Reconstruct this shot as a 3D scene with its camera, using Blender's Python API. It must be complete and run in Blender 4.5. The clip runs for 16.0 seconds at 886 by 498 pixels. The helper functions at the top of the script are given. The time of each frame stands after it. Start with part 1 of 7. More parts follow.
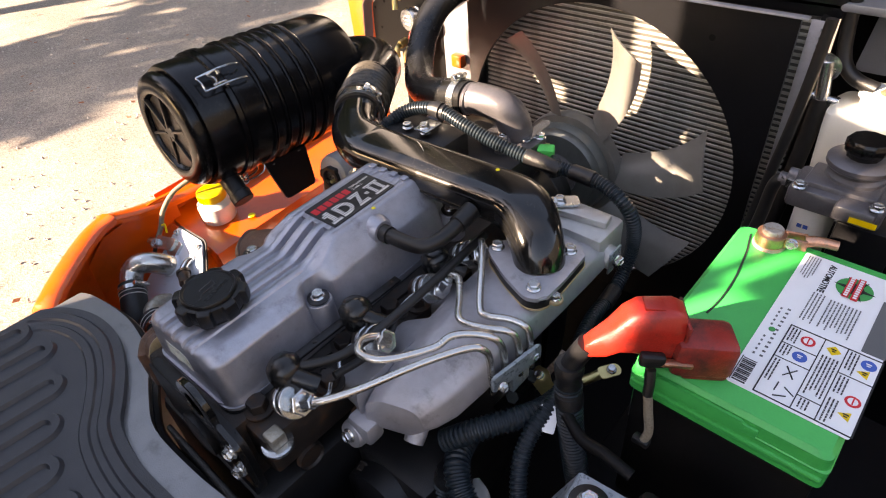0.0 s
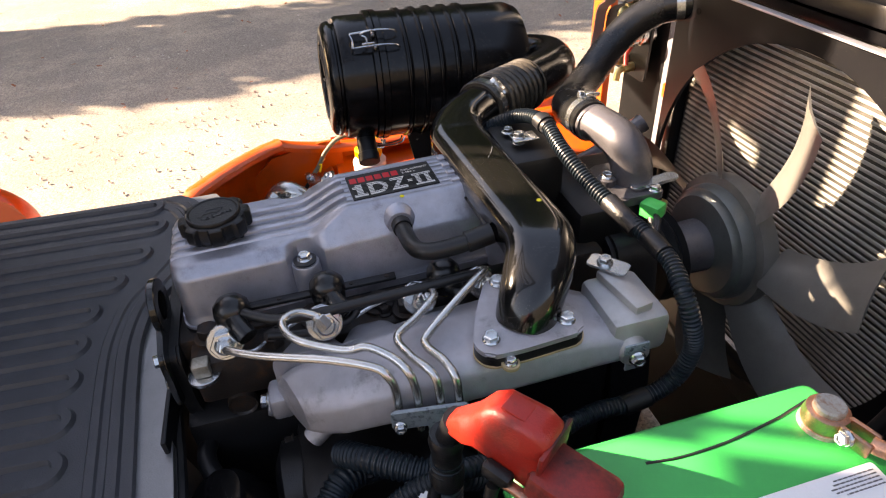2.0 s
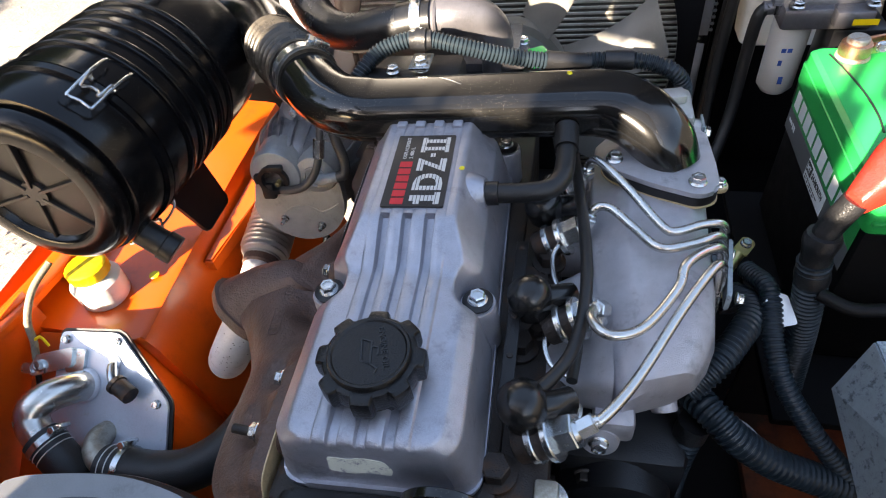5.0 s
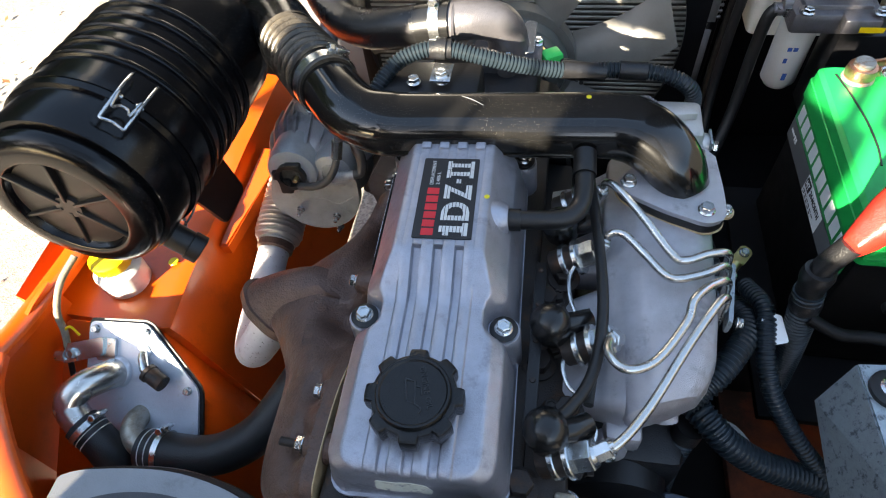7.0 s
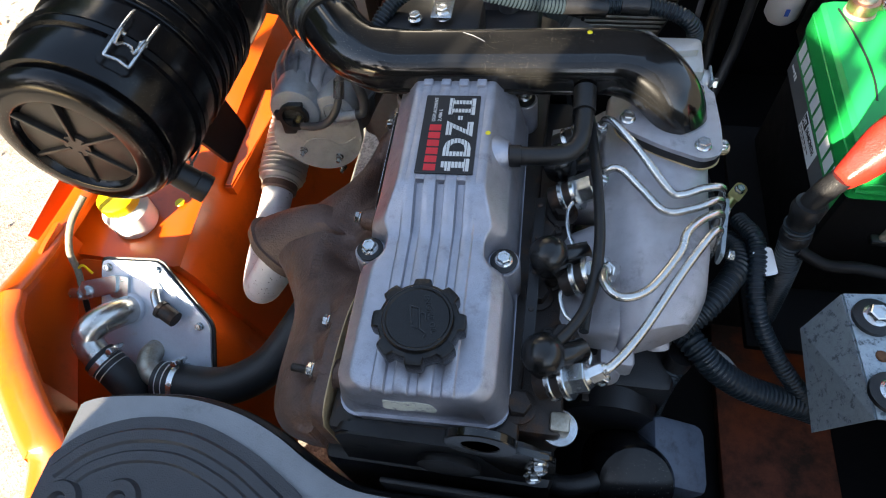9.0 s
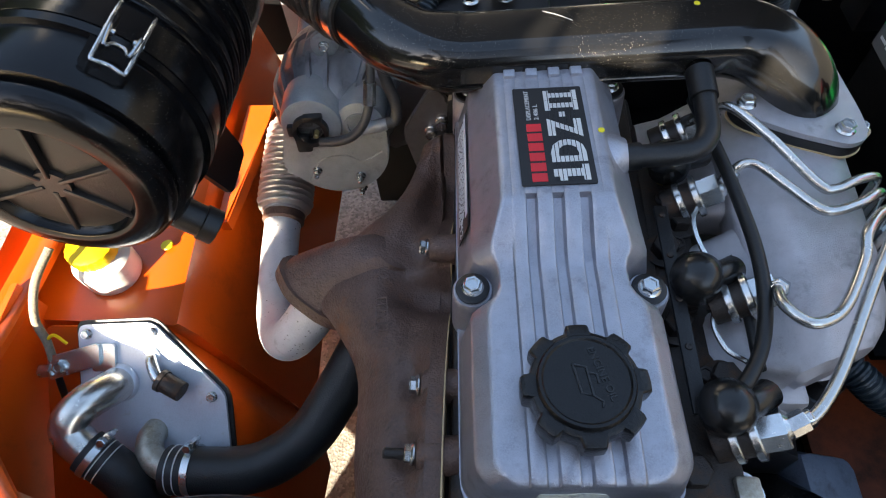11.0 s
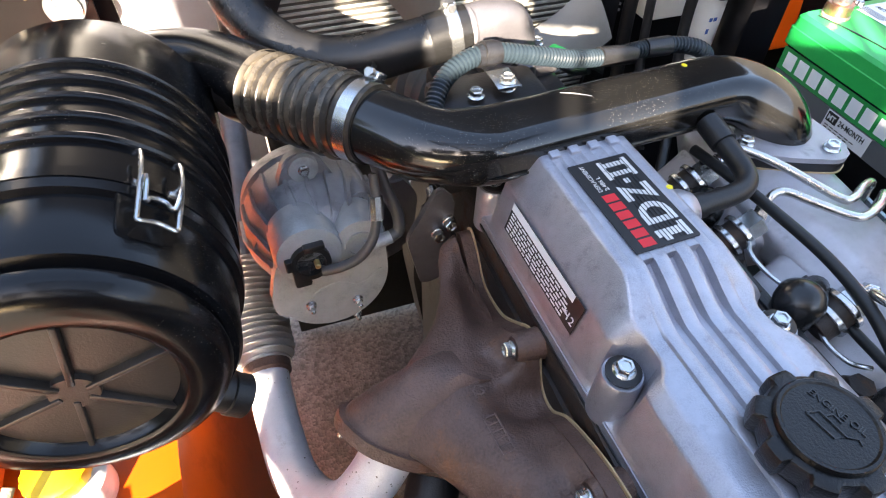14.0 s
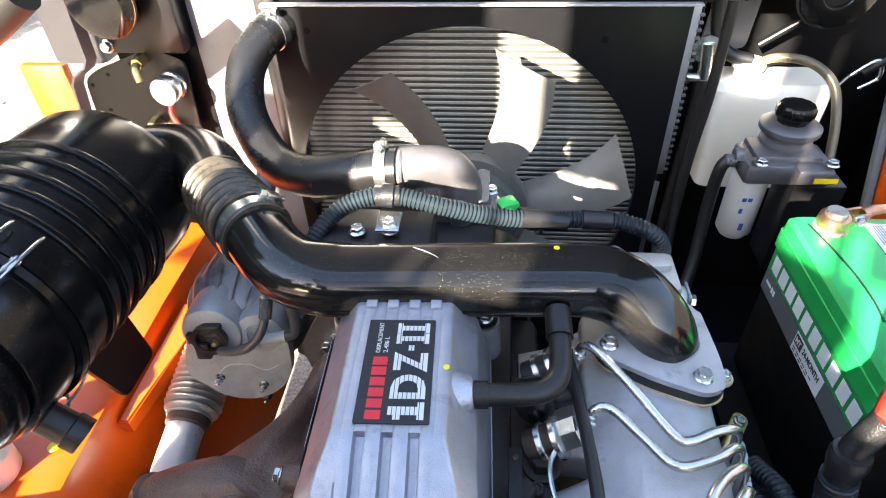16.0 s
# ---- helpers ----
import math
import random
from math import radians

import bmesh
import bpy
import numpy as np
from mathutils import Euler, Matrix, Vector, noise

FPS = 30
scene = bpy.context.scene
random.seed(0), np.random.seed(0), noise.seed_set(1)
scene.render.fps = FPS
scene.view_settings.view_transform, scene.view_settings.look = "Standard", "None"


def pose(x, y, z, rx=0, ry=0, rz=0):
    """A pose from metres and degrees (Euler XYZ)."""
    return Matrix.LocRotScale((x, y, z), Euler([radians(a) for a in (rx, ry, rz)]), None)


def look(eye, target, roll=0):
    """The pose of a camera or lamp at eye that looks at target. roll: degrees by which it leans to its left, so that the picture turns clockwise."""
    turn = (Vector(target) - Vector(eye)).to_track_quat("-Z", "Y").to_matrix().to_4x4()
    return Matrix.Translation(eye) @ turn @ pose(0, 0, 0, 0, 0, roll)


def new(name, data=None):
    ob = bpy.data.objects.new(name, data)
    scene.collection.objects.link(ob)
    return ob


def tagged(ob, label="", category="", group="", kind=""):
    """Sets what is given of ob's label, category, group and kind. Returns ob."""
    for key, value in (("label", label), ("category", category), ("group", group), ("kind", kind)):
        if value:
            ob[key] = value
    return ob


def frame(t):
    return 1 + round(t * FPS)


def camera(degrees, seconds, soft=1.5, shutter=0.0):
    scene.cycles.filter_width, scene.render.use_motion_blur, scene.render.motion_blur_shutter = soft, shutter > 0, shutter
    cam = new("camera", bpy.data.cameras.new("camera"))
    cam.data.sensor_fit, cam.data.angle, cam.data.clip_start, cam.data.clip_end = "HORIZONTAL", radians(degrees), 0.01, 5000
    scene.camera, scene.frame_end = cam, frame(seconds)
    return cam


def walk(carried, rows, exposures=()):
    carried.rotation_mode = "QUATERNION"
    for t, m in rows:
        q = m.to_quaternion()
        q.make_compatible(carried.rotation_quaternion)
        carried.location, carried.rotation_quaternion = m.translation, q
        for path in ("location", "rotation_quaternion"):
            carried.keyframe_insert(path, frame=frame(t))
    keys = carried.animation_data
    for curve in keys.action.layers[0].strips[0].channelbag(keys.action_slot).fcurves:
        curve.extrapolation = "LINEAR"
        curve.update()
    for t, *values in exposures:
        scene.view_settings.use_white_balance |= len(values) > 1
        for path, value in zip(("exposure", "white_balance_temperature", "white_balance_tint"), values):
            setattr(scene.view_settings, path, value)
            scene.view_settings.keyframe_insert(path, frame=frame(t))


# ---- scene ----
# camera -------------------------------------------------------------------
cam = camera(72.8, 16.0, soft=1.1)
PATH = [
    (0, (0.524, -0.245, 1.358), (-0.575, 0.832, 0.08), -6.0),
    (0.5, (0.541, -0.204, 1.358), (-0.724, 0.679, 0.085), -6.5),
    (1, (0.582, -0.085, 1.333), (-0.865, 0.487, 0.077), -6.4),
    (1.5, (0.613, -0.001, 1.304), (-0.917, 0.379, 0.073), -7.0),
    (2, (0.624, 0.027, 1.294), (-0.938, 0.396, 0.1), -3.8),
    (2.5, (0.627, 0.025, 1.291), (-0.945, 0.379, 0.107), -3.7),
    (3, (0.59, -0.033, 1.28), (-0.787, 0.638, -0.006), -3.2),
    (3.5, (0.458, -0.159, 1.278), (-0.5, 0.969, -0.067), -4.4),
    (4, (0.337, -0.248, 1.274), (-0.334, 1.017, -0.122), -6.0),
    (4.5, (0.228, -0.282, 1.285), (-0.264, 1.061, -0.113), -8.1),
    (5, (0.133, -0.307, 1.278), (-0.265, 1.035, -0.15), -9.1),
    (5.2, (0.105, -0.31, 1.288), (-0.279, 1.006, -0.168), -9.7),
    (7.3, (0.094, -0.266, 1.372), (-0.222, 0.88, -0.236), -7.8),
    (7.5, (0.096, -0.267, 1.373), (-0.209, 0.857, -0.253), -8.1),
    (8, (0.098, -0.278, 1.382), (-0.211, 0.767, -0.295), -9.5),
    (8.2, (0.098, -0.285, 1.383), (-0.236, 0.745, -0.299), -10.1),
    (10.3, (0.071, -0.291, 1.365), (-0.199, 0.744, -0.325), -8.6),
    (10.5, (0.036, -0.28, 1.361), (-0.267, 0.769, -0.314), -10.6),
    (11, (-0.059, -0.221, 1.287), (-0.186, 0.864, -0.388), -5.6),
    (11.4, (-0.12, -0.198, 1.269), (-0.121, 0.986, -0.343), -6.2),
    (11.5, (-0.137, -0.191, 1.266), (-0.067, 1.022, -0.323), -5.5),
    (12, (-0.191, -0.158, 1.244), (0.169, 1.096, -0.272), 0.7),
    (12.5, (-0.228, -0.161, 1.264), (0.216, 1.084, -0.237), 0.8),
    (13, (-0.249, -0.159, 1.25), (0.191, 1.068, -0.267), 0.8),
    (13.5, (-0.256, -0.155, 1.248), (0.2, 1.08, -0.258), 1.4),
    (14, (-0.256, -0.169, 1.257), (0.177, 1.113, -0.216), 0.4),
    (14.5, (-0.218, -0.163, 1.282), (0.131, 1.155, -0.18), -1.7),
    (15, (-0.129, -0.177, 1.296), (0.066, 1.231, -0.111), -2.3),
    (15.5, (-0.035, -0.19, 1.299), (-0.047, 1.313, -0.021), -3.1),
    (16, (0.07, -0.188, 1.306), (-0.096, 1.355, 0.044), -2.0),
]
walk(cam, [(t, look(eye, target, roll)) for t, eye, target, roll in PATH], [(0, 2.78, 9000, 23), (1.5, 2.66, 9000, 23), (2.8, 2.74, 8800, 18), (4, 2.86, 7500, 9), (5, 3.02, 7700, 14), (7.5, 2.96, 7450, 8), (10.3, 2.82, 7500, 10), (11.5, 2.88, 7400, 10), (12.5, 3.46, 7500, 15), (14.5, 3.60, 7450, 14), (16, 3.58, 7400, 11)])

# light ----------------------------------------------------------------------
SUN_ELEV, SUN_AZ = radians(25), radians(207)      # compass bearing of the sun, from +y clockwise
world = bpy.data.worlds.new("sky_world")
scene.world = world
world.use_nodes = True
wn = world.node_tree.nodes
sky = wn.new("ShaderNodeTexSky")
sky.sky_type, sky.sun_disc = "NISHITA", False
sky.sun_elevation, sky.sun_rotation = SUN_ELEV, SUN_AZ
world.node_tree.links.new(sky.outputs[0], wn["Background"].inputs[0])
wn["Background"].inputs[1].default_value = 0.10
sun_from = Vector((math.sin(SUN_AZ) * math.cos(SUN_ELEV), math.cos(SUN_AZ) * math.cos(SUN_ELEV), math.sin(SUN_ELEV)))
sun = new("sun", bpy.data.lights.new("sun", "SUN"))
sun.data.energy, sun.data.angle, sun.data.color = 5.0, radians(0.6), (1.0, 0.93, 0.82)
sun.matrix_basis = look(sun_from * 20, (0, 0, 0))


# materials --------------------------------------------------------------------
def material(name, color, rough=0.5, metal=0.0, var=0.15, scale=60, bump=0.1, dirt=None, dirt_at=(0.55, 0.75), dirt_scale=14,
             coat=0.0, fine=600, lumps=0.0, speck=None, speck_size=0.1, speck_scale=260, sheen=0.0, transmission=0.0, sss=0.0, spec=0.5):
    """A surface with grain, cloudy variation, patches of dirt or wear, specks and fine relief."""
    m = bpy.data.materials.new(name)
    m.use_nodes = True
    n, l = m.node_tree.nodes, m.node_tree.links
    p = n["Principled BSDF"]
    co = n.new("ShaderNodeTexCoord").outputs["Object"]

    def noise_tex(sc, detail=4, rough_=0.6):
        t = n.new("ShaderNodeTexNoise")
        t.inputs["Scale"].default_value, t.inputs["Detail"].default_value, t.inputs["Roughness"].default_value = sc, detail, rough_
        l.new(co, t.inputs["Vector"])
        return t.outputs["Fac"]

    def ramp(src, a, b):
        r = n.new("ShaderNodeMapRange")
        r.inputs["From Min"].default_value, r.inputs["From Max"].default_value = a, b
        l.new(src, r.inputs["Value"])
        return r.outputs["Result"]

    def mix(fac, a, b):
        x = n.new("ShaderNodeMix")
        x.data_type = "RGBA"
        if isinstance(fac, float):
            x.inputs["Factor"].default_value = fac
        else:
            l.new(fac, x.inputs["Factor"])
        for sock, v in ((x.inputs[6], a), (x.inputs[7], b)):
            if isinstance(v, tuple):
                sock.default_value = (*v, 1)
            else:
                l.new(v, sock)
        return x.outputs[2]

    big = noise_tex(scale)
    grain = noise_tex(fine, 2)
    dark = tuple(max(0, c * (1 - var)) for c in color)
    light = tuple(min(1, c * (1 + var)) for c in color)
    c = mix(ramp(big, 0.3, 0.7), dark, light)
    c = mix(ramp(grain, 0.25, 0.75), c, tuple(min(1, v * (1 + 0.6 * var)) for v in color)) if var > 0 else c
    rough_out = None
    if dirt:
        d = ramp(noise_tex(dirt_scale, 8, 0.7), *dirt_at)
        c = mix(d, c, dirt)
        r = n.new("ShaderNodeMix")
        l.new(d, r.inputs["Factor"])
        r.inputs[2].default_value, r.inputs[3].default_value = rough, min(1, rough + 0.35)
        rough_out = r.outputs[0]
    if speck:
        v = n.new("ShaderNodeTexVoronoi")
        v.inputs["Scale"].default_value = speck_scale
        l.new(co, v.inputs["Vector"])
        near = n.new("ShaderNodeMath")
        near.operation = "LESS_THAN"
        near.inputs[1].default_value = speck_size
        l.new(v.outputs["Distance"], near.inputs[0])
        some = n.new("ShaderNodeMath")
        some.operation = "MULTIPLY"
        l.new(near.outputs[0], some.inputs[0])
        l.new(ramp(noise_tex(9, 3), 0.48, 0.56), some.inputs[1])
        c = mix(some.outputs[0], c, speck)
    l.new(c, p.inputs["Base Color"])
    if rough_out:
        l.new(rough_out, p.inputs["Roughness"])
    else:
        rr = n.new("ShaderNodeMapRange")
        rr.inputs["To Min"].default_value, rr.inputs["To Max"].default_value = max(0.02, rough * 0.8), min(1, rough * 1.2)
        l.new(big, rr.inputs["Value"])
        l.new(rr.outputs["Result"], p.inputs["Roughness"])
    p.inputs["Metallic"].default_value = metal
    p.inputs["Specular IOR Level"].default_value = spec
    p.inputs["Coat Weight"].default_value = coat
    p.inputs["Coat Roughness"].default_value = 0.08
    p.inputs["Transmission Weight"].default_value = transmission
    p.inputs["Subsurface Weight"].default_value = sss
    if bump:
        b = n.new("ShaderNodeBump")
        b.inputs["Strength"].default_value, b.inputs["Distance"].default_value = bump, 0.001
        l.new(grain, b.inputs["Height"])
        if lumps:
            c2 = n.new("ShaderNodeBump")
            c2.inputs["Strength"].default_value, c2.inputs["Distance"].default_value = lumps, 0.004
            l.new(noise_tex(scale * 1.4, 5, 0.6), c2.inputs["Height"])
            l.new(c2.outputs[0], b.inputs["Normal"])
        l.new(b.outputs[0], p.inputs["Normal"])
    return m


M = {}
M["cover"] = material("grey_metallic_paint", (0.37, 0.378, 0.425), 0.33, 0.66, 0.22, 60, 0.4, dirt=(0.13, 0.12, 0.13), dirt_at=(0.57, 0.85), dirt_scale=26, fine=900, lumps=0.08)
M["alu"] = material("cast_aluminium", (0.47, 0.465, 0.495), 0.37, 0.7, 0.20, 60, 0.8, dirt=(0.14, 0.13, 0.13), dirt_at=(0.58, 0.82), dirt_scale=20, fine=1300, lumps=0.12)
M["alu_bright"] = material("bright_cast_aluminium", (0.52, 0.51, 0.50), 0.42, 0.7, 0.15, 60, 0.6, dirt=(0.2, 0.18, 0.16), dirt_at=(0.6, 0.85), fine=1200)
M["zinc"] = material("zinc_plated_steel", (0.54, 0.56, 0.565), 0.24, 0.95, 0.18, 120, 0.08, dirt=(0.24, 0.22, 0.17), dirt_at=(0.62, 0.82), dirt_scale=60)
M["galv"] = material("galvanised_sheet", (0.30, 0.35, 0.38), 0.42, 0.5, 0.25, 160, 0.1, dirt=(0.10, 0.125, 0.14), dirt_at=(0.53, 0.64), dirt_scale=120)
M["plate"] = material("polished_zinc_plate", (0.58, 0.63, 0.71), 0.32, 0.35, 0.15, 30, 0.05, dirt=(0.36, 0.29, 0.18), dirt_at=(0.58, 0.88), dirt_scale=30)
M["rust"] = material("heat_scaled_cast_iron", (0.092, 0.052, 0.040), 0.46, 0.0, 0.5, 50, 1.0, dirt=(0.22, 0.095, 0.045), dirt_at=(0.56, 0.76), dirt_scale=13, fine=420, lumps=0.45)
M["rust_dark"] = material("oily_rusty_iron", (0.020, 0.015, 0.013), 0.5, 0.2, 0.5, 50, 0.6, dirt=(0.11, 0.048, 0.020), dirt_at=(0.52, 0.75), dirt_scale=40)
M["rust_orange"] = material("orange_rust", (0.12, 0.050, 0.020), 0.7, 0.2, 0.45, 90, 0.6, dirt=(0.05, 0.03, 0.02), dirt_at=(0.5, 0.7), dirt_scale=60)
M["iron"] = material("black_iron", (0.008, 0.008, 0.009), 0.42, 0.2, 0.4, 50, 0.4, dirt=(0.030, 0.027, 0.024), dirt_at=(0.58, 0.85), dirt_scale=30)
M["black_paint"] = material("glossy_black_paint", (0.0065, 0.0064, 0.0063), 0.15, 0.0, 0.2, 40, 0.0, dirt=(0.020, 0.019, 0.018), dirt_at=(0.60, 1.0), dirt_scale=9, coat=0.35, spec=0.42, speck=(0.20, 0.18, 0.15), speck_size=0.13, speck_scale=520)
M["black_plastic"] = material("black_plastic", (0.004, 0.004, 0.0045), 0.20, 0.0, 0.3, 40, 0.05, dirt=(0.012, 0.011, 0.0095), dirt_at=(0.58, 0.95), dirt_scale=14, spec=0.32, speck=(0.16, 0.15, 0.13), speck_size=0.12, speck_scale=380)
M["matt_plastic"] = material("black_cap_plastic", (0.005, 0.005, 0.0055), 0.30, 0.0, 0.3, 60, 0.5, dirt=(0.018, 0.017, 0.016), dirt_at=(0.6, 0.95), dirt_scale=20, spec=0.4)
M["cap_mark"] = material("raised_cap_print", (0.02, 0.021, 0.023), 0.34, 0.0, 0.2, 60, 0.2)
M["wire_grey"] = material("grey_cable_sheath", (0.060, 0.060, 0.062), 0.35, 0.0, 0.2, 60, 0.2)
M["hose_rubber"] = material("dusty_hose_rubber", (0.010, 0.0105, 0.012), 0.48, 0.0, 0.3, 60, 0.35, dirt=(0.030, 0.030, 0.031), dirt_at=(0.50, 0.80), dirt_scale=18)
M["tin"] = material("dull_tinned_steel", (0.42, 0.39, 0.33), 0.42, 0.75, 0.2, 60, 0.3, dirt=(0.20, 0.17, 0.12), dirt_at=(0.5, 0.75), dirt_scale=40)
M["paper"] = material("dirty_pale_plastic", (0.30, 0.29, 0.275), 0.6, 0.0, 0.15, 60, 0.2, dirt=(0.25, 0.23, 0.20), dirt_at=(0.5, 0.8), dirt_scale=30)
M["rubber"] = material("black_rubber", (0.007, 0.007, 0.0075), 0.42, 0.0, 0.3, 70, 0.3, dirt=(0.026, 0.025, 0.024), dirt_at=(0.6, 0.95), dirt_scale=25)
M["boot"] = material("glossy_rubber", (0.008, 0.008, 0.008), 0.25, 0.0, 0.3, 60, 0.1)
M["conduit"] = material("corrugated_conduit", (0.012, 0.019, 0.025), 0.30, 0.0, 0.3, 90, 0.1, dirt=(0.035, 0.035, 0.035), dirt_at=(0.62, 0.9), dirt_scale=40, spec=0.3)
M["tape"] = material("black_tape", (0.010, 0.010, 0.011), 0.35, 0.0, 0.3, 120, 0.5)
M["orange"] = material("orange_paint", (0.60, 0.080, 0.005), 0.33, 0.0, 0.10, 12, 0.05, coat=0.35, dirt=(0.22, 0.034, 0.009), dirt_at=(0.54, 0.90), dirt_scale=10)
M["frame_black"] = material("black_frame_paint", (0.005, 0.005, 0.006), 0.32, 0.0, 0.3, 20, 0.1, dirt=(0.012, 0.0115, 0.010), dirt_at=(0.58, 0.9), dirt_scale=9, speck=(0.05, 0.048, 0.04), speck_size=0.10, speck_scale=220, spec=0.35)
M["green"] = material("green_plastic", (0.0, 0.36, 0.075), 0.36, 0.0, 0.08, 30, 0.08, dirt=(0.03, 0.25, 0.08), dirt_at=(0.62, 0.95))
M["green_print"] = material("green_print", (0.01, 0.27, 0.07), 0.4, 0.0, 0.05, 30, 0.0)
M["red"] = material("aged_red_vinyl", (0.36, 0.020, 0.012), 0.32, 0.0, 0.25, 40, 0.3, dirt=(0.07, 0.016, 0.013), dirt_at=(0.50, 0.72), dirt_scale=28)
M["white_print"] = material("white_label", (0.72, 0.74, 0.76), 0.4, 0.0, 0.04, 40, 0.0)
M["grey_print"] = material("grey_print", (0.10, 0.105, 0.11), 0.45, 0.0, 0.08, 40, 0.0)
M["black_print"] = material("black_print", (0.012, 0.012, 0.013), 0.4, 0.0, 0.1, 40, 0.0)
M["red_print"] = material("red_print", (0.62, 0.02, 0.03), 0.4, 0.0, 0.05, 40, 0.0)
M["silver_print"] = material("silver_print", (0.70, 0.70, 0.68), 0.35, 0.3, 0.05, 40, 0.0)
M["blue_print"] = material("blue_print", (0.03, 0.10, 0.40), 0.4, 0.0, 0.05, 40, 0.0)
M["yellow"] = material("yellow_plastic", (0.75, 0.50, 0.01), 0.4, 0.0, 0.1, 60, 0.1)
M["yellow_paint"] = material("yellow_paint_dot", (0.80, 0.66, 0.02), 0.4, 0.0, 0.05, 60, 0.0)
M["green_conn"] = material("green_connector", (0.02, 0.60, 0.12), 0.35, 0.0, 0.06, 60, 0.0)
M["cream"] = material("cream_tank_plastic", (0.74, 0.71, 0.62), 0.42, 0.0, 0.06, 15, 0.05, dirt=(0.5, 0.45, 0.35), dirt_at=(0.6, 0.9))
M["white_plastic"] = material("white_plastic", (0.72, 0.72, 0.70), 0.45, 0.0, 0.05, 20, 0.05, dirt=(0.4, 0.38, 0.34), dirt_at=(0.6, 0.9))
M["copper"] = material("copper_terminal", (0.62, 0.30, 0.19), 0.30, 0.95, 0.3, 120, 0.4, dirt=(0.30, 0.27, 0.22), dirt_at=(0.50, 0.68), dirt_scale=70)
M["lead"] = material("dull_lead", (0.40, 0.38, 0.34), 0.55, 0.6, 0.2, 100, 0.3, dirt=(0.35, 0.16, 0.08), dirt_at=(0.5, 0.7), dirt_scale=90)
M["brass"] = material("yellow_zinc", (0.60, 0.48, 0.22), 0.32, 0.9, 0.15, 90, 0.1)
M["foil"] = material("heat_dulled_steel_tube", (0.66, 0.65, 0.67), 0.42, 0.25, 0.12, 60, 0.2, dirt=(0.36, 0.30, 0.28), dirt_at=(0.60, 0.8), dirt_scale=40, speck=(0.06, 0.05, 0.05), speck_size=0.14, speck_scale=160)
M["flex"] = material("corrugated_steel", (0.52, 0.50, 0.48), 0.28, 0.6, 0.12, 60, 0.05, dirt=(0.34, 0.26, 0.19), dirt_at=(0.62, 0.88), dirt_scale=30)
M["bellows"] = material("ribbed_rubber_hose", (0.018, 0.016, 0.014), 0.32, 0.0, 0.3, 60, 0.1, dirt=(0.20, 0.16, 0.11), dirt_at=(0.50, 0.80), dirt_scale=24, speck=(0.3, 0.27, 0.2), speck_size=0.08, speck_scale=200)
M["bellows_rib"] = material("dusty_rib_rubber", (0.030, 0.026, 0.021), 0.20, 0.0, 0.3, 60, 0.05, dirt=(0.11, 0.092, 0.067), dirt_at=(0.45, 0.75), dirt_scale=20)
# near-black: deep shade in the bay and in holes is put into the colour
M["bay_black"] = material("shade_black_steel", (0.003, 0.003, 0.0035), 0.6, 0.0, 0.4, 15, 0.2, spec=0.12)
M["case_black"] = material("matt_battery_case", (0.003, 0.003, 0.0035), 0.55, 0.0, 0.2, 60, 0.3, spec=0.2)
M["mat"] = material("ribbed_rubber_mat", (0.046, 0.047, 0.053), 0.38, 0.0, 0.25, 30, 0.5, dirt=(0.105, 0.105, 0.11), dirt_at=(0.56, 0.80), dirt_scale=9)
M["dull_blue"] = material("scuffed_blue_grey_plastic", (0.085, 0.105, 0.14), 0.45, 0.0, 0.3, 30, 0.3, dirt=(0.03, 0.032, 0.038), dirt_at=(0.48, 0.7), dirt_scale=24)
# shaded copy of the orange paint: the bay's shade is in its colour
M["shaded_orange"] = material("shaded_orange_steel", (0.16, 0.030, 0.006), 0.5, 0.0, 0.4, 12, 0.2, dirt=(0.03, 0.012, 0.006), dirt_at=(0.42, 0.62), dirt_scale=9)
M["alternator_cast"] = material("raw_cast_housing", (0.30, 0.30, 0.315), 0.34, 0.6, 0.25, 60, 0.6, dirt=(0.10, 0.10, 0.10), dirt_at=(0.55, 0.8), dirt_scale=26, fine=1000)
M["weave_rubber"] = material("cloth_marked_rubber", (0.009, 0.009, 0.0095), 0.27, 0.0, 0.4, 200, 0.5, dirt=(0.030, 0.027, 0.024), dirt_at=(0.55, 0.85), dirt_scale=16, fine=700)
M["lip"] = material("grey_painted_steel", (0.20, 0.21, 0.22), 0.45, 0.2, 0.12, 25, 0.2, dirt=(0.10, 0.09, 0.08), dirt_at=(0.62, 0.85), dirt_scale=20)
M["plate_grey"] = material("grey_floor_steel", (0.24, 0.24, 0.245), 0.32, 0.7, 0.15, 30, 0.3, dirt=(0.12, 0.12, 0.12), dirt_at=(0.58, 0.85), dirt_scale=20)
M["panel_grey"] = material("dark_grey_body_paint", (0.15, 0.155, 0.17), 0.38, 0.0, 0.15, 20, 0.1, coat=0.3, dirt=(0.08, 0.075, 0.07), dirt_at=(0.6, 0.85), dirt_scale=12)
M["dry_leaf"] = material("dry_fallen_leaf", (0.20, 0.06, 0.02), 0.7, 0.0, 0.5, 2.5, 0.0)
M["pebble"] = material("pale_gravel", (0.36, 0.33, 0.29), 0.9, 0.0, 0.4, 5, 0.3)
M["concrete"] = material("unseen_wall_concrete", (0.10, 0.095, 0.085), 0.9, 0.0, 0.3, 0.8, 0.2, dirt=(0.05, 0.05, 0.045), dirt_at=(0.5, 0.8), dirt_scale=0.6)
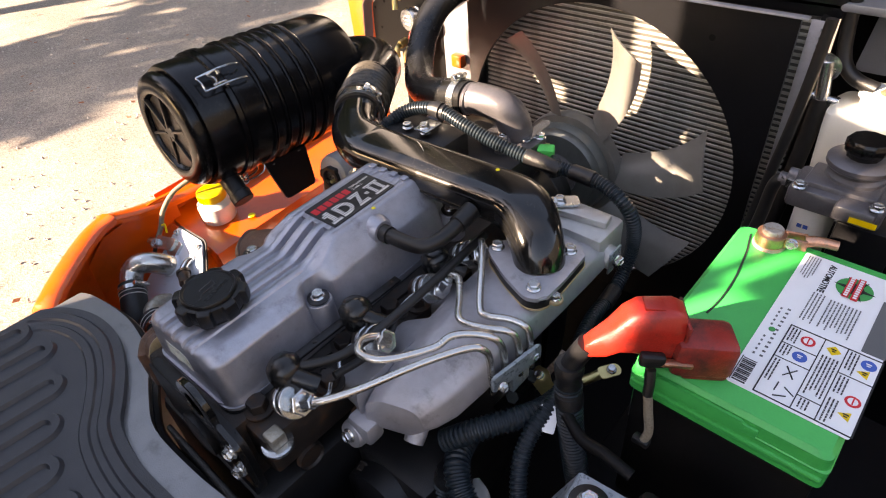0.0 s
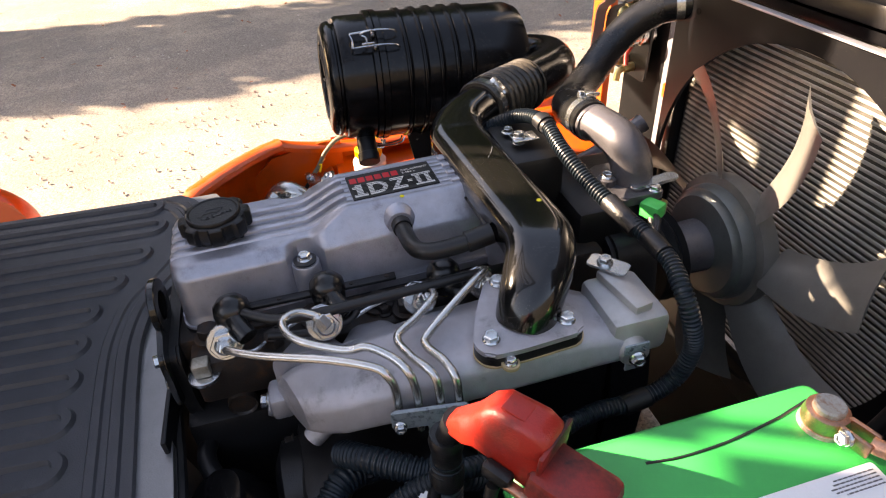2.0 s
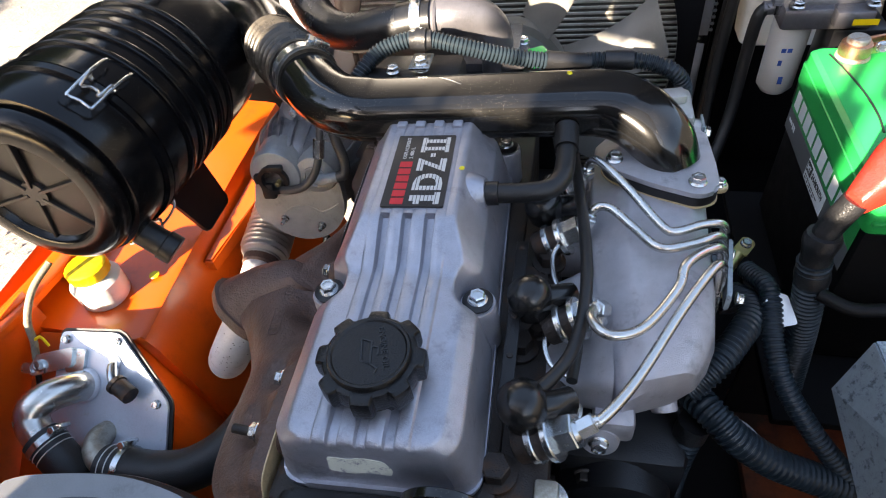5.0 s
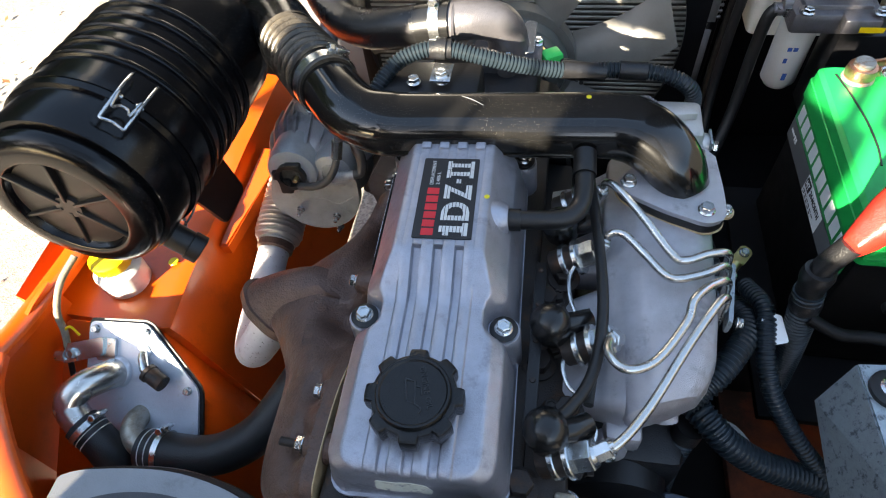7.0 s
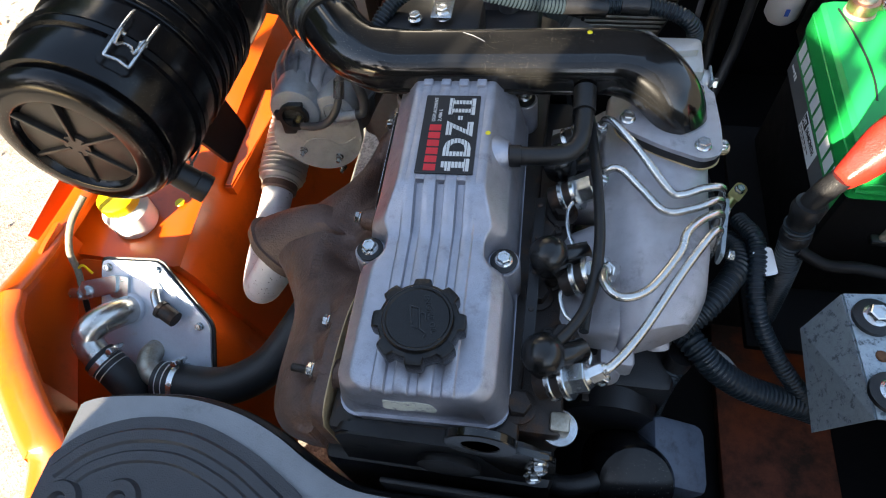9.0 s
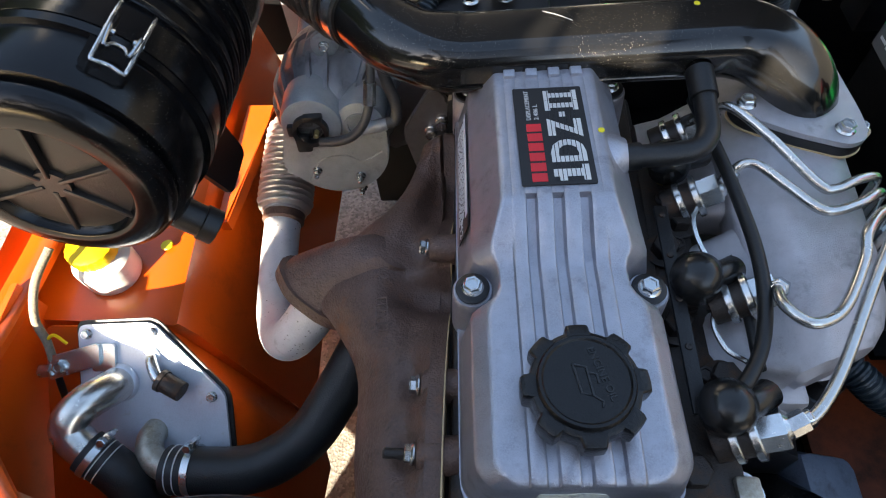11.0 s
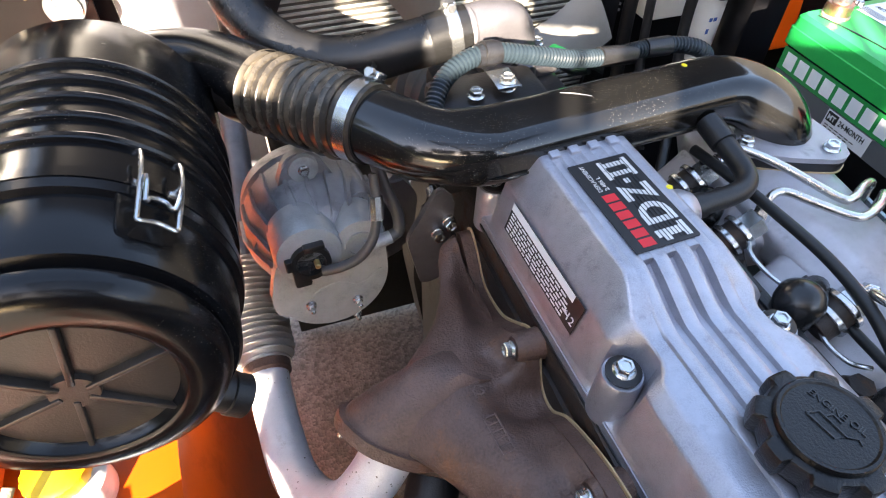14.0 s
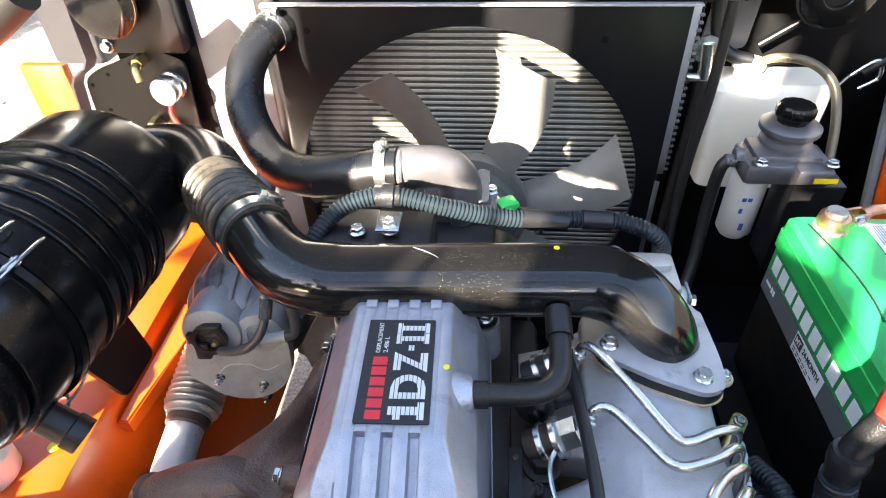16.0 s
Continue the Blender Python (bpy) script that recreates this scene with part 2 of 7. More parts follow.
M["flaked"] = material("flaked_primer", (0.64, 0.66, 0.58), 0.7, 0.0, 0.15, 60, 0.4, dirt=(0.30, 0.30, 0.33), dirt_at=(0.54, 0.62), dirt_scale=90)
M["alu_dark"] = material("stained_cast_aluminium", (0.13, 0.125, 0.135), 0.28, 0.5, 0.3, 50, 0.5, dirt=(0.06, 0.055, 0.055), dirt_at=(0.5, 0.8), dirt_scale=25, fine=900)
M["red_dark"] = material("smudged_red_vinyl", (0.26, 0.018, 0.012), 0.34, 0.0, 0.3, 40, 0.3, dirt=(0.045, 0.014, 0.012), dirt_at=(0.42, 0.64), dirt_scale=24)
M["line_steel"] = material("plated_line_steel", (0.60, 0.59, 0.56), 0.27, 0.95, 0.12, 150, 0.05, dirt=(0.34, 0.31, 0.25), dirt_at=(0.62, 0.9), dirt_scale=50)
# besides dust, the brown-grey holds the glow thrown up by the orange shelf
M["dusty_glow_plastic"] = material("dusty_glow_tinted_plastic", (0.020, 0.0175, 0.016), 0.36, 0.0, 0.3, 30, 0.2, dirt=(0.045, 0.038, 0.032), dirt_at=(0.5, 0.85), dirt_scale=12, speck=(0.14, 0.12, 0.1), speck_size=0.08)
M["clutch"] = material("green_grey_fan_clutch", (0.10, 0.11, 0.105), 0.34, 0.3, 0.25, 40, 0.3)
M["gasket"] = material("rusty_gasket", (0.48, 0.35, 0.20), 0.6, 0.2, 0.35, 80, 0.3)
# dark backing of the tubes; the shade of the gaps is in its colour
M["core"] = material("radiator_gap_shade", (0.06, 0.057, 0.05), 0.45, 0.3, 0.3, 40, 0.2)
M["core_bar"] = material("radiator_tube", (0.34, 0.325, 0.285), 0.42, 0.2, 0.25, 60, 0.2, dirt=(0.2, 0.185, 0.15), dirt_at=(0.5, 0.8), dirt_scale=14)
M["fan"] = material("fan_plastic", (0.12, 0.117, 0.107), 0.36, 0.0, 0.15, 30, 0.1, dirt=(0.09, 0.085, 0.07), dirt_at=(0.5, 0.85), dirt_scale=14)
M["alternator"] = material("grey_cast_housing", (0.36, 0.385, 0.40), 0.38, 0.3, 0.2, 60, 0.4, dirt=(0.2, 0.2, 0.2), dirt_at=(0.58, 0.82), dirt_scale=28)
M["weave"] = material("braided_sleeve", (0.16, 0.135, 0.10), 0.8, 0.0, 0.5, 300, 0.8)
M["brown_hose"] = material("clear_aged_hose", (0.10, 0.08, 0.05), 0.3, 0.0, 0.2, 60, 0.1)


def asphalt():
    m = material("asphalt", (0.19, 0.170, 0.148), 0.92, 0.0, 0.22, 1.2, 0.0, dirt=(0.34, 0.29, 0.235), dirt_at=(0.45, 0.7), dirt_scale=2.2, fine=140)
    n, l = m.node_tree.nodes, m.node_tree.links
    p = n["Principled BSDF"]
    co = [x for x in n if x.bl_idname == "ShaderNodeTexCoord"][0].outputs["Object"]
    v = n.new("ShaderNodeTexVoronoi")
    v.inputs["Scale"].default_value = 170
    l.new(co, v.inputs["Vector"])
    old = p.inputs["Base Color"].links[0].from_socket
    x = n.new("ShaderNodeMix")
    x.data_type, x.blend_type = "RGBA", "MULTIPLY"
    x.inputs["Factor"].default_value = 0.55
    bw = n.new("ShaderNodeMapRange")
    bw.inputs["To Min"].default_value, bw.inputs["To Max"].default_value = 0.35, 1.7
    sep = n.new("ShaderNodeSeparateColor")
    l.new(v.outputs["Color"], sep.inputs[0])
    l.new(sep.outputs[0], bw.inputs["Value"])
    l.new(old, x.inputs[6])
    l.new(bw.outputs[0], x.inputs[7])
    l.new(x.outputs[2], p.inputs["Base Color"])
    b = n.new("ShaderNodeBump")
    b.inputs["Strength"].default_value, b.inputs["Distance"].default_value = 0.4, 0.003
    l.new(v.outputs["Distance"], b.inputs["Height"])
    l.new(b.outputs[0], p.inputs["Normal"])
    return m


M["asphalt"] = asphalt()
M["leaf"] = material("tree_leaf", (0.07, 0.10, 0.03), 0.6, 0.0, 0.4, 3, 0.0)


# mesh builders ------------------------------------------------------------------
def finish(bm, mat, name, smooth=38):
    bmesh.ops.recalc_face_normals(bm, faces=bm.faces)
    me = bpy.data.meshes.new(name)
    bm.to_mesh(me)
    bm.free()
    me.materials.append(M[mat] if isinstance(mat, str) else mat)
    if smooth:
        me.polygons.foreach_set("use_smooth", [True] * len(me.polygons))
        me.set_sharp_from_angle(angle=radians(smooth))
    return me


def thing(name, at, label, category, group="", kind=""):
    """An empty at the base of a thing, to which its parts belong."""
    ob = new(name)
    ob.location = at
    ob.empty_display_size = 0.02
    return tagged(ob, label, category, group, kind)


def part(name, bm, mat, parent, label="", smooth=38):
    """One mesh in world places, under a thing or under a part of it."""
    ob = new(name, finish(bm, mat, name, smooth))
    ob.parent = parent
    if parent.type == "EMPTY":
        ob.matrix_parent_inverse = Matrix.Translation(-Vector(parent.location))
    if label:
        ob["label"] = label
    return ob


def put(name, me, m, parent, label=""):
    """A shared mesh at the pose m, under a thing or a part."""
    ob = new(name, me)
    ob.parent = parent
    if parent.type == "EMPTY":
        ob.matrix_parent_inverse = Matrix.Translation(-Vector(parent.location))
    ob.matrix_basis = m
    if label:
        ob["label"] = label
    return ob


def solid(name, bm, mat, label, category, group="", kind="", smooth=38):
    """A thing of one mesh."""
    return tagged(new(name, finish(bm, mat, name, smooth)), label, category, group, kind)


def aim(p, d, spin=0):
    """The pose at p whose z axis looks along d."""
    return Matrix.Translation(p) @ Vector(d).to_track_quat("Z", "Y").to_matrix().to_4x4() @ Matrix.Rotation(radians(spin), 4, "Z")


def join(*bms):
    """Several bmeshes of one part in one."""
    out = bms[0]
    for b in bms[1:]:
        me = bpy.data.meshes.new("joined")
        b.to_mesh(me)
        b.free()
        out.from_mesh(me)
        bpy.data.meshes.remove(me)
    return out


def box(c, s, bevel=0.002, m=None, seg=2):
    bm = bmesh.new()
    bmesh.ops.create_cube(bm, size=1)
    for v in bm.verts:
        v.co = Vector((v.co.x * s[0], v.co.y * s[1], v.co.z * s[2]))
    if bevel:
        bmesh.ops.bevel(bm, geom=bm.edges[:], offset=bevel, segments=seg, affect="EDGES", profile=0.5)
    bm.transform(Matrix.Translation(c) @ (m or Matrix()))
    return bm


def rings(bm, loops, cap=True, closed=False):
    """Skin a list of loops of points, all of one length."""
    vs = [[bm.verts.new(p) for p in lp] for lp in loops]
    k = len(vs[0])
    for a, b in zip(vs, vs[1:] + ([vs[0]] if closed else [])):
        for i in range(k):
            bm.faces.new((a[i], a[(i + 1) % k], b[(i + 1) % k], b[i]))
    if cap and not closed:
        bm.faces.new(vs[0])
        bm.faces.new(vs[-1])
    return bm


def lathe(profile, p, axis=(0, 0, 1), seg=32, wob=None):
    """Turn (radius, height) pairs round an axis through p."""
    m = aim(p, axis)
    loops = []
    for r, h in profile:
        lp = []
        for i in range(seg):
            a = 2 * math.pi * i / seg
            rr = r * (wob(a, h) if wob else 1)
            lp.append(m @ Vector((rr * math.cos(a), rr * math.sin(a), h)))
        loops.append(lp)
    return rings(bmesh.new(), loops)


def cyl(a, b, r, r2=None, seg=24, bevel=0.001):
    a, b = Vector(a), Vector(b)
    h, r2 = (b - a).length, r if r2 is None else r2
    e = min(bevel, r * 0.5, h * 0.4)
    return lathe([(r - e, 0), (r, e), (r2, h - e), (r2 - e, h)], a, b - a, seg)


def spline(pts, sub=8):
    """Catmull-Rom points through the given ones."""
    p = [Vector(q) for q in pts]
    p = [2 * p[0] - p[1]] + p + [2 * p[-1] - p[-2]]
    out = []
    for i in range(1, len(p) - 2):
        a, b, c, d = p[i - 1:i + 3]
        for k in range(sub):
            t = k / sub
            out.append(0.5 * (2 * b + (c - a) * t + (2 * a - 5 * b + 4 * c - d) * t * t + (3 * b - a - 3 * c + d) * t ** 3))
    return out + [p[-2]]


def even(path, step):
    """The same path with points at even steps."""
    length = [0]
    for a, b in zip(path, path[1:]):
        length.append(length[-1] + (b - a).length)
    n = max(2, int(length[-1] / step))
    out, j = [], 0
    for i in range(n + 1):
        s = length[-1] * i / n
        while j < len(path) - 2 and length[j + 1] < s:
            j += 1
        f = (s - length[j]) / max(1e-9, length[j + 1] - length[j])
        out.append(path[j].lerp(path[j + 1], f))
    return out


def frames(path):
    """Tangent, side and top along a path, without twist."""
    out, side = [], None
    for i, q in enumerate(path):
        t = (path[min(i + 1, len(path) - 1)] - path[max(i - 1, 0)]).normalized()
        if side is None:
            side = t.cross(Vector((0, 0, 1)) if abs(t.z) < 0.9 else Vector((0, 1, 0))).normalized()
        side = (side - t * side.dot(t)).normalized()
        out.append((q, side, side.cross(t)))
    return out


def tube(pts, r, seg=12, sub=8, step=None, wave=None, straight=False):
    """A round tube along a smooth path. r: radius or a function of the share of the length; wave: (pitch, depth) of corrugations."""
    path = [Vector(q) for q in pts] if straight else spline(pts, sub)
    if wave:
        path = even(path, wave[0] / 4)
    elif step:
        path = even(path, step)
    loops, n = [], len(path) - 1
    for i, (q, u, v) in enumerate(frames(path)):
        rr = r(i / n) if callable(r) else r
        if wave:
            rr -= wave[1] * (0, 0, 1, 1)[i % 4]
        loops.append([q + rr * (math.cos(a) * u + math.sin(a) * v) for a in (2 * math.pi * k / seg for k in range(seg))])
    return rings(bmesh.new(), loops)


def prism(poly, thick, m=None, bevel=0.001, seg=2):
    """A flat plate from a polygon (x, y), from z = 0 up to thick, in the pose m."""
    bm = bmesh.new()
    a = [bm.verts.new((x, y, 0)) for x, y in poly]
    b = [bm.verts.new((x, y, thick)) for x, y in poly]
    bm.faces.new(a[::-1])
    bm.faces.new(b)
    for i in range(len(poly)):
        j = (i + 1) % len(poly)
        bm.faces.new((a[i], a[j], b[j], b[i]))
    if bevel:
        e = [x for x in bm.edges if abs(x.verts[0].co.z - x.verts[1].co.z) < 1e-6]
        bmesh.ops.bevel(bm, geom=e, offset=bevel, segments=seg, affect="EDGES")
    if m:
        bm.transform(m)
    return bm


def rounded(poly, r, k=5):
    """A polygon with round corners."""
    out, n = [], len(poly)
    for i in range(n):
        p, a, b = Vector(poly[i]), Vector(poly[i - 1]), Vector(poly[(i + 1) % n])
        u, v = (a - p), (b - p)
        e = min(r, u.length * 0.45, v.length * 0.45)
        s, t = p + u.normalized() * e, p + v.normalized() * e
        for j in range(k + 1):
            f = j / k
            out.append(tuple((1 - f) ** 2 * s + 2 * f * (1 - f) * p + f * f * t))
    return out


def rect(w, h, r=0.0, k=4):
    q = [(-w / 2, -h / 2), (w / 2, -h / 2), (w / 2, h / 2), (-w / 2, h / 2)]
    return rounded(q, r, k) if r else q


def text_bm(body, size, m, depth=0.0003, bold=0.0, squeeze=1.0):
    """Raised letters in the built-in font, in the pose m, from the lower left corner."""
    cu = bpy.data.curves.new("letters", "FONT")
    cu.body, cu.size, cu.extrude, cu.offset = body, size, depth, bold
    cu.resolution_u = 3
    ob = bpy.data.objects.new("letters", cu)
    scene.collection.objects.link(ob)
    me = bpy.data.meshes.new_from_object(ob.evaluated_get(bpy.context.evaluated_depsgraph_get()))
    bm = bmesh.new()
    bm.from_mesh(me)
    bpy.data.objects.remove(ob)
    bpy.data.curves.remove(cu)
    bpy.data.meshes.remove(me)
    bm.transform(m @ Matrix.Diagonal((squeeze, 1, 1, 1)))
    return bm


def text_fit(body, x, y, w, h, m, bold=0.0):
    """Letters that fill the box from (x, y), w wide and h high, in the pose m."""
    bm = text_bm(body, 0.02, Matrix(), 0.0003, bold * 0.02 / h)
    xs, ys = [v.co.x for v in bm.verts], [v.co.y for v in bm.verts]
    sx, sy = w / (max(xs) - min(xs)), h / (max(ys) - min(ys))
    bm.transform(m @ Matrix.Translation((x, y, 0)) @ Matrix.Diagonal((sx, sy, 1, 1)) @ Matrix.Translation((-min(xs), -min(ys), 0)))
    return bm


def bars(spots, m, thick=0.0003):
    """Flat bars (x, y, w, h) on a label, in the pose m."""
    out = bmesh.new()
    for x, y, w, h in spots:
        v = [out.verts.new(m @ Vector(q)) for q in ((x, y, 0), (x + w, y, 0), (x + w, y + h, 0), (x, y + h, 0),
                                                    (x, y, thick), (x + w, y, thick), (x + w, y + h, thick), (x, y + h, thick))]
        for f in ((4, 5, 6, 7), (0, 1, 5, 4), (1, 2, 6, 5), (2, 3, 7, 6), (3, 0, 4, 7)):
            out.faces.new([v[i] for i in f])
    return out


def plane_pose(o, ux, uy):
    """The pose with origin o, x along ux and y towards uy."""
    x = Vector(ux).normalized()
    y = Vector(uy)
    y = (y - x * y.dot(x)).normalized()
    z = x.cross(y)
    return Matrix(((x.x, y.x, z.x, o[0]), (x.y, y.y, z.y, o[1]), (x.z, y.z, z.z, o[2]), (0, 0, 0, 1)))


def hex_bolt_mesh(flat=0.012, high=0.006, flange=0.0085, mat="zinc", washer=True):
    """A flanged hexagon head, its seat at the origin."""
    bm = bmesh.new()
    r = flat / math.sqrt(3)
    if washer:
        bm = lathe([(flange, 0), (flange, 0.0012), (r * 1.02, 0.0026)], (0, 0, 0), seg=24)
    z0 = 0.0016 if washer else 0
    loops = [[Vector((q * math.cos(a), q * math.sin(a), h)) for a in (math.pi * k / 3 for k in range(6))]
             for q, h in ((r, z0), (r, z0 + high - 0.001), (r * 0.86, z0 + high), (r * 0.62, z0 + high), (r * 0.55, z0 + high - 0.0012))]
    b = rings(bmesh.new(), loops)
    return finish(join(bm, b), mat, "hex_bolt", 30)


BOLT = hex_bolt_mesh()
BOLT_BIG = hex_bolt_mesh(0.0155, 0.008, 0.0115)
BOLT_SMALL = hex_bolt_mesh(0.009, 0.005, 0.0062)
NUT = hex_bolt_mesh(0.012, 0.009, 0.0085, washer=False)
NUT_RUSTY = hex_bolt_mesh(0.012, 0.009, 0.0088, mat="rust_dark")


def bolt(p, d, parent, size="", spin=None, name="bolt", label=""):
    me = {"": BOLT, "big": BOLT_BIG, "small": BOLT_SMALL, "nut": NUT, "rusty": NUT_RUSTY}[size]
    return put(name, me, aim(p, d, random.uniform(0, 60) if spin is None else spin), parent, label)


def screw_clamp(path_at, axis, r, parent, screw=(0, 0, 1), width=0.012):
    """A worm-drive hose clamp round a tube: band, housing and screw."""
    c, ax = Vector(path_at), Vector(axis).normalized()
    sc = Vector(screw)
    sc = (sc - ax * sc.dot(ax)).normalized()
    along = ax.cross(sc)
    band = part("band", lathe([(r, -width / 2), (r + 0.0012, -width / 2), (r + 0.0012, width / 2), (r, width / 2)], c, ax, 40), "zinc", parent)
    m = plane_pose(c + sc * (r + 0.004), along, ax)
    part("housing", box(tuple(c + sc * (r + 0.0045)), (0.016, width * 1.05, 0.008), 0.002, m.to_3x3().to_4x4()), "zinc", parent)
    s = c + sc * (r + 0.005)
    part("screw", join(cyl(s - along * 0.014, s + along * 0.010, 0.003, seg=12), cyl(s + along * 0.009, s + along * 0.016, 0.0052, seg=6, bevel=0.0008)), "zinc", parent)
    return band


# setting ----------------------------------------------------------------------
GROUND = 0.08
bm = bmesh.new()
bmesh.ops.create_grid(bm, x_segments=60, y_segments=60, size=1)
for v in bm.verts:
    v.co = Vector((math.copysign(abs(v.co.x) ** 3, v.co.x) * 200, math.copysign(abs(v.co.y) ** 3, v.co.y) * 200, GROUND))
    if v.co.length < 20:
        v.co.z += 0.006 * noise.noise(v.co * 1.3)
solid("ground", bm, "asphalt", "worn grey asphalt yard with gravel and fallen leaves", "ground", kind="structure")


# orange body side -----------------------------------------------------------------
def body_side():
    """The inner side of the body: outer fender, sloping shelf and inner wall."""
    t = thing("side_body", (-0.55, 0.1, GROUND), "orange painted steel body side with fender and inner wall", "body panel", kind="structure")
    # outer fender in two pressings: a rolled lip that follows the opening, and the outer skin
    def wall(lip, name, drop):
        path = spline(lip, 5)
        loops = []
        for k, p in enumerate(path):
            q = (path[min(k + 1, len(path) - 1)] - path[max(k - 1, 0)])
            n = Vector((q.y, -q.x, 0)).normalized()          # outwards
            n = n if n.x < 0 or abs(n.x) < 0.2 and n.y < 0 else -n
            at = lambda d, h: p + n * d + Vector((0, 0, h))
            low = lambda d: Vector((p.x + n.x * d, p.y + n.y * d, drop))
            loops.append([at(0.002, -0.014), at(0.0, -0.003), at(0.004, 0.001), at(0.020, 0.003), at(0.040, -0.003), at(0.054, -0.018), at(0.062, -0.055), low(0.072),
                          low(0.066), at(0.056, -0.056), at(0.048, -0.022), at(0.036, -0.010), at(0.020, -0.003), at(0.006, -0.005)])
        part(name, rings(bmesh.new(), loops), "orange", t, smooth=50)
    wall([(-0.430, -0.70, 0.50), (-0.425, -0.50, 0.58), (-0.415, -0.36, 0.65), (-0.402, -0.255, 0.712), (-0.406, -0.192, 0.738), (-0.446, -0.153, 0.741), (-0.490, -0.112, 0.741), (-0.543, -0.057, 0.739), (-0.557, -0.019, 0.744)], "front_fender", 0.25)
    wall([(-0.550, -1.10, 0.800), (-0.550, -0.70, 0.778), (-0.550, -0.60, 0.757), (-0.550, -0.565, 0.738), (-0.550, -0.540, 0.712), (-0.550, -0.528, 0.675), (-0.550, -0.522, 0.62)], "mudguard", 0.30)
    wall([(-0.565, -0.034, 0.740), (-0.568, 0.000, 0.728), (-0.572, 0.045, 0.716), (-0.576, 0.110, 0.706), (-0.576, 0.19, 0.702), (-0.580, 0.33, 0.700), (-0.585, 0.64, 0.700)], "rear_fender", 0.30)
    # shelf and inner wall, which slopes in towards its foot
    loops = []
    for y, z, x0, x1 in ((0.083, 0.652, -0.64, -0.425), (0.16, 0.656, -0.64, -0.430), (0.30, 0.66, -0.64, -0.436), (0.45, 0.665, -0.64, -0.440), (0.64, 0.67, -0.64, -0.44)):
        loops.append([(x0, y, z + 0.05), (x0 + 0.03, y, z + 0.012), (x1 - 0.02, y, z), (x1, y, z - 0.004), (x1 + 0.006, y, z - 0.02), (x1 + 0.085, y, 0.29), (x1 + 0.075, y, 0.28), (x0, y, 0.34)])
    part("inner_wall", rings(bmesh.new(), loops), "orange", t)
    # slanted face that carries the plate
    lift = Matrix.Translation((0.0039, -0.0111, 0.0553)) @ Matrix.Scale(0.96, 4)
    part("slanted_panel", prism(rounded([(-0.60, 0.106), (-0.446, 0.106), (-0.372, 0.020), (-0.366, -0.30), (-0.60, -0.30)], 0.01), 0.006,
                                lift @ plane_pose((0, 0, 0.577), (1, 0, 0), (0, 0.79, 0.61)) @ Matrix.Translation((0, 0, -0.008))), "orange", t)
    part("front_wall", rings(bmesh.new(), [[lift @ Vector(q) for q in ((x, y, z), (x + 0.012, y, z - 0.03), (x + dx, y, 0.25), (x + dx - 0.01, y, 0.25), (x - 0.006, y, z - 0.004))]
                                            for x, y, z, dx in ((-0.428, 0.086, 0.648, 0.085), (-0.446, 0.0845, 0.641, 0.10), (-0.377, 0.0145, 0.587, 0.06), (-0.375, -0.10, 0.498, 0.05), (-0.374, -0.235, 0.392, 0.03))]), "orange", t)
    part("inner_fender", rings(bmesh.new(), [[(-0.585, y, z), (-0.592, y, z), (-0.60, y, 0.25), (-0.58, y, 0.25)] for y, z in ((-0.14, 0.62), (-0.05, 0.70), (0.06, 0.72), (0.10, 0.72))]), "orange", t)
    # gusset bar on the inner wall
    part("gusset", prism([(0, 0.02), (0.0, -0.20), (0.016, -0.20), (0.040, -0.02), (0.045, 0.02)], 0.026, plane_pose((-0.424, 0.45, 0.612), (1, 0, 0), (0, 1, 0.03)), 0.003), "orange", t)
    for y, z in ((0.19, 0.662), (0.34, 0.6655)):
        part("hole_plug", lathe([(0.008, 0), (0.007, 0.0012), (0.0001, 0.0014)], (-0.462, y, z), (0, 0, 1), 20), "yellow_paint", t, "small round plug")
    return t


body_side()

def right_body():
    t = thing("right_body", (0.9, 0.1, GROUND), "body side and floor of the engine bay, black in place of deep shade", "body panel", kind="structure")
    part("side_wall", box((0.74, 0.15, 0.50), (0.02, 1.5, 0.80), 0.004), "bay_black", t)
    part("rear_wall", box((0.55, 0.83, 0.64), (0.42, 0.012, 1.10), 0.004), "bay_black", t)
    part("rail", box((0.465, 0.03, 0.424), (0.16, 0.40, 0.02), 0.004), "shaded_orange", t, "orange floor rail in a shade-darkened copy of the paint")
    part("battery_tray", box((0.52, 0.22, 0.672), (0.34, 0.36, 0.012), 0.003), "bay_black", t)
    # the next four black sheets are added where only deep shade lies
    part("tray_shade", box((0.54, 0.190, 0.54), (0.34, 0.006, 0.25), 0.002), "bay_black", t)
    part("floor_shade", box((0.43, 0.18, 0.40), (0.60, 1.28, 0.02), 0.004), "bay_black", t)
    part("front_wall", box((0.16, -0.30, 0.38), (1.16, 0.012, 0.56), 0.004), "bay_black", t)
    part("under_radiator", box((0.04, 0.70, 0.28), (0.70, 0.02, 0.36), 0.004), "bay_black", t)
    part("rear_corner", prism([(0.0, 0.0), (0.09, 0.0), (0.09, 0.30), (-0.035, 0.30)], 0.012, plane_pose((0.685, 0.66, 0.66), (1, 0, 0), (0, 0.15, 1)), 0.002), "orange", t, "orange body edge behind the battery")
    part("edge_post", tube([(0.676, 0.655, 0.66), (0.640, 0.70, 0.96), (0.63, 0.72, 1.08)], 0.008, 8, straight=True), "panel_grey", t, "grey body edge")


right_body()


